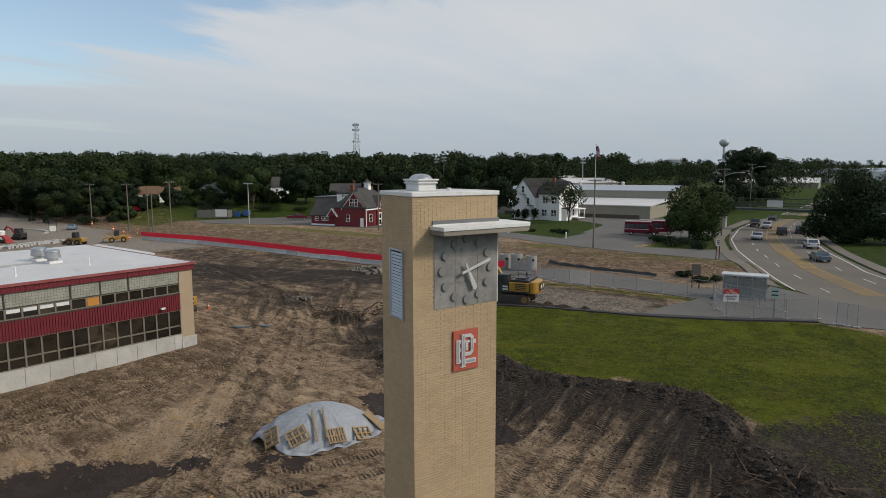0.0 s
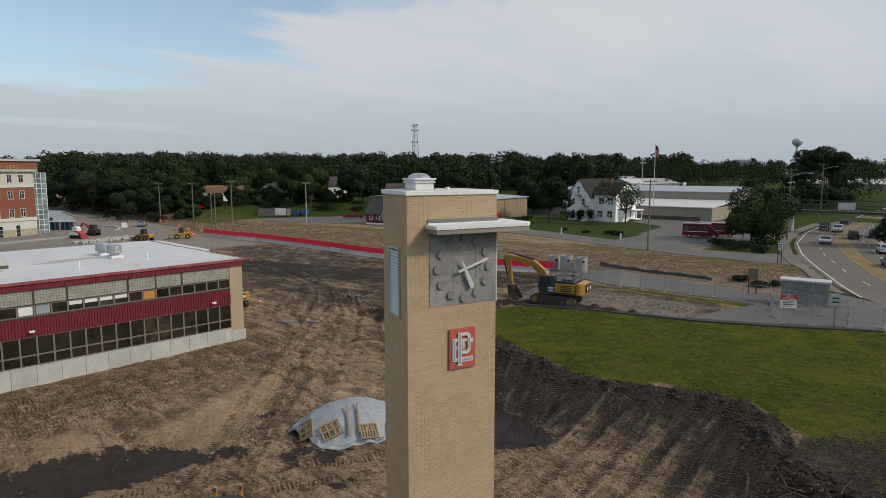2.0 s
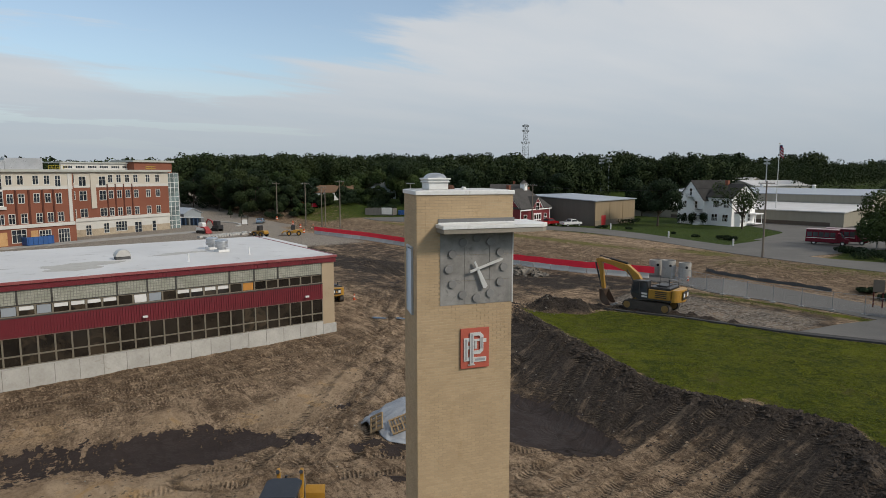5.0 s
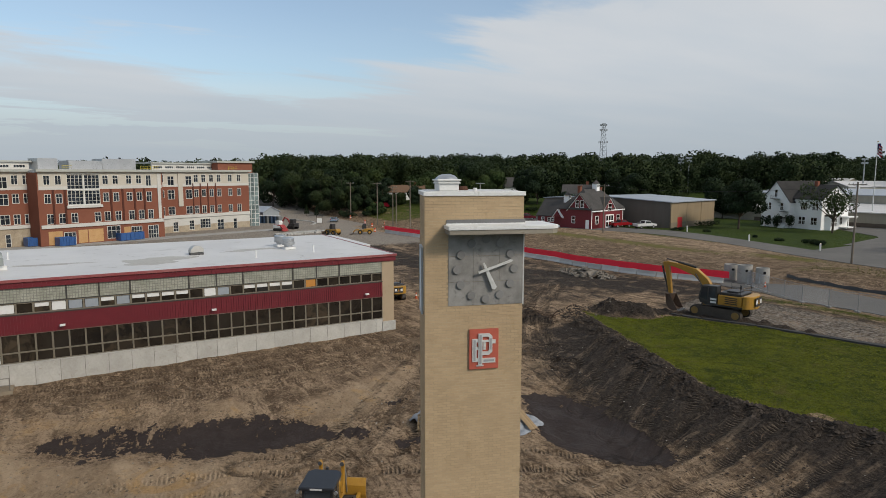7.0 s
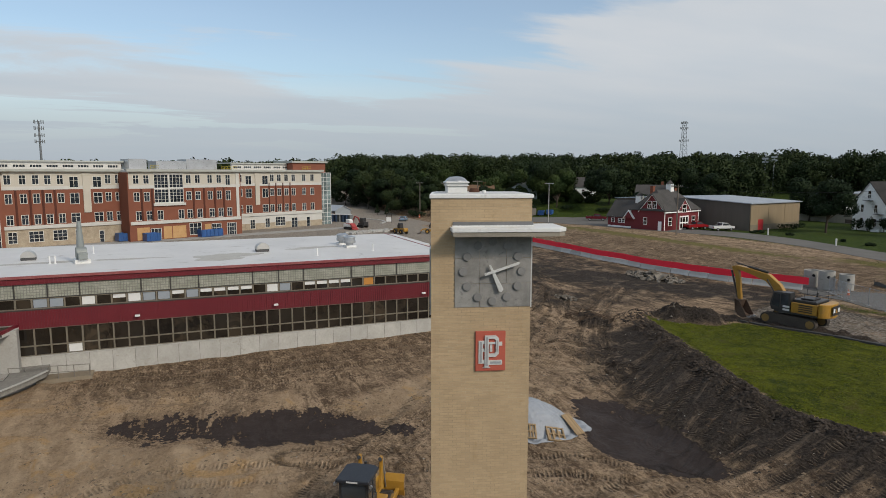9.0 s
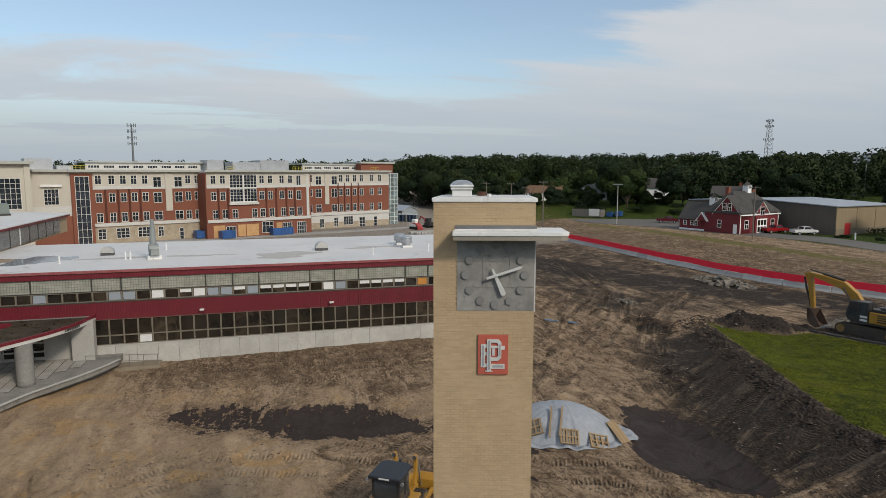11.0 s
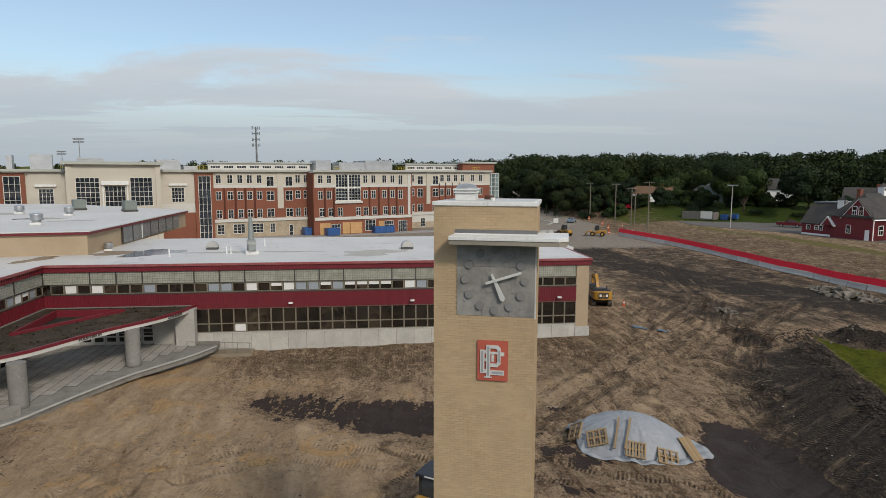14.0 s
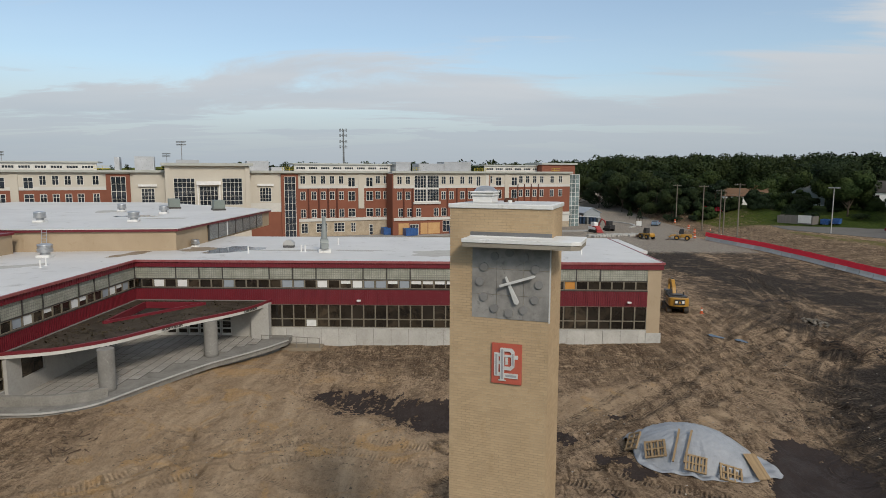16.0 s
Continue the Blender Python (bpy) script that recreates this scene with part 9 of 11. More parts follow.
def chain_fence(path, label, h=1.95, gap=2.9):
    t = thing("chain_link_fence", Matrix(), label, "fence", "chain-link fences")
    p = np.array(path, float)
    s = np.r_[0, np.cumsum(np.hypot(*np.diff(p, axis=0).T))]
    n = max(1, round(s[-1] / gap))
    pts = [Vector((float(np.interp(s[-1] * i / n, s, p[:, 0])), float(np.interp(s[-1] * i / n, s, p[:, 1])), 0)) for i in range(n + 1)]
    for q_ in pts:
        q_.z = gz(q_.x, q_.y) + 0.05
    for q_ in pts:
        bm = B()
        tube(bm, q_, q_ + Vector((0, 0, h)), 0.035, n=8)
        part("post", bm, FENCE_STEEL, t)
        bm = B()
        cbox(bm, (q_.x, q_.y, q_.z + 0.04), (0.55, 0.35, 0.12))
        part("foot_block", bm, CONCRETE, t)
    for a, b in zip(pts, pts[1:]):
        for z in (0.15, h - 0.03):
            bm = B()
            tube(bm, a + Vector((0, 0, z)), b + Vector((0, 0, z)), 0.022, n=6)
            part("rail", bm, FENCE_STEEL, t)
        bm = B()
        L = (b - a).length
        d = (b - a) / L
        k = -h
        while k < L:
            for sg in (0, 1):
                u0, u1 = max(k, 0), min(k + h, L)
                if u1 - u0 > 0.02:
                    z0, z1 = u0 - k, u1 - k
                    if sg:
                        z0, z1 = h - z0, h - z1
                    tube(bm, a + d * u0 + Vector((0, 0, z0)), a + d * u1 + Vector((0, 0, z1)), 0.0035, n=3, caps=False)
            k += 0.13
        part("wire_mesh", bm, FENCE_STEEL, t)


chain_fence([(-47.5, 78.3), (-44, 75.0), (-41.2, 72.8), (-35.6, 70.7), (-28.8, 71.0), (-25.3, 71.6), (-21, 72.2), (-18.9, 72.0)], "grey chain-link construction fence on block feet along the access road")
chain_fence([(-18.9, 72.0), (-17.2, 66.5), (-15.1, 63.4), (-11.5, 65.5), (-8.3, 67.7)], "grey chain-link fence panels at the yard gate")
chain_fence([(-18.5, 71.6), (-14.8, 70.2), (-11.4, 69.2)], "grey chain-link gate beside the shelter")
chain_fence([(-6.6, 66.4), (-5.0, 66.2)], "short dark fence stub by the road corner", 2.1, 0.8)


def notice():
    c, r = (-15.7, 66.25), 35
    t = thing("notice_board", pose(*c, gz(*c), 0, 0, r), "white notice board with a red heading on the fence", "sign")
    bm = B()
    box(bm, -0.75, 0.75, -0.03, 0.0, 1.05, 2.35)
    part("board", bm, BLIND, t)
    bm = B()
    box(bm, -0.75, 0.75, -0.036, -0.031, 1.85, 2.35)
    hd = part("heading", bm, mat("notice_red", (0.42, 0.02, 0.02), rough=0.6), t)
    for word, z in (("ALL", 2.12), ("VISITORS", 1.89)):
        cu = bpy.data.curves.new("lettering", "FONT")
        cu.body, cu.size, cu.extrude, cu.align_x = word, 0.26, 0.004, "CENTER"
        o = new("lettering", cu)
        me = bpy.data.meshes.new_from_object(o.evaluated_get(bpy.context.evaluated_depsgraph_get()))
        bpy.data.objects.remove(o)
        me.materials.append(BLIND)
        lt = new("lettering", me)
        lt.parent = hd
        lt.matrix_basis = pose(0, -0.042, z, 90)
    for k, w in enumerate((0.55, 0.6, 0.5, 0.35)):
        bm = B()
        box(bm, -w, w, -0.036, -0.031, 1.70 - k * 0.16, 1.77 - k * 0.16)
        part("text_bar", bm, MACHINE_BLACK if k < 3 else mat("notice_red", (0.42, 0.02, 0.02)), t)
    for x in (-0.5, 0.5):
        bm = B()
        tube(bm, (x, 0.03, 0), (x, 0.03, 2.3), 0.03, n=8)
        part("post", bm, FENCE_STEEL, t)


notice()


def shelter():
    x, y = -18.3, 73.4
    t = thing("bus_shelter", pose(x, y, gz(x, y), 0, 0, 10), "grey clear-walled shelter with a flat pale roof", "shelter")
    steel = FENCE_STEEL
    for px in (0, 1.45, 2.9, 4.3):
        for py in (0, 1.6):
            bm = B()
            box(bm, px - 0.04, px + 0.04, py - 0.04, py + 0.04, 0, 2.55)
            part("post", bm, steel, t)
    bm = B()
    box(bm, -0.2, 4.5, -0.2, 1.8, 2.55, 2.75)
    part("shelter_roof", bm, mat("pale_grey_roof", (0.5, 0.51, 0.52), rough=0.6), t, bevel=0.03)
    gm = mat("scratched_acrylic", (0.20, 0.215, 0.21), (0.27, 0.285, 0.275), 0.3)
    gm.node_tree.nodes["Principled BSDF"].inputs["Alpha"].default_value = 0.5
    for px in (0.04, 1.49, 2.94):
        bm = B()
        box(bm, px, px + 1.32, -0.01, 0.01, 0.15, 2.45)
        part("wall_panel", bm, gm, t)
        bm = B()
        box(bm, px, px + 1.32, 1.59, 1.61, 0.15, 2.45)
        part("wall_panel", bm, gm, t)


shelter()

# ---- beyond the site: barn, halls, houses, vehicles, poles ----
BARN_RED = mat("barn_red_boards", (0.165, 0.018, 0.022), (0.13, 0.014, 0.018), 0.75, big=0.5, fine=5, bump=0.2, stretch=(1, 1, 6))
SHINGLE = mat("grey_shingle_roof", (0.052, 0.050, 0.048), (0.085, 0.080, 0.075), 0.9, big=0.4, fine=4, bump=0.3, stain=(0.075, 0.078, 0.072))
DARK_SHINGLE = mat("dark_shingle_roof", (0.026, 0.025, 0.024), (0.045, 0.043, 0.041), 0.9, big=0.4, fine=4, bump=0.3)
BROWN_SHINGLE = mat("brown_shingle_roof", (0.17, 0.105, 0.065), (0.13, 0.08, 0.05), 0.9, big=0.4, fine=4)
WHITE_BOARD = mat("white_clapboard", (0.86, 0.86, 0.84), (0.80, 0.80, 0.78), 0.75, big=0.4, fine=4, bump=0.25, stretch=(1, 1, 8), stain=(0.68, 0.68, 0.65))
BLUE_BOARD = mat("pale_blue_clapboard", (0.42, 0.47, 0.50), (0.36, 0.40, 0.43), 0.75, fine=4, stretch=(1, 1, 8))
TAUPE = mat("taupe_metal_wall", (0.115, 0.098, 0.080), (0.095, 0.080, 0.066), 0.7, big=0.2, fine=3, stretch=(5, 5, 0.5))
TAN_METAL = mat("tan_metal_wall", (0.27, 0.205, 0.125), (0.23, 0.175, 0.105), 0.7, big=0.2, fine=3, stretch=(5, 5, 0.5))
BEIGE_METAL = mat("beige_metal_wall", (0.30, 0.275, 0.215), (0.255, 0.232, 0.18), 0.7, big=0.2, fine=3, stretch=(5, 5, 0.5))
METAL_ROOF = mat("pale_metal_roof", (0.36, 0.39, 0.43), (0.30, 0.33, 0.365), 0.5, 0.2, big=0.15, fine=2)


def win(parent, m, w, h, sur=None, glass=None, bars=True):
    """A framed sash on a wall; local x along the wall, y into it."""
    bm = B()
    t = 0.09
    for a in ((-w / 2 - t, w / 2 + t, -t, 0), (-w / 2 - t, w / 2 + t, h, h + t), (-w / 2 - t, -w / 2, 0, h), (w / 2, w / 2 + t, 0, h)):
        box(bm, a[0], a[1], -0.06, 0.03, a[2], a[3])
    if bars:
        box(bm, -w / 2, w / 2, -0.04, 0.0, h * 0.48, h * 0.54)
        box(bm, -0.03, 0.03, -0.04, 0.0, 0, h * 0.48)
    o = part("window", bm, sur or TRIM_W, parent)
    o.matrix_basis = m
    bm = B()
    box(bm, -w / 2, w / 2, -0.022, -0.004, 0, h)
    part("pane", bm, glass or GLASS, o)
    return o


def gable_block(parent, x0, x1, y0, y1, eave, ridge, wall, roof, axis="x", over=0.35, base=-0.3):
    """Walls and a pitched roof; the ridge runs along the given axis."""
    bm = B()
    if axis == "x":
        ym = (y0 + y1) / 2
        slab(bm, [(y0, base), (y1, base), (y1, eave), (ym, ridge), (y0, eave)], x0, x1, Matrix(((0, 0, 1, 0), (1, 0, 0, 0), (0, 1, 0, 0), (0, 0, 0, 1))))
    else:
        xm = (x0 + x1) / 2
        slab(bm, [(x0, base), (x1, base), (x1, eave), (xm, ridge), (x0, eave)], -y1, -y0, Matrix(((1, 0, 0, 0), (0, 0, -1, 0), (0, 1, 0, 0), (0, 0, 0, 1))))
    part("wall", bm, wall, parent)
    half = (y1 - y0) / 2 if axis == "x" else (x1 - x0) / 2
    sl = (ridge - eave) / half
    for sg in (-1, 1):
        bm = B()
        t = 0.16
        o0 = half + over
        pr = [(0, ridge + 0.02), (sg * o0, ridge + 0.02 - sl * o0), (sg * o0, ridge + 0.02 + t - sl * o0), (0, ridge + 0.02 + t)]
        if axis == "x":
            slab(bm, [(ym + a, b) for a, b in pr], x0 - over, x1 + over, Matrix(((0, 0, 1, 0), (1, 0, 0, 0), (0, 1, 0, 0), (0, 0, 0, 1))))
        else:
            slab(bm, [(xm + a, b) for a, b in pr], -y1 - over, -y0 + over, Matrix(((1, 0, 0, 0), (0, 0, -1, 0), (0, 1, 0, 0), (0, 0, 0, 1))))
        part("roof", bm, roof, parent)


def rake_trim(parent, x0, x1, y, eave, ridge, mt):
    """White boards along a front gable's slopes."""
    xm, half = (x0 + x1) / 2, (x1 - x0) / 2 + 0.3
    sl = (ridge - eave) / ((x1 - x0) / 2)
    for sg in (-1, 1):
        bm = B()
        pr = [(xm, ridge + 0.1), (xm + sg * half, ridge + 0.1 - sl * half), (xm + sg * half, ridge - 0.22 - sl * half), (xm, ridge - 0.22)]
        slab(bm, pr, -y, -y + 0.08, Matrix(((1, 0, 0, 0), (0, 0, -1, 0), (0, 1, 0, 0), (0, 0, 0, 1))))
        part("rake_board", bm, mt, parent)


def cupola(parent, x, y, z, s=1.0):
    bm = B()
    box(bm, x - 0.85 * s, x + 0.85 * s, y - 0.85 * s, y + 0.85 * s, z - 1.2 * s, z + 1.1 * s)
    c = part("cupola", bm, WHITE_BOARD, parent, "white louvred cupola")
    bm = B()
    lathe(bm, [(1.5 * s, 1.1 * s), (0.75 * s, 1.7 * s), (0.05, 2.3 * s)], 4, (x, y, z))
    part("cupola_roof", bm, SHINGLE, c)
    bm = B()
    tube(bm, (x, y, z + 2.2 * s), (x, y, z + 3.4 * s), 0.04, n=6)
    part("weathervane", bm, DARK_TRIM, c)
    for k in (-1, 0, 1):
        bm = B()
        box(bm, x + k * 0.5 * s - 0.18 * s, x + k * 0.5 * s + 0.18 * s, y - 0.87 * s, y - 0.852 * s, z + 0.1 * s, z + 0.9 * s)
        part("louvre", bm, mat("louvre_grey", (0.25, 0.25, 0.24)), c)


def barn():
    # local x along the long front (away from the yard road), y into the building
    t = thing("barn", Matrix.Translation((-110.2, 109.0, gz(-111, 113))) @ Matrix(((-0.27, -0.963, 0, 0), (0.963, -0.27, 0, 0), (0, 0, 1, 0), (0, 0, 0, 1))), "dark red barn with white trim and grey shingle roofs", "barn")
    w = WHITE_BOARD
    bm = B()
    box(bm, 0, 15.0, 0, 9.0, -0.3, 4.7)
    part("wall", bm, BARN_RED, t)
    bm = B()
    lo = [bm.verts.new(p) for p in ((-0.4, -0.4, 4.55), (15.4, -0.4, 4.55), (15.4, 9.4, 4.55), (-0.4, 9.4, 4.55))]
    up = [bm.verts.new((p.co.x, p.co.y, 4.75)) for p in lo]
    r0, r1 = bm.verts.new((3.6, 4.6, 9.5)), bm.verts.new((10.8, 4.6, 9.5))
    bm.faces.new(lo[::-1])
    for i in range(4):
        bm.faces.new((lo[i], lo[(i + 1) % 4], up[(i + 1) % 4], up[i]))
    for f in ((up[0], up[1], r1, r0), (up[1], up[2], r1), (up[2], up[3], r0, r1), (up[3], up[0], r0)):
        bm.faces.new(f)
    part("roof", bm, SHINGLE, t, "grey shingle hip roof")
    gable_block(t, -0.12, 3.8, 0.0, 6.6, 4.7, 8.5, BARN_RED, SHINGLE, "x", 0.3)
    # cross gable over the doors
    gable_block(t, 5.3, 10.3, -0.35, 4.5, 4.9, 7.4, BARN_RED, SHINGLE, "y", 0.25)
    rake_trim(t, 5.3, 10.3, -0.42, 4.9, 7.4, w)
    bm = B()
    pierced(bm, 5.9, 9.7, 0.0, 3.3, -0.46, -0.36, [(6.1 + i * 1.17, 7.1 + i * 1.17, 0.3 + k * 1.5, 1.5 + k * 1.5) for i in range(3) for k in range(2)])
    part("barn_door", bm, w, t, "white panelled carriage door")
    bm = B()
    box(bm, 6.0, 9.6, -0.40, -0.37, 0.2, 3.2)
    part("door_glass", bm, GLASS, t)
    for m_, ww, h in (((7.8, -0.38, 4.2), 1.6, 1.7), ((2.4, -0.02, 1.2), 1.3, 1.8), ((12.6, -0.02, 1.2), 1.3, 1.8)):
        win(t, Matrix.Translation(m_), ww, h, w)
    for a in ((0, 0.25, -0.05, 0), (14.75, 15.0, -0.05, 0)):
        bm = B()
        box(bm, a[0], a[1], a[2], a[3], 0, 4.7)
        part("corner_board", bm, w, t)
    bm = B()
    box(bm, -0.3, 15.3, -0.4, -0.3, 4.15, 4.4)
    part("eave_board", bm, w, t)
    # gable end towards the car park
    g = Matrix.Translation((-0.12, 6.6, 0)) @ pose(0, 0, 0, 0, 0, -90)
    rk = new("gable_trim")
    rk.parent = t
    rk.matrix_basis = g
    rake_trim(rk, 0, 6.6, -0.02 - 0.06, 4.7, 8.5, w)
    for x, z in ((2.65, 5.2), (4.0, 5.2), (1.6, 1.3)):
        win(t, g @ Matrix.Translation((x, -0.02, z)), 0.85, 1.6, w)
    bm = B()
    box(bm, 5.1, 6.0, -0.06, -0.01, 0, 2.2)
    d = part("side_door", bm, w, t, "white side door")
    d.matrix_basis = g
    cupola(t, 9.2, 4.6, 9.9, 0.8)
    for x, y, z in ((4.0, 6.0, 10.2), (13.8, 6.2, 9.6)):
        bm = B()
        box(bm, x - 0.4, x + 0.4, y - 0.4, y + 0.4, 5.5, z)
        box(bm, x - 0.5, x + 0.5, y - 0.5, y + 0.5, z, z + 0.15)
        part("chimney", bm, RED_BRICK, t)
    # low side wing with dormer and its own cupola
    gable_block(t, 0.5, 7.0, 6.7, 16.2, 2.9, 6.5, BARN_RED, SHINGLE, "y")
    gx = Matrix.Translation((0.5, 16.2, 0)) @ pose(0, 0, 0, 0, 0, -90)
    for y in (1.6, 3.6, 4.6):
        win(t, gx @ Matrix.Translation((y, -0.02, 1.3)), 0.8, 0.9, w)
    bm = B()
    slab(bm, [(5.7, 2.6), (7.9, 2.6), (6.8, 4.2)], 0.0, 1.6, gx @ Matrix(((1, 0, 0, 0), (0, 0, -1, 0.4), (0, 1, 0, 0), (0, 0, 0, 1))))
    part("dormer", bm, BARN_RED, t)
    bm = B()
    for sg in (-1, 1):
        slab(bm, [(6.8, 4.3), (6.8 + sg * 1.5, 2.35), (6.8 + sg * 1.5, 2.55), (6.8, 4.5)], -0.1, 1.7, gx @ Matrix(((1, 0, 0, 0), (0, 0, -1, 0.4), (0, 1, 0, 0), (0, 0, 0, 1))))
    part("dormer_roof", bm, w, t)
    bm = B()
    box(bm, 0.2, 0.3, 6.7, 16.3, 2.55, 2.75)
    part("eave_board", bm, w, t)
    cupola(t, 3.75, 9.4, 7.0, 0.8)
    bm = B()
    box(bm, 0.46, 0.5, 6.7, 16.2, -0.1, 0.45)
    part("base_board", bm, w, t)


barn()


def metal_hall():
    t = thing("metal_hall", Matrix.Translation((-102.6, 127.8, gz(-106, 135))) @ Matrix(((-0.19, -0.98, 0, 0), (0.98, -0.19, 0, 0), (0, 0, 1, 0), (0, 0, 0, 1))), "large taupe and tan metal hall with a shallow roof", "hall")
    L, W, h = 22.0, 40.0, 6.3
    bm = B()
    box(bm, 0, L, 0, 0.3, -0.3, h)
    part("front_wall", bm, TAN_METAL, t)
    bm = B()
    slab(bm, [(0.0, -0.3), (W, -0.3), (W, h), (W * 0.5, h + 0.9), (0.3, h)], 0.0, 0.3, Matrix(((0, 0, 1, 0), (1, 0, 0, 0), (0, 1, 0, 0), (0, 0, 0, 1))))
    part("side_wall", bm, TAUPE, t)
    bm = B()
    box(bm, L - 0.3, L, 0.3, W, -0.3, h)
    box(bm, 0.3, L - 0.3, W - 0.3, W, -0.3, h)
    part("back_wall", bm, TAUPE, t)
    for y0, y1, z0, z1 in ((-0.4, W / 2, h, h + 0.95), (W / 2, W + 0.4, h + 0.95, h)):
        bm = B()
        slab(bm, [(y0, z0), (y1, z1), (y1, z1 + 0.2), (y0, z0 + 0.2)], -0.4, L + 0.4, Matrix(((0, 0, 1, 0), (1, 0, 0, 0), (0, 1, 0, 0), (0, 0, 0, 1))))
        part("roof", bm, METAL_ROOF, t, "pale blue grey metal roof")
    bm = B()
    box(bm, 3.2, 5.4, -0.05, 0, 0, 2.6)
    part("door", bm, mat("bright_red_door", (0.42, 0.02, 0.025), rough=0.6), t, "bright red door")
    for x in (7.5, 14.8):
        bm = B()
        box(bm, x, x + 0.15, -0.08, 0, 0, h)
        part("downpipe", bm, TAN_METAL, t)
    bm = B()
    box(bm, 0, L, -0.04, 0, -0.3, 1.4)
    part("lower_band", bm, mat("lower_band_tan", (0.20, 0.165, 0.115), rough=0.7), t)


metal_hall()


def white_house():
    t = thing("white_house", pose(-81.7, 155.0, gz(-86, 158), 0, 0, -6.2), "large white clapboard house with dark roofs and fire stair", "house")
    gable_block(t, -7.2, 0, 0, 9.5, 7.4, 10.6, WHITE_BOARD, DARK_SHINGLE, "x")
    gable_block(t, -15.2, -7.2, -1.6, 12.5, 6.6, 11.4, WHITE_BOARD, DARK_SHINGLE, "y")
    rake_trim(t, -15.2, -7.2, -1.66, 6.6, 11.4, WHITE_BOARD)
    f = Matrix()
    for x, y, z in ((-12.8, -1.62, 1.2), (-9.4, -1.62, 1.2), (-12.8, -1.62, 4.4), (-9.4, -1.62, 4.4), (-11.2, -1.62, 7.7), (-5.4, -0.02, 1.2), (-4.5, -0.02, 1.2), (-2.2, -0.02, 1.2), (-1.4, -0.02, 1.2), (-5.0, -0.02, 4.7), (-4.2, -0.02, 4.7), (-2.0, -0.02, 4.7), (-1.3, -0.02, 4.7)):
        win(t, Matrix.Translation((x, y, z)), 0.7, 1.7, WHITE_BOARD)
    s = Matrix.Translation((0.02, 0, 0)) @ pose(0, 0, 0, 0, 0, 90)
    for x, z in ((2.4, 4.7), (7.0, 4.7), (7.0, 1.2)):
        win(t, s @ Matrix.Translation((x, 0, z)), 0.75, 1.7, WHITE_BOARD)
    # bay window on the side and a small porch
    bm = B()
    slab(bm, [(0.0, 1.2), (1.1, 1.9), (1.1, 4.0), (0.0, 4.7)], -0.2, 3.3)
    bay = part("bay", bm, WHITE_BOARD, t)
    bm = B()
    slab(bm, [(-0.1, 1.0), (1.4, 1.8), (1.4, 4.1), (-0.1, 4.9)], 3.3, 3.6)
    part("bay_roof", bm, DARK_SHINGLE, bay)
    for y in (2.25, 3.0, 3.65):
        win(bay, Matrix.Translation((1.12, y, 1.0)) @ pose(0, 0, 0, 0, 0, 90), 0.5, 1.7, WHITE_BOARD)
    bm = B()
    box(bm, 0, 2.2, 6.5, 9.5, 0.5, 0.7)
    box(bm, 0, 2.4, 6.3, 9.7, 3.0, 3.25)
    for y in (6.7, 9.3):
        box(bm, 2.0, 2.15, y, y + 0.15, 0.7, 3.0)
    part("porch", bm, WHITE_BOARD, t)
    # black fire stair down the front gable
    iron = MACHINE_BLACK
    bm = B()
    box(bm, -12.0, -10.2, -2.7, -1.62, 7.1, 7.18)
    box(bm, -9.2, -7.4, -2.7, -1.62, 4.0, 4.08)
    beam(bm, [(-10.4, 7.1), (-8.8, 4.1)], 0.1, [0.2, 0.2])
    st = part("fire_stair", bm, iron, t, "black iron fire stair")
    for k in range(9):
        bm = B()
        x, z = -10.3 + k * 0.18, 6.9 - k * 0.34
        box(bm, x, x + 0.25, -2.6, -1.7, z, z + 0.04)
        part("tread", bm, iron, st)
    for k in range(8):
        bm = B()
        x = -12.0 + k * 0.26
        box(bm, x, x + 0.03, -2.7, -2.66, 7.18, 8.1)
        part("baluster", bm, iron, st)
    bm = B()
    slab(bm, [(-9.0, -2.6), (-7.3, -2.6), (-7.3, -1.6), (-9.0, -1.6)], 2.4, 2.6)
    part("porch_roof", bm, DARK_SHINGLE, t)
    bm = B()
    for k in range(4):
        box(bm, -8.8, -7.5, -2.6 - 0.3 * k, -2.3 - 0.3 * k, 0, 0.8 - 0.2 * k)
    part("front_step", bm, WHITE_BOARD, t)
    bm = B()
    box(bm, -5.2, -4.4, 4.0, 4.8, 9.0, 11.6)
    part("chimney", bm, RED_BRICK, t)


white_house()


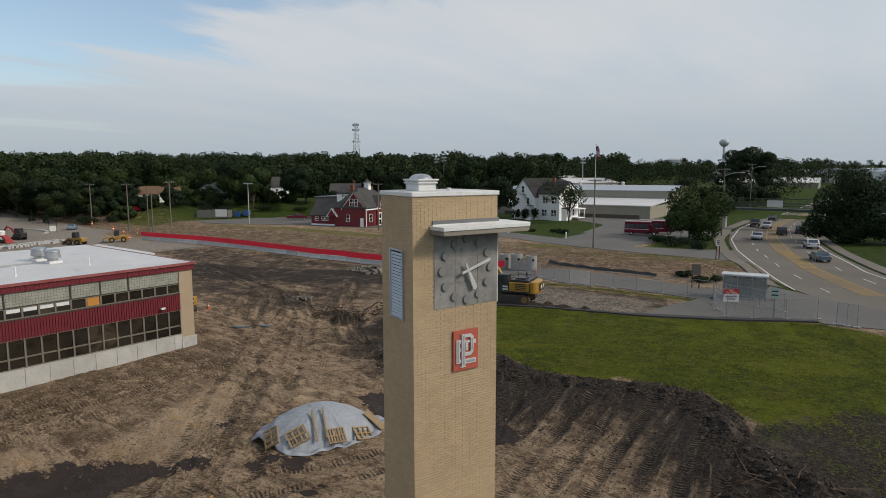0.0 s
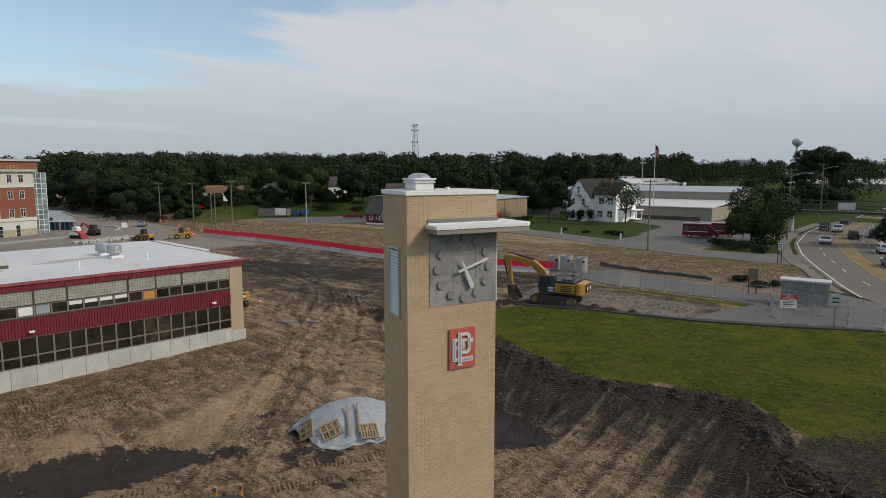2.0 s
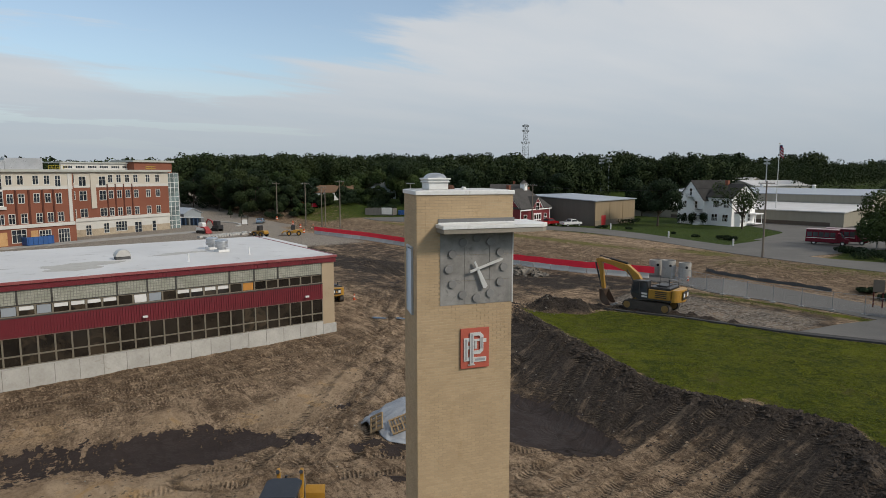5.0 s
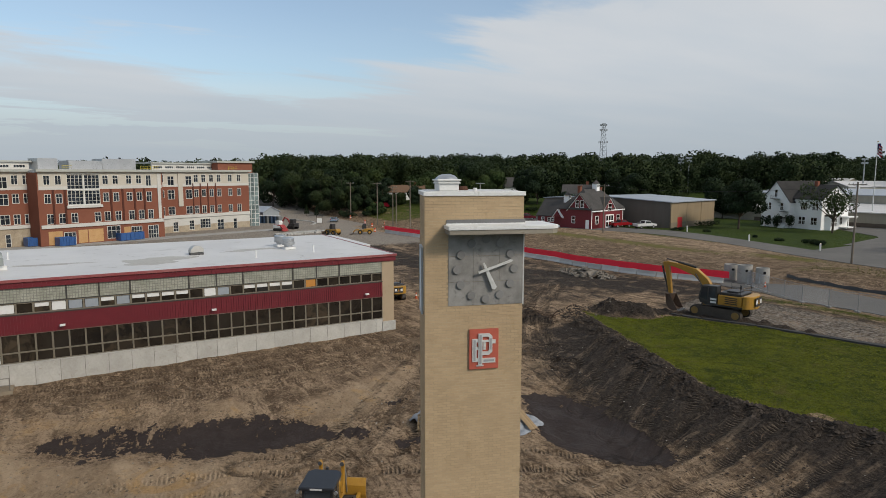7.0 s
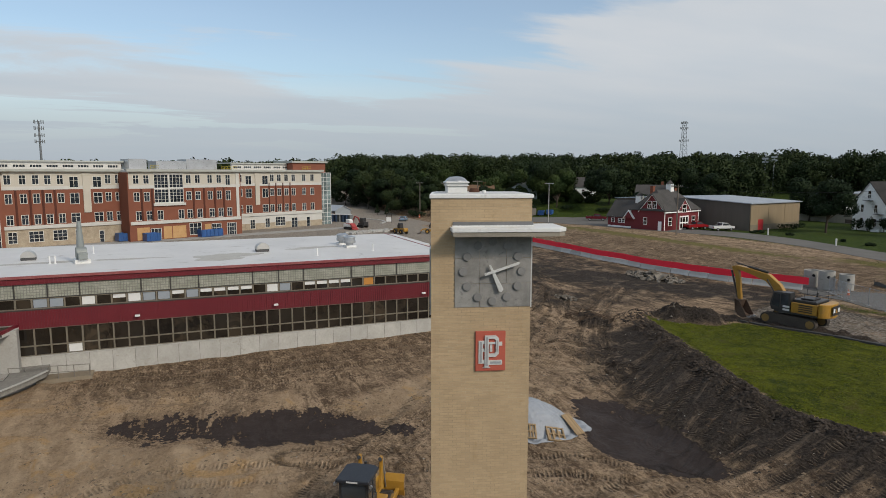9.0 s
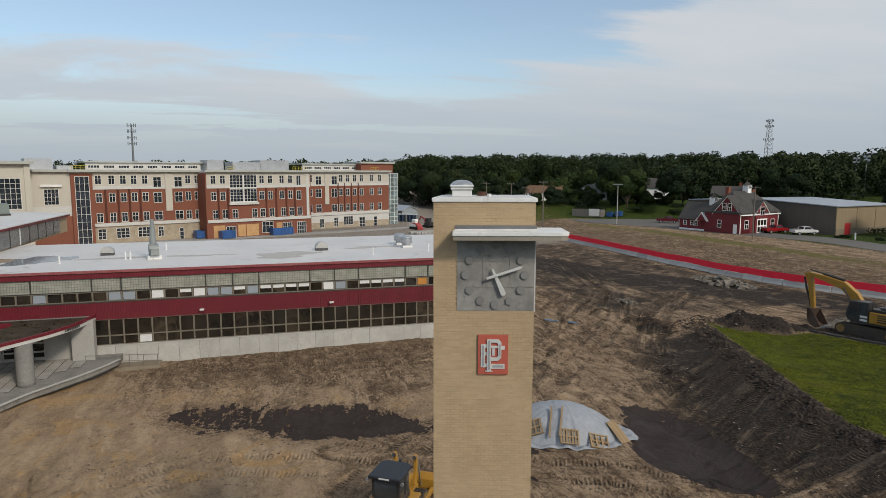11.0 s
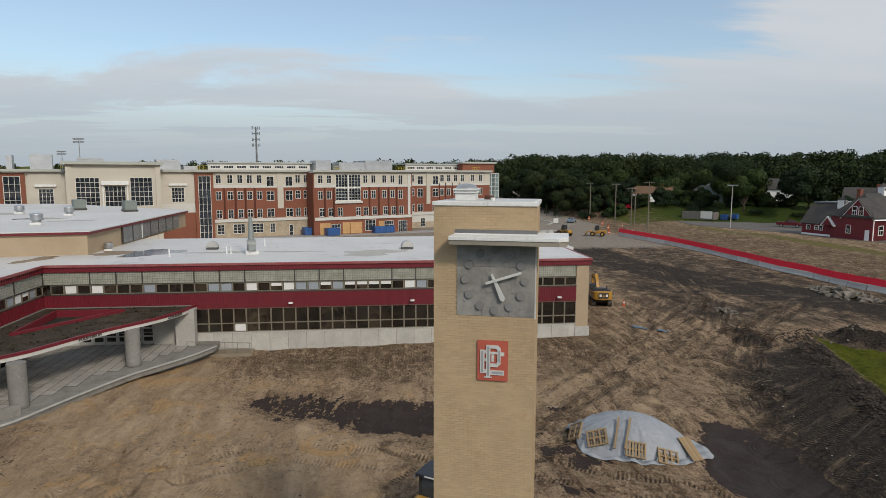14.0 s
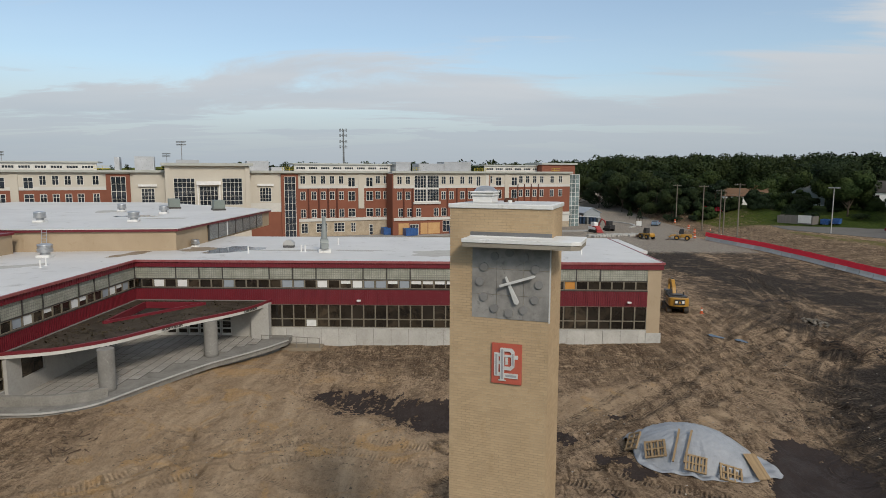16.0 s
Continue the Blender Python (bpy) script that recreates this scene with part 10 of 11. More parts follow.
def warehouse():
    t = thing("warehouse", pose(-63.5, 174.5, gz(-64, 176), 0, 0, 5), "long beige metal warehouse with a white lean-to roof", "warehouse")
    bm = B()
    box(bm, -60, 0, 0, 24, -0.3, 3.6)
    part("lean_to_wall", bm, BEIGE_METAL, t)
    bm = B()
    slab(bm, [(-0.4, 3.6), (24, 4.7), (24, 4.95), (-0.4, 3.85)], -60.3, 0.3, Matrix(((0, 0, 1, 0), (1, 0, 0, 0), (0, 1, 0, 0), (0, 0, 0, 1))))
    part("lean_to_roof", bm, ROOF_WHITE, t)
    bm = B()
    slab(bm, [(24, -0.3), (66, -0.3), (66, 7.2), (45, 8.4), (24, 7.2)], -60, -0.02, Matrix(((0, 0, 1, 0), (1, 0, 0, 0), (0, 1, 0, 0), (0, 0, 0, 1))))
    part("hall_wall", bm, BEIGE_METAL, t)
    for y0, y1, z0, z1 in ((23.6, 45, 7.2, 8.45), (45, 66.4, 8.45, 7.2)):
        bm = B()
        slab(bm, [(y0, z0), (y1, z1), (y1, z1 + 0.2), (y0, z0 + 0.2)], -60.4, 0.4, Matrix(((0, 0, 1, 0), (1, 0, 0, 0), (0, 1, 0, 0), (0, 0, 0, 1))))
        part("hall_roof", bm, METAL_ROOF, t)
    for x in (-38, -22):
        bm = B()
        tube(bm, (x, 45, 8.4), (x, 45, 9.4), 0.5, n=12)
        tube(bm, (x, 45, 9.4), (x, 45, 9.8), 0.75, 0.4, n=12)
        part("ridge_vent", bm, WHITE_METAL, t)
    bm = B()
    box(bm, -46, -3, -0.05, 0, 0.1, 1.1)
    part("lower_band", bm, mat("brown_band", (0.10, 0.075, 0.055)), t)


warehouse()


def small_house(x, y, rot, w, d, eave, ridge, wall, roof, label, axis="x", base=0.0):
    t = thing("house", pose(x, y, base, 0, 0, rot), label, "house", "houses among the trees")
    gable_block(t, -w / 2, w / 2, -d / 2, d / 2, eave, ridge, wall, roof, axis, base=-4.5)
    n = max(2, int(w / 2.6))
    for i in range(n):
        for z in ((1.0, 3.8) if eave > 5 else (1.0,)):
            win(t, Matrix.Translation((-w / 2 + (i + 0.5) * w / n, -d / 2 - 0.02, z)), 0.9, 1.4, WHITE_BOARD)
    bm = B()
    box(bm, w * 0.25, w * 0.25 + 0.8, 0, 0.8, eave, ridge + 1.2)
    part("chimney", bm, RED_BRICK, t)
    return t


small_house(-197, 101, 62, 15, 9, 2.4, 4.6, WHITE_BOARD, BROWN_SHINGLE, "low house with a brown shingle roof among trees", "x", 6.6)
small_house(-203, 125.5, 60, 9.5, 8, 5.2, 8.2, BLUE_BOARD, SHINGLE, "pale blue two-storey house half hidden by trees", "y", 4.8)
small_house(-190, 141.5, 52, 11, 9, 6.2, 9.4, WHITE_BOARD, SHINGLE, "white two-storey house half hidden by trees", "x", 4.4)
small_house(-160, 149, 45, 10, 8, 5.2, 8.0, WHITE_BOARD, SHINGLE, "white house seen between dark trees", "x", 3.6)


def far_shed(x, y, z, w, d, h, wall, roof, label, rot=40):
    t = thing("far_building", pose(x, y, z, 0, 0, rot), label, "building", "far buildings")
    gable_block(t, -w / 2, w / 2, -d / 2, d / 2, h, h + d * 0.10, wall, roof, "x", base=-12)


far_shed(-244, 320, 9.5, 18, 12, 5, WHITE_BOARD, ROOF_WHITE, "far white building on the wooded slope", 35)
far_shed(-262, 342, 16, 12, 8, 5, WHITE_BOARD, ROOF_WHITE, "small far white house on the hilltop", 20)
far_shed(-145, 262, 8, 26, 16, 4, BEIGE_METAL, ROOF_WHITE, "far pale warehouse roof above the trees", 10)
far_shed(-118, 245, 6.5, 22, 18, 4.5, CREAM, ROOF_WHITE, "far cream gabled hall behind the white house", 60)
far_shed(-182, 265, 9.5, 16, 10, 4, WHITE_BOARD, ROOF_WHITE, "far white building between the trees", 40)
far_shed(-62, 322, 5.5, 40, 20, 5, BEIGE_METAL, ROOF_WHITE, "far pale commercial building beyond the bridge", 5)
far_shed(-30, 420, 9, 46, 20, 6, WHITE_BOARD, METAL_ROOF, "far grey roofed buildings on the hill", 0)
far_shed(-80, 400, 8, 60, 22, 6, BEIGE_METAL, METAL_ROOF, "far long grey roofed building", 8)
far_shed(30, 440, 12, 36, 18, 6, CREAM, SHINGLE, "far roofs among trees on the hill", -10)

# ---- vehicles ----
PAINTS = {}


def paint(name, c, rough=0.3):
    return mat("paint_" + name, c, tuple(k * 0.85 for k in c), rough, 0.1, big=0.5, fine=4, bump=0.0)


def car(x, y, rot, colour, label, shape="sedan", z=None, kind="car"):
    t = thing(kind, pose(x, y, (gz(x, y) if z is None else z), 0, 0, rot), label, "pickup" if kind == "pickup_truck" else "car", "vehicles")
    pr = {"sedan": [(-2.3, 0.35), (2.3, 0.35), (2.35, 0.62), (2.2, 0.78), (1.15, 0.93), (0.55, 1.38), (-0.95, 1.42), (-1.75, 1.0), (-2.3, 0.95)],
          "suv": [(-2.25, 0.4), (2.3, 0.4), (2.35, 0.75), (2.15, 0.98), (1.2, 1.08), (0.6, 1.62), (-1.75, 1.66), (-2.2, 1.05)],
          "truck": [(-2.9, 0.55), (2.8, 0.55), (2.85, 0.95), (2.7, 1.12), (1.45, 1.2), (0.85, 1.86), (-0.55, 1.88), (-0.75, 1.25), (-2.9, 1.25)]}[shape]
    wd = 0.92 if shape != "truck" else 0.98
    bm = B()
    profile(bm, pr, -wd, wd)
    bd = part("body", bm, colour, t, bevel=0.06, smooth=True)
    if shape == "truck":
        bm = B()
        box(bm, -2.8, -0.9, -0.8, 0.8, 1.252, 1.26)
        part("cargo_bed", bm, MACHINE_BLACK, bd)
    for sg in (-1, 1):
        bm = B()
        q_ = {"sedan": [(-1.45, 1.0), (0.95, 1.0), (0.5, 1.32), (-0.9, 1.35)], "suv": [(-1.85, 1.1), (1.05, 1.12), (0.55, 1.54), (-1.6, 1.56)], "truck": [(-0.55, 1.28), (1.25, 1.28), (0.8, 1.76), (-0.48, 1.78)]}[shape]
        profile(bm, q_, sg * wd - 0.008, sg * wd + 0.008)
        part("side_window", bm, CAB_GLASS, t)
    bm = B()
    a, b = {"sedan": ((1.12, 0.97), (0.6, 1.36)), "suv": ((1.17, 1.12), (0.65, 1.60)), "truck": ((1.42, 1.24), (0.9, 1.83))}[shape]
    beam(bm, [(a[0] + 0.02, a[1] + 0.02), (b[0] + 0.02, b[1] + 0.01)], wd * 1.7, [0.03, 0.03])
    part("windscreen", bm, CAB_GLASS, t)
    bm = B()
    a, b = {"sedan": ((-1.72, 1.04), (-1.02, 1.4)), "suv": ((-2.12, 1.14), (-1.82, 1.6)), "truck": ((-0.74, 1.32), (-0.58, 1.83))}[shape]
    beam(bm, [(a[0] - 0.02, a[1] + 0.02), (b[0] - 0.02, b[1] + 0.01)], wd * 1.6, [0.03, 0.03])
    part("rear_window", bm, CAB_GLASS, t)
    r = 0.34 if shape == "sedan" else 0.38
    ax = (-1.4, 1.42) if shape != "truck" else (-1.75, 1.8)
    for px in ax:
        for sg in (-1, 1):
            bm = B()
            tube(bm, (px, sg * (wd - 0.2), r), (px, sg * (wd + 0.03), r), r, n=16)
            w = part("wheel", bm, RUBBER, t)
            bm = B()
            tube(bm, (px, sg * (wd + 0.02), r), (px, sg * (wd + 0.045), r), r * 0.6, n=12)
            part("rim", bm, GALV, w)
    for sg in (-1, 1):
        bm = B()
        box(bm, pr[2][0] - 0.12, pr[2][0] + 0.01, sg * wd * 0.72 - 0.18, sg * wd * 0.72 + 0.18, 0.68, 0.82)
        part("headlight", bm, BLIND, t)
        bm = B()
        box(bm, pr[0][0] - 0.02, pr[0][0] + 0.08, sg * wd * 0.75 - 0.16, sg * wd * 0.75 + 0.16, 0.78, 0.94)
        part("tail_light", bm, mat("tail_red", (0.35, 0.01, 0.01), rough=0.3), t)
    return t


def road_dir(x, y):
    c = np.array(between(0.5))
    i = int(np.argmin(np.hypot(c[:, 0] - x, c[:, 1] - y)))
    a, b = c[max(i - 1, 0)], c[min(i + 1, len(c) - 1)]
    return math.degrees(math.atan2(b[1] - a[1], b[0] - a[0]))


for x, y, cl, lb, sh, back in ((-13.6, 109.2, paint("slate_blue", (0.10, 0.15, 0.18)), "slate blue sedan on the main road", "sedan", 0), (-17.2, 126.5, paint("pearl", (0.55, 0.56, 0.56)), "pearl white crossover on the main road", "suv", 0), (-23.2, 155.0, paint("navy", (0.02, 0.026, 0.045)), "dark navy crossover on the main road", "suv", 0), (-25.9, 149.5, paint("black", (0.014, 0.014, 0.015)), "black boxy crossover on the main road", "suv", 0), (-28.0, 136.5, paint("silver", (0.42, 0.43, 0.44)), "silver sedan coming along the main road", "sedan", 180), (-35.0, 168.0, paint("charcoal", (0.035, 0.03, 0.028)), "dark pickup coming along the main road", "truck", 180), (-31.6, 164.0, paint("pale_silver", (0.50, 0.51, 0.52)), "pale silver sedan near the bridge", "suv", 180), (-35.2, 190, paint("graphite", (0.05, 0.055, 0.06)), "grey sedan beneath the footbridge", "sedan", 0)):
    car(x, y, road_dir(x, y) + back, cl, lb, sh, float(height(x, y)) + 0.065)
car(-105.6, 122.2, 81, paint("white", (0.68, 0.68, 0.67)), "white pickup truck parked by the red barn", "truck", float(height(-105.6, 122.2)) + 0.065, "pickup_truck")
car(-110.6, 119.2, 84, paint("red", (0.30, 0.012, 0.016)), "red pickup truck parked by the red barn", "truck", float(height(-110.6, 119.2)) + 0.065, "pickup_truck")
car(-142.0, 113.5, 50, paint("maroon", (0.12, 0.012, 0.02)), "maroon pickup in the car park", "truck", float(height(-142, 113.5)) + 0.065, "pickup_truck")
car(-176.6, 68, 150, paint("light_blue", (0.20, 0.29, 0.38)), "light blue sedan on the gravel yard", "sedan")


def minibus(x, y, rot, label):
    t = thing("minibus", pose(x, y, float(height(x, y)) + 0.07, 0, 0, rot), label, "minibus", "minibuses")
    mar = paint("bus_maroon", (0.14, 0.008, 0.022))
    bm = B()
    profile(bm, [(-3.6, 0.5), (1.7, 0.5), (1.7, 2.85), (-3.5, 2.85)], -1.15, 1.15)
    part("coach_body", bm, mar, t, bevel=0.08)
    bm = B()
    profile(bm, [(1.7, 0.5), (3.4, 0.5), (3.45, 1.1), (2.6, 1.35), (2.0, 2.3), (1.7, 2.3)], -0.95, 0.95)
    part("cab_nose", bm, mar, t, bevel=0.05)
    bm = B()
    box(bm, -3.6, 1.75, -1.1, 1.1, 2.852, 2.95)
    part("bus_roof", bm, mat("bus_roof_pale", (0.42, 0.30, 0.30), rough=0.5), t, bevel=0.03)
    for sg in (-1, 1):
        for k in range(5):
            bm = B()
            box(bm, -3.3 + k * 0.95, -2.5 + k * 0.95, sg * 1.155 - 0.008, sg * 1.155 + 0.008, 1.55, 2.4)
            part("side_window", bm, CAB_GLASS, t)
        bm = B()
        box(bm, -3.4, 1.4, sg * 1.152 - 0.004, sg * 1.152 + 0.004, 1.25, 1.36)
        part("white_stripe", bm, BLIND, t)
        for px in (-2.2, 2.5):
            bm = B()
            tube(bm, (px, sg * 0.75, 0.42), (px, sg * 1.05, 0.42), 0.42, n=16)
            w = part("wheel", bm, RUBBER, t)
            bm = B()
            tube(bm, (px, sg * 1.03, 0.42), (px, sg * 1.07, 0.42), 0.22, n=12)
            part("rim", bm, BLIND, w)
    bm = B()
    beam(bm, [(2.62, 1.38), (2.03, 2.28)], 1.7, [0.03, 0.03])
    part("windscreen", bm, CAB_GLASS, t)


minibus(-49.2, 130.8, 14, "maroon school minibus with a pale roof in the yard")
minibus(-47.6, 135.2, 14, "second maroon school minibus parked alongside")

# ---- poles, masts and signs ----
TIMBER_POLE = mat("weathered_pole_timber", (0.19, 0.165, 0.135), (0.14, 0.12, 0.10), 0.95, big=1.5, fine=8, stretch=(3, 3, 0.3))


def pole(x, y, h, label, arms=1, lamp=0.0, kind="utility_pole", turn=0.0):
    t = thing(kind, pose(x, y, gz(x, y), 0, 0, turn), label, "street lamp" if kind == "street_lamp" else "pole", "poles")
    bm = B()
    tube(bm, (0, 0, -0.3), (0, 0, h), 0.17, 0.11, 10)
    part("shaft", bm, TIMBER_POLE, t, smooth=True)
    for k in range(arms):
        bm = B()
        z = h - 0.35 - 0.9 * k
        box(bm, -1.2, 1.2, -0.18, -0.08, z - 0.06, z + 0.06)
        a = part("cross_arm", bm, TIMBER_POLE, t)
        for px in (-1.05, -0.55, 0.55, 1.05):
            bm = B()
            tube(bm, (px, -0.13, z + 0.06), (px, -0.13, z + 0.24), 0.05, 0.03, 8)
            part("insulator", bm, GALV, a)
    if lamp:
        bm = B()
        tube(bm, (0, 0, h - 1.6), (lamp * 0.7, 0, h - 0.9), 0.05, n=8)
        tube(bm, (lamp * 0.7, 0, h - 0.9), (lamp, 0, h - 0.9), 0.05, n=8)
        part("lamp_arm", bm, GALV, t)
        bm = B()
        cbox(bm, (lamp + math.copysign(0.4, lamp), 0, h - 0.92), (0.8, 0.3, 0.16))
        part("lamp_head", bm, GALV, t, bevel=0.03)
    return t


def twin_lamp(x, y, h, label):
    t = thing("street_lamp", pose(x, y, gz(x, y), 0, 0, 40), label, "street lamp", "poles")
    bm = B()
    tube(bm, (0, 0, 0), (0, 0, h), 0.13, 0.09, 10)
    part("shaft", bm, mat("pale_pole", (0.42, 0.41, 0.39), rough=0.6), t)
    for sg in (-1, 1):
        bm = B()
        box(bm, sg * 0.1, sg * 1.2, -0.2, 0.2, h - 0.1, h + 0.12)
        part("lamp_head", bm, GALV, t)


pole(-47.7, 103.4, 12.3, "grey timber utility pole beside the lane", 1, 0, turn=20)
pole(-35.2, 138.5, 14.2, "tall timber utility pole with street light arm", 2, 3.2, turn=-10)
pole(-44.2, 204, 15.5, "tall timber utility pole by the road bend", 1, 3.0, turn=-10)
pole(-187, 77.3, 11.0, "timber pole at the end of the yard", 1, turn=60)
pole(-159.5, 74.6, 12.0, "timber pole beside the haul road", 1, turn=60)
pole(-153.5, 76.6, 11.0, "timber pole behind the red screen", 1, turn=60)
pole(-139.5, 74.9, 12.8, "timber pole behind the red screen", 1, turn=60)
pole(-152.6, 77.2, 10.0, "thin timber pole near the haul road", 0)
pole(-102.5, 105.5, 11.0, "dark timber pole with a transformer by the barn", 1, turn=20)
twin_lamp(-141.6, 97.4, 10.6, "twin-headed pale car park lamp")
twin_lamp(-41.5, 132, 5.0, "low lamp post by the bus yard")


def flagpole():
    x, y = 1.9 - 0.4284 * 195, 1.3 + 0.9029 * 195
    t = thing("flagpole", pose(x, y, gz(x, y), 0, 0, 0), "tall white flagpole with a hanging striped flag", "flagpole")
    h = 16 + 0.0343 * 195 - gz(x, y) + 0.8
    bm = B()
    tube(bm, (0, 0, 0), (0, 0, h), 0.16, 0.07, 10)
    part("shaft", bm, mat("pole_white", (0.6, 0.6, 0.58), rough=0.5), t)
    bm = B()
    lathe(bm, [(0.05, 0), (0.16, 0.1), (0.16, 0.2), (0.03, 0.3)], 10, (0, 0, h))
    part("finial", bm, mat("gold_ball", (0.5, 0.35, 0.08), rough=0.3, metal=0.8), t)
    cols = [(mat("flag_red", (0.35, 0.02, 0.03), rough=0.8), 0), (mat("flag_white", (0.6, 0.6, 0.6), rough=0.8), 1)]
    for k in range(7):
        v, f = [], []
        for i in range(9):
            u = i / 8
            for z in (k, k + 1):
                v.append((0.1 + u * 1.1, 0.18 * math.sin(u * 9 + k * 0.3), h - 0.4 - (7 - z) * 0.38 - u * 0.9))
        for i in range(8):
            f.append((2 * i, 2 * i + 2, 2 * i + 3, 2 * i + 1))
        o = bulk("flag_stripe", v, f, cols[k % 2][0], t, True)
        sm = o.modifiers.new("thickness", "SOLIDIFY")
        sm.thickness = 0.02
    bm = B()
    box(bm, 0.05, 0.7, -0.06, 0.2, h - 1.7, h - 0.35)
    part("canton", bm, mat("flag_blue", (0.02, 0.03, 0.10), rough=0.8), t)


flagpole()


def lattice_mast(x, y, z0, h, w, label):
    t = thing("lattice_mast", pose(x, y, z0), label, "radio mast")
    steel = mat("mast_grey", (0.20, 0.21, 0.22), (0.15, 0.16, 0.17), 0.6, 0.3)
    n = 12
    cs = [(math.cos(a), math.sin(a)) for a in (0.4, 0.4 + 2.094, 0.4 + 4.189)]

    def at(k, c):
        r = w * (1 - 0.62 * k / n)
        return Vector((c[0] * r, c[1] * r, h * k / n))
    for c in cs:
        bm = B()
        tube(bm, at(0, c), at(n, c), 0.32, 0.20, 6)
        part("leg", bm, steel, t)
    for k in range(n):
        bm = B()
        for i in range(3):
            tube(bm, at(k, cs[i]), at(k + 1, cs[(i + 1) % 3]), 0.14, n=4)
            tube(bm, at(k + 1, cs[i]), at(k + 1, cs[(i + 1) % 3]), 0.14, n=4)
        part("bracing", bm, steel, t)
    for k, z in enumerate((0.97, 0.86, 0.60)):
        for a in range(6):
            bm = B()
            r = w * (1 - 0.62 * z) + 1.6
            cbox(bm, (r * math.cos(a * 1.047), r * math.sin(a * 1.047), h * z), (0.7, 0.7, 2.6))
            part("antenna", bm, steel, t)


lattice_mast(-646, 624, 20, 62, 6.5, "grey steel lattice radio mast above the trees")


def cell_pole(x, y, z0, h, label):
    t = thing("cell_mast", pose(x, y, z0), label, "phone mast")
    steel = mat("mast_grey", (0.20, 0.21, 0.22), (0.15, 0.16, 0.17), 0.6, 0.3)
    bm = B()
    tube(bm, (0, 0, 0), (0, 0, h), 0.9, 0.5, 10)
    part("shaft", bm, steel, t)
    for z in (h - 0.5, h - 4.5, h - 9, h - 13):
        bm = B()
        for a in range(3):
            p, q_ = [(2.6 * math.cos(2.094 * (a + k)), 2.6 * math.sin(2.094 * (a + k)), z) for k in (0, 1)]
            tube(bm, p, q_, 0.12, n=5)
        fr = part("antenna_ring", bm, steel, t)
        for a in range(9):
            bm = B()
            cbox(bm, (2.7 * math.cos(a * 0.698), 2.7 * math.sin(a * 0.698), z), (0.4, 0.4, 2.2))
            part("antenna", bm, steel, fr)


cell_pole(-477, -75.5, 8, 40, "grey monopole phone mast with antenna rings")


def water_tower():
    t = thing("water_tower", pose(-223, 871, 20) @ Matrix.Diagonal((0.78, 0.78, 0.78, 1)), "far white water tower on a stem", "water tower")
    wt = mat("tower_pale", (0.48, 0.50, 0.52), rough=0.5)
    bm = B()
    tube(bm, (0, 0, -20), (0, 0, 34), 3.2, 1.6, 16)
    part("stem", bm, wt, t, smooth=True)
    bm = B()
    lathe(bm, [(1.6, 33), (5.0, 35.5), (7.8, 39), (8.0, 42), (6.0, 45), (2.5, 46.6), (0.3, 47)], 24)
    part("tank", bm, wt, t, smooth=True)
    o = thing("water_tank", pose(-330, 1010, 24), "far low pale water tank on the hill", "water tank")
    bm = B()
    lathe(bm, [(15, -25), (15, 9), (10, 11), (1, 12)], 28)
    part("tank", bm, wt, o, smooth=True)


water_tower()


def floodlight(x, y, top, label, heads=4, turn=0):
    g = gz(x, y)
    t = thing("floodlight_mast", pose(x, y, g, 0, 0, turn), label, "floodlight mast", "floodlight masts")
    h = top - g
    bm = B()
    tube(bm, (0, 0, 0), (0, 0, h), 0.3, 0.16, 8)
    part("shaft", bm, GALV, t)
    for k in range(2):
        bm = B()
        box(bm, -heads * 0.6, heads * 0.6, -0.08, 0.08, h - 0.3 - k * 1.3, h - 0.1 - k * 1.3)
        b = part("lamp_bar", bm, GALV, t)
        for i in range(heads):
            bm = B()
            cbox(bm, (-heads * 0.6 + 0.6 + i * 1.2, -0.3, h - 0.25 - k * 1.3), (0.75, 0.5, 0.7))
            part("lamp_head", bm, GALV, b)


floodlight(-300, -123, 30.5, "tall floodlight mast beyond the new school", 5, 70)
floodlight(-360, -158, 26.5, "tall floodlight mast beyond the new school", 5, 70)
floodlight(-300, -212, 25.5, "tall floodlight mast beyond the new school", 5, 60)
for dx, dy, sl in ((-0.743, 0.669, 0.0188), (-0.6449, 0.764, 0.0196), (-0.6364, 0.7711, 0.0218), (-0.455, 0.89, 0.018)):
    floodlight(4.3 + dx * 265, 4.7 + dy * 265, 16 + sl * 265, "thin floodlight mast among the far trees", 2, 40)


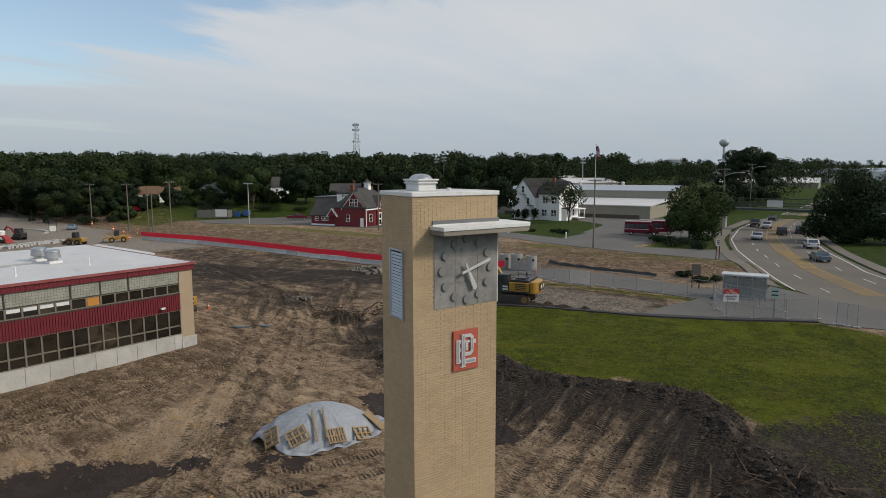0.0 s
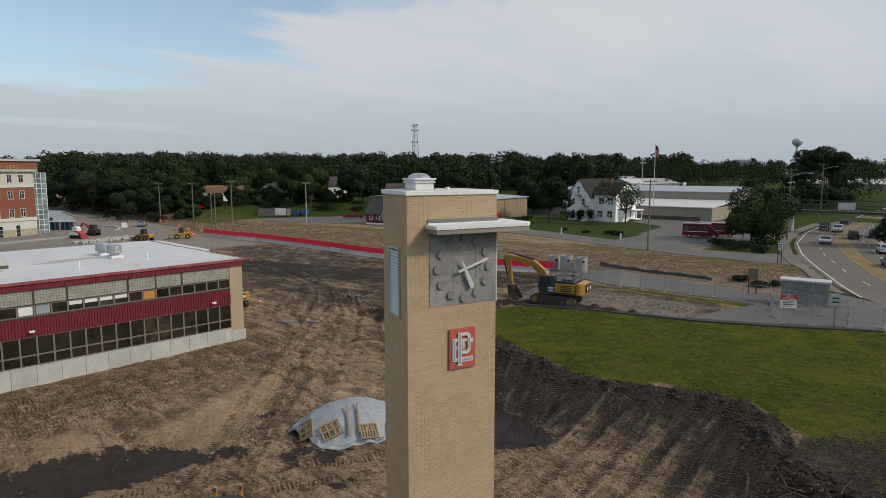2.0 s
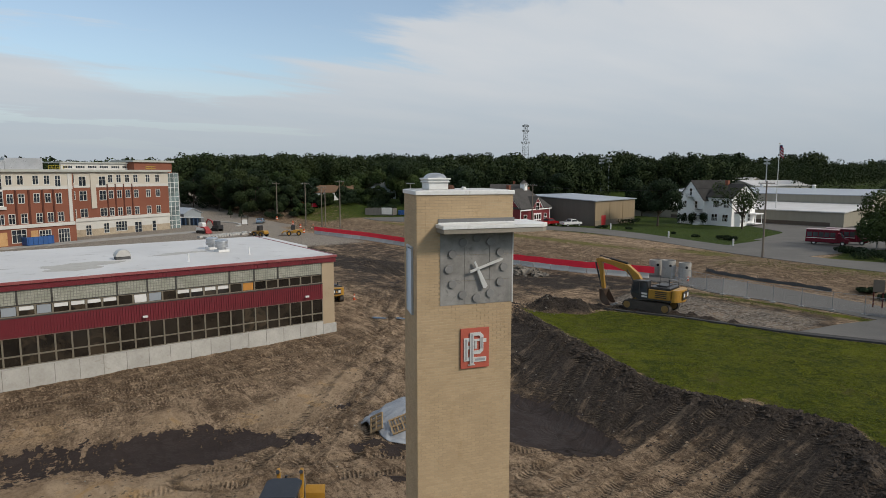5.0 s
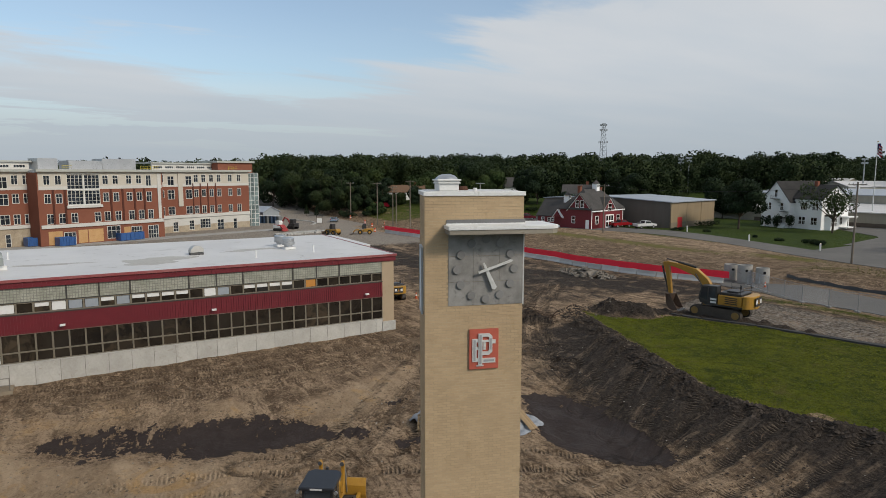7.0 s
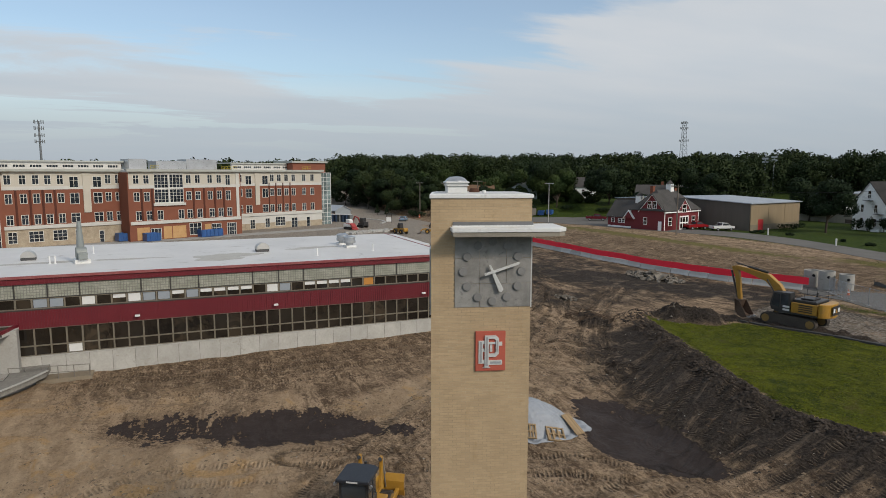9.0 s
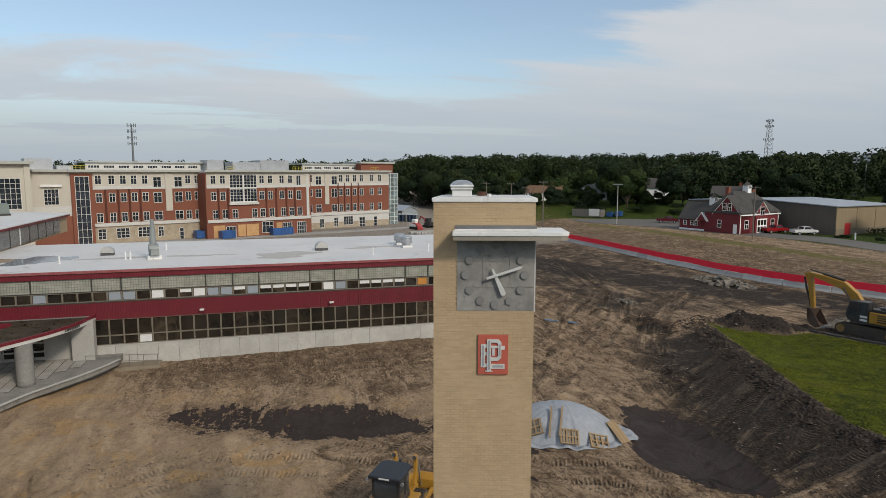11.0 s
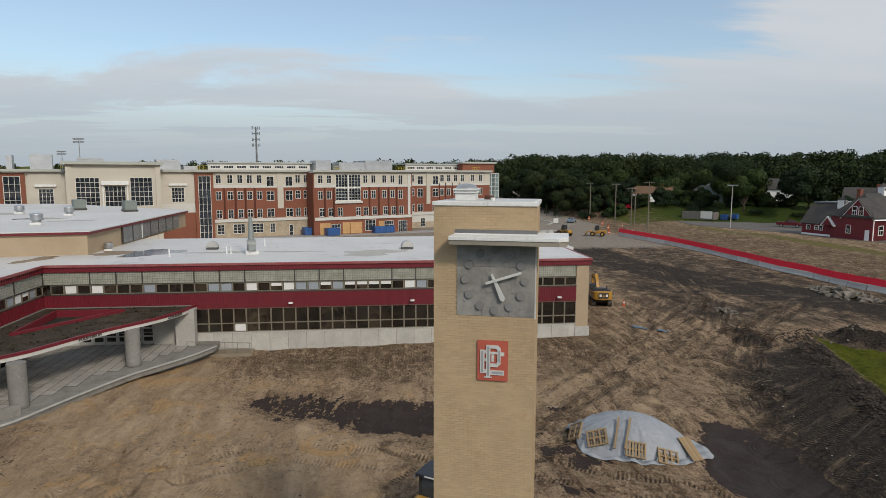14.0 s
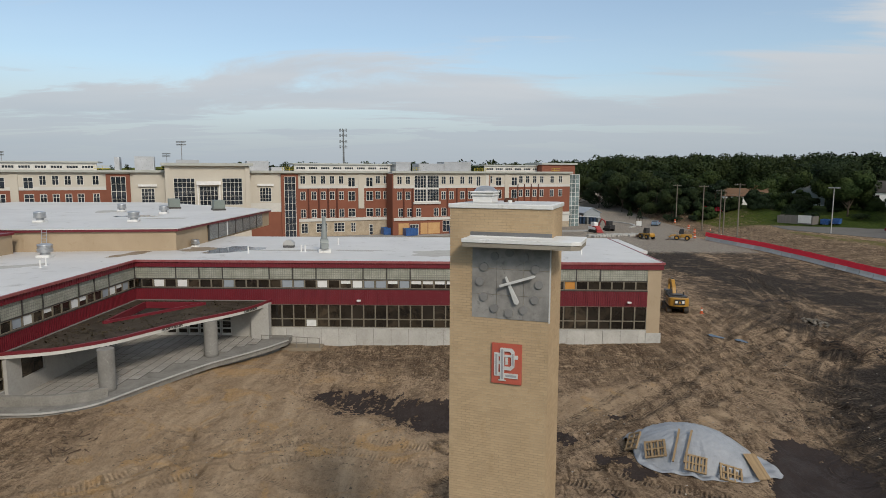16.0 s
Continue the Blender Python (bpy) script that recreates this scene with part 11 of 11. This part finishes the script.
def footbridge():
    t = thing("footbridge", Matrix(), "grey steel footbridge over the road with a long ramp", "footbridge")
    dk = mat("bridge_grey", (0.055, 0.066, 0.060), (0.04, 0.048, 0.045), 0.7, 0.2)
    bm = B()
    a, b = Vector((-40.8, 160, 7.2)), Vector((-10, 160, 7.2))
    d = (b - a).normalized()
    m = Matrix.Translation(a) @ Matrix.Rotation(math.atan2(d.y, d.x), 4, "Z")
    L = (b - a).length
    box(bm, 0, L, -1.3, 1.3, -0.5, 0, m)
    part("deck", bm, dk, t)
    for y in (-1.3, 1.3):
        for z in (0.55, 1.1, 2.15):
            bm = B()
            box(bm, 0, L, y - 0.05, y + 0.05, z, z + 0.1, m)
            part("rail", bm, dk, t)
        for k in range(int(L / 1.6)):
            bm = B()
            box(bm, k * 1.6, k * 1.6 + 0.08, y - 0.04, y + 0.04, 0, 2.2, m)
            part("baluster", bm, dk, t)
    for x in (0.3, 26):
        bm = B()
        box(bm, x, x + 0.7, -1.0, 1.0, -6, -0.5, m)
        part("pier", bm, CONCRETE, t)
    # ramp down along the lawn
    bm = B()
    p, q_ = Vector((-10, 160, 7.2)), Vector((10, 150, 3.4))
    for i in range(10):
        u, w = p.lerp(q_, i / 10), p.lerp(q_, (i + 1) / 10)
        tube(bm, u, w, 0.25, n=4)
        tube(bm, u + Vector((0, 0, 1.1)), w + Vector((0, 0, 1.1)), 0.06, n=4)
        tube(bm, u + Vector((2, 0.4, 1.1)), w + Vector((2, 0.4, 1.1)), 0.06, n=4)
        tube(bm, u, u + Vector((0, 0, 1.1)), 0.05, n=4)
        tube(bm, u + Vector((0, 0, -3)), u, 0.12, n=4)
    part("ramp", bm, GALV, t)
    bm = B()
    box(bm, 10.0, 13.2, -1.45, -1.38, 0.35, 1.9, m)
    part("hoarding", bm, PALE_PAINT, t)


footbridge()


def street_sign(x, y, rot, h, w, hh, colour, label, legs=2, bars=2):
    t = thing("road_sign", pose(x, y, gz(x, y), 0, 0, rot), label, "road sign", "road signs")
    for k in range(legs):
        bm = B()
        px = 0 if legs == 1 else -w * 0.4 + k * w * 0.8
        box(bm, px - 0.06, px + 0.06, 0, 0.12, 0, h + hh)
        part("post", bm, mat("sign_post_brown", (0.11, 0.03, 0.025), rough=0.8) if legs == 2 else FENCE_STEEL, t)
    bm = B()
    box(bm, -w / 2, w / 2, -0.05, -0.005, h, h + hh)
    part("board", bm, colour, t)
    for k in range(bars):
        bm = B()
        z = h + hh * (k + 0.7) / (bars + 0.8)
        box(bm, -w * 0.36, w * 0.36, -0.058, -0.052, z, z + hh * 0.14)
        part("text_bar", bm, MACHINE_BLACK if colour is not MATS.get("sign_green") else BLIND, t)


street_sign(-26.0, 100.5, 15, 2.1, 0.55, 1.0, BLIND, "white sign on two red posts by the lane", 2, 3)
street_sign(-22.3, 77.0, 15, 1.7, 1.0, 1.3, mat("bare_board", (0.16, 0.13, 0.10)), "dark sign back on two posts beside the access road", 2, 0)
street_sign(-11.55, 64.9, 20, 2.15, 0.75, 1.0, mat("pale_sign", (0.45, 0.52, 0.48)), "pale green and white sign by the shelter", 1, 2)


def silt_fence():
    t = thing("silt_fence", Matrix(), "low sagging black silt fence along the spoil bank", "silt fence")
    p = smooth_path([(-47, 86), (-42, 83.5), (-37, 82.8), (-32, 83.2), (-29, 82.6)], 40)
    v, f = [], []
    for i, (x, y) in enumerate(p):
        z = gz(x, y)
        v += [(x, y, z - 0.05), (x, y + 0.1, z + 0.40 + 0.06 * math.sin(i * 0.9))]
    for i in range(len(p) - 1):
        f.append((2 * i, 2 * i + 2, 2 * i + 3, 2 * i + 1))
    o = bulk("silt_cloth", v, f, MACHINE_BLACK, t)
    sm = o.modifiers.new("thickness", "SOLIDIFY")
    sm.thickness = 0.03
    for x, y in p[::5]:
        bm = B()
        box(bm, x - 0.03, x + 0.03, y + 0.05, y + 0.12, gz(x, y), gz(x, y) + 0.7)
        part("stake", bm, TIMBER_POLE, t)


silt_fence()


def marker_post(x, y, h=1.1):
    t = thing("marker_post", pose(x, y, gz(x, y)), "short white post at the lawn edge", "post", "lawn posts")
    bm = B()
    lathe(bm, [(0.16, 0), (0.16, h), (0.08, h + 0.12)], 10)
    part("shaft", bm, PALE_PAINT, t)


for p in ((-74.6, 117.8), (-58.8, 114.6), (-95, 124.5)):
    marker_post(*p, 1.3)


def yard_odds():
    # fenced bin store and bins at the back of the car park
    t = thing("bin_store", pose(-169.5, 99.0, gz(-169.5, 99.0), 0, 0, 40), "grey boarded bin store with a pale gate", "bin store")
    gm = mat("grey_boards", (0.17, 0.16, 0.145), (0.13, 0.12, 0.11), 0.9, stretch=(5, 5, 0.4))
    for a in ((0, 9, 0, 0.1), (0, 0.1, 0.1, 4), (8.9, 9, 0.1, 4), (0, 9, 4, 4.1)):
        bm = B()
        box(bm, *a, -0.2, 1.9)
        part("board_wall", bm, gm, t)
    bm = B()
    box(bm, 5.4, 8.7, -0.08, -0.02, 0.1, 2.2)
    part("gate", bm, PALE_PAINT, t)
    dumpster(-164.6, 108.0, 45, BLUE, "blue steel waste bin beside the car park", 1.8, 1.5)
    dumpster(-162.8, 110.0, 45, BLUE, "blue steel waste bin beside the car park", 1.8, 1.5)
    # low red screen at the end of the yard
    c = thing("red_screen", pose(-188.5, 89.0, gz(-188.5, 89.0), 0, 0, 38), "low sagging red screen cloth on posts at the yard's end", "screen")
    for x in (-3.2, -1.1, 1.1, 3.2):
        bm = B()
        tube(bm, (x, 0, 0), (x, 0, 1.9), 0.05, n=6)
        part("post", bm, GALV, c)
    bm = B()
    profile(bm, [(-3.2, 0.5), (-1.6, 0.42), (0, 0.5), (1.7, 0.4), (3.2, 0.5), (3.2, 1.75), (1.8, 1.62), (0.1, 1.8), (-1.5, 1.66), (-3.2, 1.8)], -0.03, 0.03)
    part("cloth", bm, SCREEN_RED, c)
    # toilets and cabin by the glass stair
    for i in range(7):
        p = Vector((-183.3, 46.6, 0)) + Vector((0.66, 0.75, 0)) * i * 1.18
        u = thing("portable_toilet", pose(p.x, p.y, gz(p.x, p.y), 0, 0, 20), "dark blue portable toilet in a row", "portable toilet", "portable toilets")
        bm = B()
        box(bm, -0.55, 0.55, -0.55, 0.55, 0, 2.1)
        part("cabin", bm, mat("toilet_blue", (0.03, 0.055, 0.10), rough=0.5) if i % 3 else mat("toilet_grey", (0.16, 0.17, 0.17)), u, bevel=0.03)
        bm = B()
        lathe(bm, [(0.78, 2.1), (0.4, 2.35), (0.1, 2.4)], 4)
        part("lid", bm, mat("toilet_lid", (0.4, 0.41, 0.42)), u)
    s = thing("site_cabin", pose(-190, 50, gz(-190, 50), 0, 0, 24), "small glazed grey site cabin beside the new school", "site cabin")
    gable_block(s, -4, 4, -3, 3, 3.0, 4.4, mat("cabin_grey", (0.30, 0.33, 0.35), rough=0.5), METAL_ROOF, "x")
    bm = B()
    box(bm, 2.2, 3.4, -3.04, -3.0, 0.2, 2.2)
    part("door", bm, BOARD_OR, s)
    for i, (x, y) in enumerate(((-202.5, 67.6), (-195.5, 68.7))):
        rs = np.random.RandomState(60 + i)
        y2 = thing("young_tree", pose(x, y, gz(x, y)), "small clipped young conifer on the island", "tree")
        bm = B()
        tube(bm, (0, 0, -0.1), (0, 0, 3.6), 0.08, 0.02, 6)
        part("trunk", bm, BARK, y2)
        n = 500
        h = rs.uniform(0.1, 1, n)
        a = rs.uniform(0, 6.28, n)
        r = (1 - h) * 1.15 * rs.uniform(0.5, 1, n)
        v, f = leaves(np.stack([r * np.cos(a), r * np.sin(a), 0.5 + h * 3.4], -1), rs.uniform(0.1, 0.2, n), rs)
        bulk("crown", v, f, DARK_LEAF, y2)
    # rows of pale paving blocks set out on the yard
    rs = random.Random(9)
    base = pose(-145.6, 48.4, 0, 0, 0, 113.3)
    for i in range(34):
        p = base @ Vector((-6.8 + (i // 2) * 0.83, (i % 2 - 0.5) * 2.2 + rs.uniform(-0.25, 0.25), 0))
        w = thing("kerb_block", pose(p.x, p.y, gz(p.x, p.y), 0, 0, 113 + rs.uniform(-9, 9)), "pale cast kerb block set out on the yard", "kerb block", "kerb blocks on the yard")
        bm = B()
        cbox(bm, (0, 0, 0.22), (rs.uniform(0.5, 0.75), rs.uniform(0.9, 1.5), 0.44))
        part("block", bm, PALE_CONC, w, bevel=0.03)
    # curved new kerb round the island with the young trees
    k = thing("kerb", Matrix(), "pale new concrete kerb curving round the yard's island", "kerb", "", "structure")
    ring = smooth_path([(-192, 57), (-186, 60.4), (-180, 62.2), (-173, 61.2), (-169, 58.5)], 30)
    bm = B()
    curved_band(bm, ring, -0.35, 0.35, 0.7, 1.22)
    part("kerb_stone", bm, PALE_CONC, k, smooth=False)
    # compact machines by the new school
    red = mat("machine_red", (0.34, 0.035, 0.03), (0.26, 0.03, 0.026), 0.5, stain=(0.2, 0.06, 0.05))
    for x, y, rot, lab, tall in ((-154.8, 45.6, 30, "white and red compact skid loader on the yard", False), (-159.0, 50.2, 205, "compact excavator with a red arm and black cab", True)):
        t = thing("compact_machine", pose(x, y, gz(x, y), 0, 0, rot), lab, "compact machine", "construction machines")
        for py in (-0.75, 0.75):
            bm = B()
            profile(bm, [(-1.3, 0.25), (-1.0, 0.0), (1.0, 0.0), (1.3, 0.25), (1.3, 0.5), (1.0, 0.75), (-1.0, 0.75), (-1.3, 0.5)], py - 0.2, py + 0.2)
            part("track", bm, RUBBER, t)
        bm = B()
        profile(bm, [(-1.5, 0.6), (0.9, 0.6), (0.9, 1.2), (-0.2, 1.5), (-1.5, 1.6)], -0.8, 0.8)
        part("body", bm, WHITE_METAL if not tall else MACHINE_BLACK, t, bevel=0.05)
        bm = B()
        profile(bm, [(-0.8, 1.4), (0.5, 1.4), (0.6, 2.3), (0.4, 2.6), (-0.8, 2.6)], -0.6, 0.6)
        part("cab", bm, MACHINE_BLACK if tall else WHITE_METAL, t, bevel=0.05)
        bm = B()
        if tall:
            beam(bm, [(0.9, 1.2), (1.8, 2.5), (3.0, 2.9), (4.0, 1.7), (4.2, 0.7)], 0.3, [0.3, 0.35, 0.3, 0.25, 0.2])
        else:
            beam(bm, [(-1.2, 1.5), (0.9, 1.5), (1.8, 0.6)], 1.5, [0.25, 0.28, 0.25])
        part("lift_arm", bm, red, t)
        bm = B()
        bx, bw = (3.9, 0.45) if tall else (1.7, 0.95)
        profile(bm, [(bx, 0.7), (bx - 0.05, 0.25), (bx + 0.2, 0.05), (bx + 0.8, 0.05), (bx + 0.75, 0.12), (bx + 0.25, 0.15), (bx + 0.08, 0.7)], -bw, bw)
        part("bucket", bm, BUCKET if tall else red, t)
    # white notice on the gravel
    n = thing("notice_board", pose(-172, 61.8, gz(-172, 61.8), 0, 0, 66), "small white notice board on a dark frame in the yard", "notice board")
    for x in (-0.8, 0.8):
        bm = B()
        box(bm, x - 0.06, x + 0.06, -0.06, 0.06, 0, 2.6)
        part("post", bm, BARK, n)
    bm = B()
    box(bm, -0.74, 0.74, -0.05, 0.05, 0.3, 1.6)
    part("board", bm, WHITE_METAL, n)


yard_odds()


def cables():
    """Slack lines between the poles by the haul road and along the lane."""
    t = thing("overhead_cables", Matrix(), "thin black overhead cables between the timber poles", "cables")
    runs = [((-200, 84.5, 10.4), (-173, 81.8, 12.4)), ((-173, 81.8, 12.4), (-151, 77.2, 11.4)), ((-151, 77.2, 11.4), (-138.3, 76.5, 12.9)), ((-47.7, 103.4, 14.0), (-35.2, 138.5, 15.8)), ((-35.2, 138.5, 15.8), (-44.2, 204, 17)), ((-102.5, 105.5, 12.8), (-47.7, 103.4, 14.0))]
    for a, b in runs:
        cu = [Vector(a).lerp(Vector(b), k / 10) - Vector((0, 0, 1.1 * 4 * (k / 10) * (1 - k / 10))) for k in range(11)]
        bm = B()
        for p, q_ in zip(cu, cu[1:]):
            tube(bm, p, q_, 0.02, n=4, caps=False)
        part("cable", bm, MACHINE_BLACK, t)


cables()

# ---- loose clods, stones and tufts on the ground ----
def gz_many(x, y):
    xs, ys, Z = SHEET
    i = np.clip(np.searchsorted(xs, x) - 1, 0, len(xs) - 2)
    j = np.clip(np.searchsorted(ys, y) - 1, 0, len(ys) - 2)
    u, v = (x - xs[i]) / (xs[i + 1] - xs[i]), (y - ys[j]) / (ys[j + 1] - ys[j])
    return Z[i, j] * (1 - u) * (1 - v) + Z[i + 1, j] * u * (1 - v) + Z[i, j + 1] * (1 - u) * v + Z[i + 1, j + 1] * u * v


def lump_field(name, x, y, size, material, seed, label, flat=0.6):
    """Many small uneven eight-sided lumps half sunk in the ground."""
    rs = np.random.RandomState(seed)
    n = len(x)
    base = np.array([(1, 0, 0), (0, 1, 0), (-1, 0, 0), (0, -1, 0), (0, 0, 1), (0, 0, -1)], float)
    v = base[None] * rs.uniform(0.6, 1.3, (n, 6, 1)) + rs.normal(size=(n, 6, 3)) * 0.18
    th = rs.uniform(0, 6.28, n)
    c, s = np.cos(th)[:, None], np.sin(th)[:, None]
    v = np.stack([v[..., 0] * c - v[..., 1] * s, v[..., 0] * s + v[..., 1] * c, v[..., 2] * flat], -1) * size[:, None, None]
    v = v + np.stack([x, y, gz_many(x, y) + size * 0.12], -1)[:, None]
    f = np.array([(0, 1, 4), (1, 2, 4), (2, 3, 4), (3, 0, 4), (1, 0, 5), (2, 1, 5), (3, 2, 5), (0, 3, 5)])
    f = (f[None] + 6 * np.arange(n)[:, None, None]).reshape(-1, 3)
    ob = bulk(name, v.reshape(-1, 3), f, material)
    return tagged(ob, label, "earth", "", "stuff")


def scatter(n, seed, x0, x1, y0, y1):
    rs = np.random.RandomState(seed)
    return rs.uniform(x0, x1, n), rs.uniform(y0, y1, n), rs


CLOD_DARK = mat("dark_clod", (0.044, 0.036, 0.030), (0.080, 0.064, 0.052), 0.95, big=0.5, fine=6, where="world", island=0.5)
CLOD_TAN = mat("tan_clod", (0.27, 0.205, 0.14), (0.19, 0.142, 0.098), 0.95, big=0.3, fine=6, where="world", island=0.85)
STONE = mat("pale_stone", (0.40, 0.37, 0.32), (0.30, 0.275, 0.235), 0.9, big=0.5, fine=6, where="world", island=0.5)
x, y, rs = scatter(42000, 31, -50, 0, 26, 60)
d, _, _ = along(GRASS, x, y, True)
k = ~inside(GRASS, x, y) & (rs.uniform(size=len(x)) < np.where(d < 2.6, 0.9, 0.28) * S(d, 13, 8)) & (y < 57) & (within(POOL_EAST, x, y, 0.8) < 0.3)
lump_field("dark_clods", x[k], y[k], rs.uniform(0.3, 1.0, k.sum()) ** 2 * np.where(d[k] < 2.6, 0.19, 0.10), CLOD_DARK, 32, "dark crumbled topsoil clods along the bank")
x, y, rs = scatter(26000, 33, -50, -2, -18, 44)
d, _, _ = along(GRASS, x, y, True)
rough = S(lumps(x, y, 11, 21, 2), -0.2, 0.5)
k = ~inside(GRASS, x, y) & (d > 6) & (rs.uniform(size=len(x)) < 0.12 + 0.88 * rough) & ~((x < -31) & (y < -4)) & (np.hypot(x + 27.85, y - 23.5) > 4.4)
k &= (within(POOL_WEST, x, y, 0.8) < 0.3) & (within(POOL_EAST, x, y, 0.8) < 0.3)
lump_field("tan_clods", x[k], y[k], rs.uniform(0.25, 1.0, k.sum()) ** 2.5 * 0.12, CLOD_TAN, 34, "dry tan clods strewn over the graded earth")
x, y, rs = scatter(600, 35, -48, -4, -10, 58)
k = ~inside(GRASS, x, y) & ~((x < -31) & (y < -4)) & (within(POOL_WEST, x, y, 0.8) < 0.3) & (within(POOL_EAST, x, y, 0.8) < 0.3)
lump_field("pale_stones", x[k], y[k], rs.uniform(0.02, 0.075, k.sum()), STONE, 36, "small pale stones strewn over the earth")
GRASS_BLADE = leaf_mat("grass_blade", (0.072, 0.094, 0.004), (0.130, 0.142, 0.006))
x, y, rs = scatter(120000, 37, -46, 4, 30, 67)
d, _, _ = along(GRASS, x, y, True)
tuftiness = S(lumps(x, y, 5, 41, 3), -0.5, 0.6)
k = inside(GRASS, x, y) & (d > 0.25) & (rs.uniform(size=len(x)) < 0.25 + 0.75 * tuftiness) & (rs.uniform(size=len(x)) > 0.85 * S(39.5 + 1.1 * (x + 7) - y, -5, 5) * S(x, -9, -5.5))
for a, b, r in [(h[0], h[1], max(h[2], h[3])) for h in HEAPS]:
    k &= np.hypot(x - a, y - b) > r
x, y = x[k], y[k]
up = np.tile((0.0, 0.0, 1.8), (len(x), 1))
sz = rs.uniform(0.03, 0.11, len(x))
v, f = leaves(np.stack([x, y, gz_many(x, y) + sz * 0.5], -1), sz, rs, up, 0.5)
tagged(bulk("grass_tufts", v, f, GRASS_BLADE), "uneven tufts of yellow green grass on the field", "grass", "", "stuff")
x, y, rs = scatter(16000, 39, -60, 0, 55, 112)
fy = fence_y(x)
k = (np.exp(-((y - fy - 25) / 2.8) ** 2) + 0.7 * np.exp(-((y - fy - 14) / 5) ** 2) * (x > -48) + 0.9 * np.exp(-((y - 69.3) / 1.0) ** 2) * (x > -44) * (x < -12) > rs.uniform(size=len(x))) & (x < -14)
k &= ~inside([(-19.5, 99), (-36, 100), (-57.5, 104), (-74.3, 109.5), (-74, 120), (-40, 112), (-26, 116)], x, y) & ~inside([(-6, 75.5), (-19, 78.5), (-33, 81.2), (-47, 82.5), (-58, 85), (-50, 75.5), (-38, 70), (-30, 70.6), (-20.5, 70), (-6, 66.6)], x, y) & ~inside(ROAD_L + ROAD_R[::-1], x, y) & ~inside(JUNCTION, x, y)
x, y = x[k], y[k]
sz = rs.uniform(0.06, 0.18, len(x))
v, f = leaves(np.stack([x, y, gz_many(x, y) + sz * 0.5], -1), sz, rs, np.tile((0.0, 0.0, 0.9), (len(x), 1)), 0.4)
tagged(bulk("dry_weeds", v, f, leaf_mat("dry_weed", (0.15, 0.125, 0.045), (0.085, 0.095, 0.022))), "dry yellowish weeds along the verge and mound", "weeds", "", "stuff")

RAIN_POOL = mat("rain_pool", (0.045, 0.044, 0.045), (0.035, 0.034, 0.034), 0.22, big=0.6, fine=3, bump=0.02, where="world", spec=0.4)
# two small pools of rain water in the ruts beyond the school's end
for i, (x, y, rx, ry, rot) in enumerate(((-52.7, 34.7, 0.75, 0.4, 30), (-51.2, 36.4, 0.65, 0.35, 10))):
    zz = max(gz(x + a, y + b) for a in (-0.6, 0, 0.6) for b in (-0.5, 0, 0.5)) + 0.01
    roof_puddle(x, y, zz, rx, ry, rot, RAIN_POOL, 90 + i, "small pool of rain water in a rut")

# leaf litter and moss on the canopy roof
x, y, rs = scatter(5200, 43, -50.5, -33, -19, -7)
edge = smooth_path(EDGE)
ring = [(WX + 0.3, edge[0][1] - 0.4)] + [(a - 0.35, b - 0.35) for a, b in edge] + [(edge[-1][0] - 0.4, Y0 + 0.3), (WX + 0.3, Y0 + 0.3)]
k = inside(ring, x, y) & ~inside([(-49.3, -11.8), (-49.3, -18.0), (-41.0, -17.3)], x, y) & (rs.uniform(size=len(x)) < 0.15 + 0.85 * S(lumps(x, y, 3.0, 45, 3), -0.3, 0.5))
x, y = x[k], y[k]
sz = rs.uniform(0.03, 0.13, len(x))
v, f = leaves(np.stack([x, y, np.full(len(x), 4.345) + sz * 0.25], -1), sz, rs, np.tile((0.0, 0.0, 1.3), (len(x), 1)), 0.7)
tagged(bulk("leaf_litter", v, f, leaf_mat("dead_leaf", (0.085, 0.062, 0.036), (0.040, 0.034, 0.020))), "dead leaves and moss strewn over the canopy roof", "leaf litter", "", "stuff")
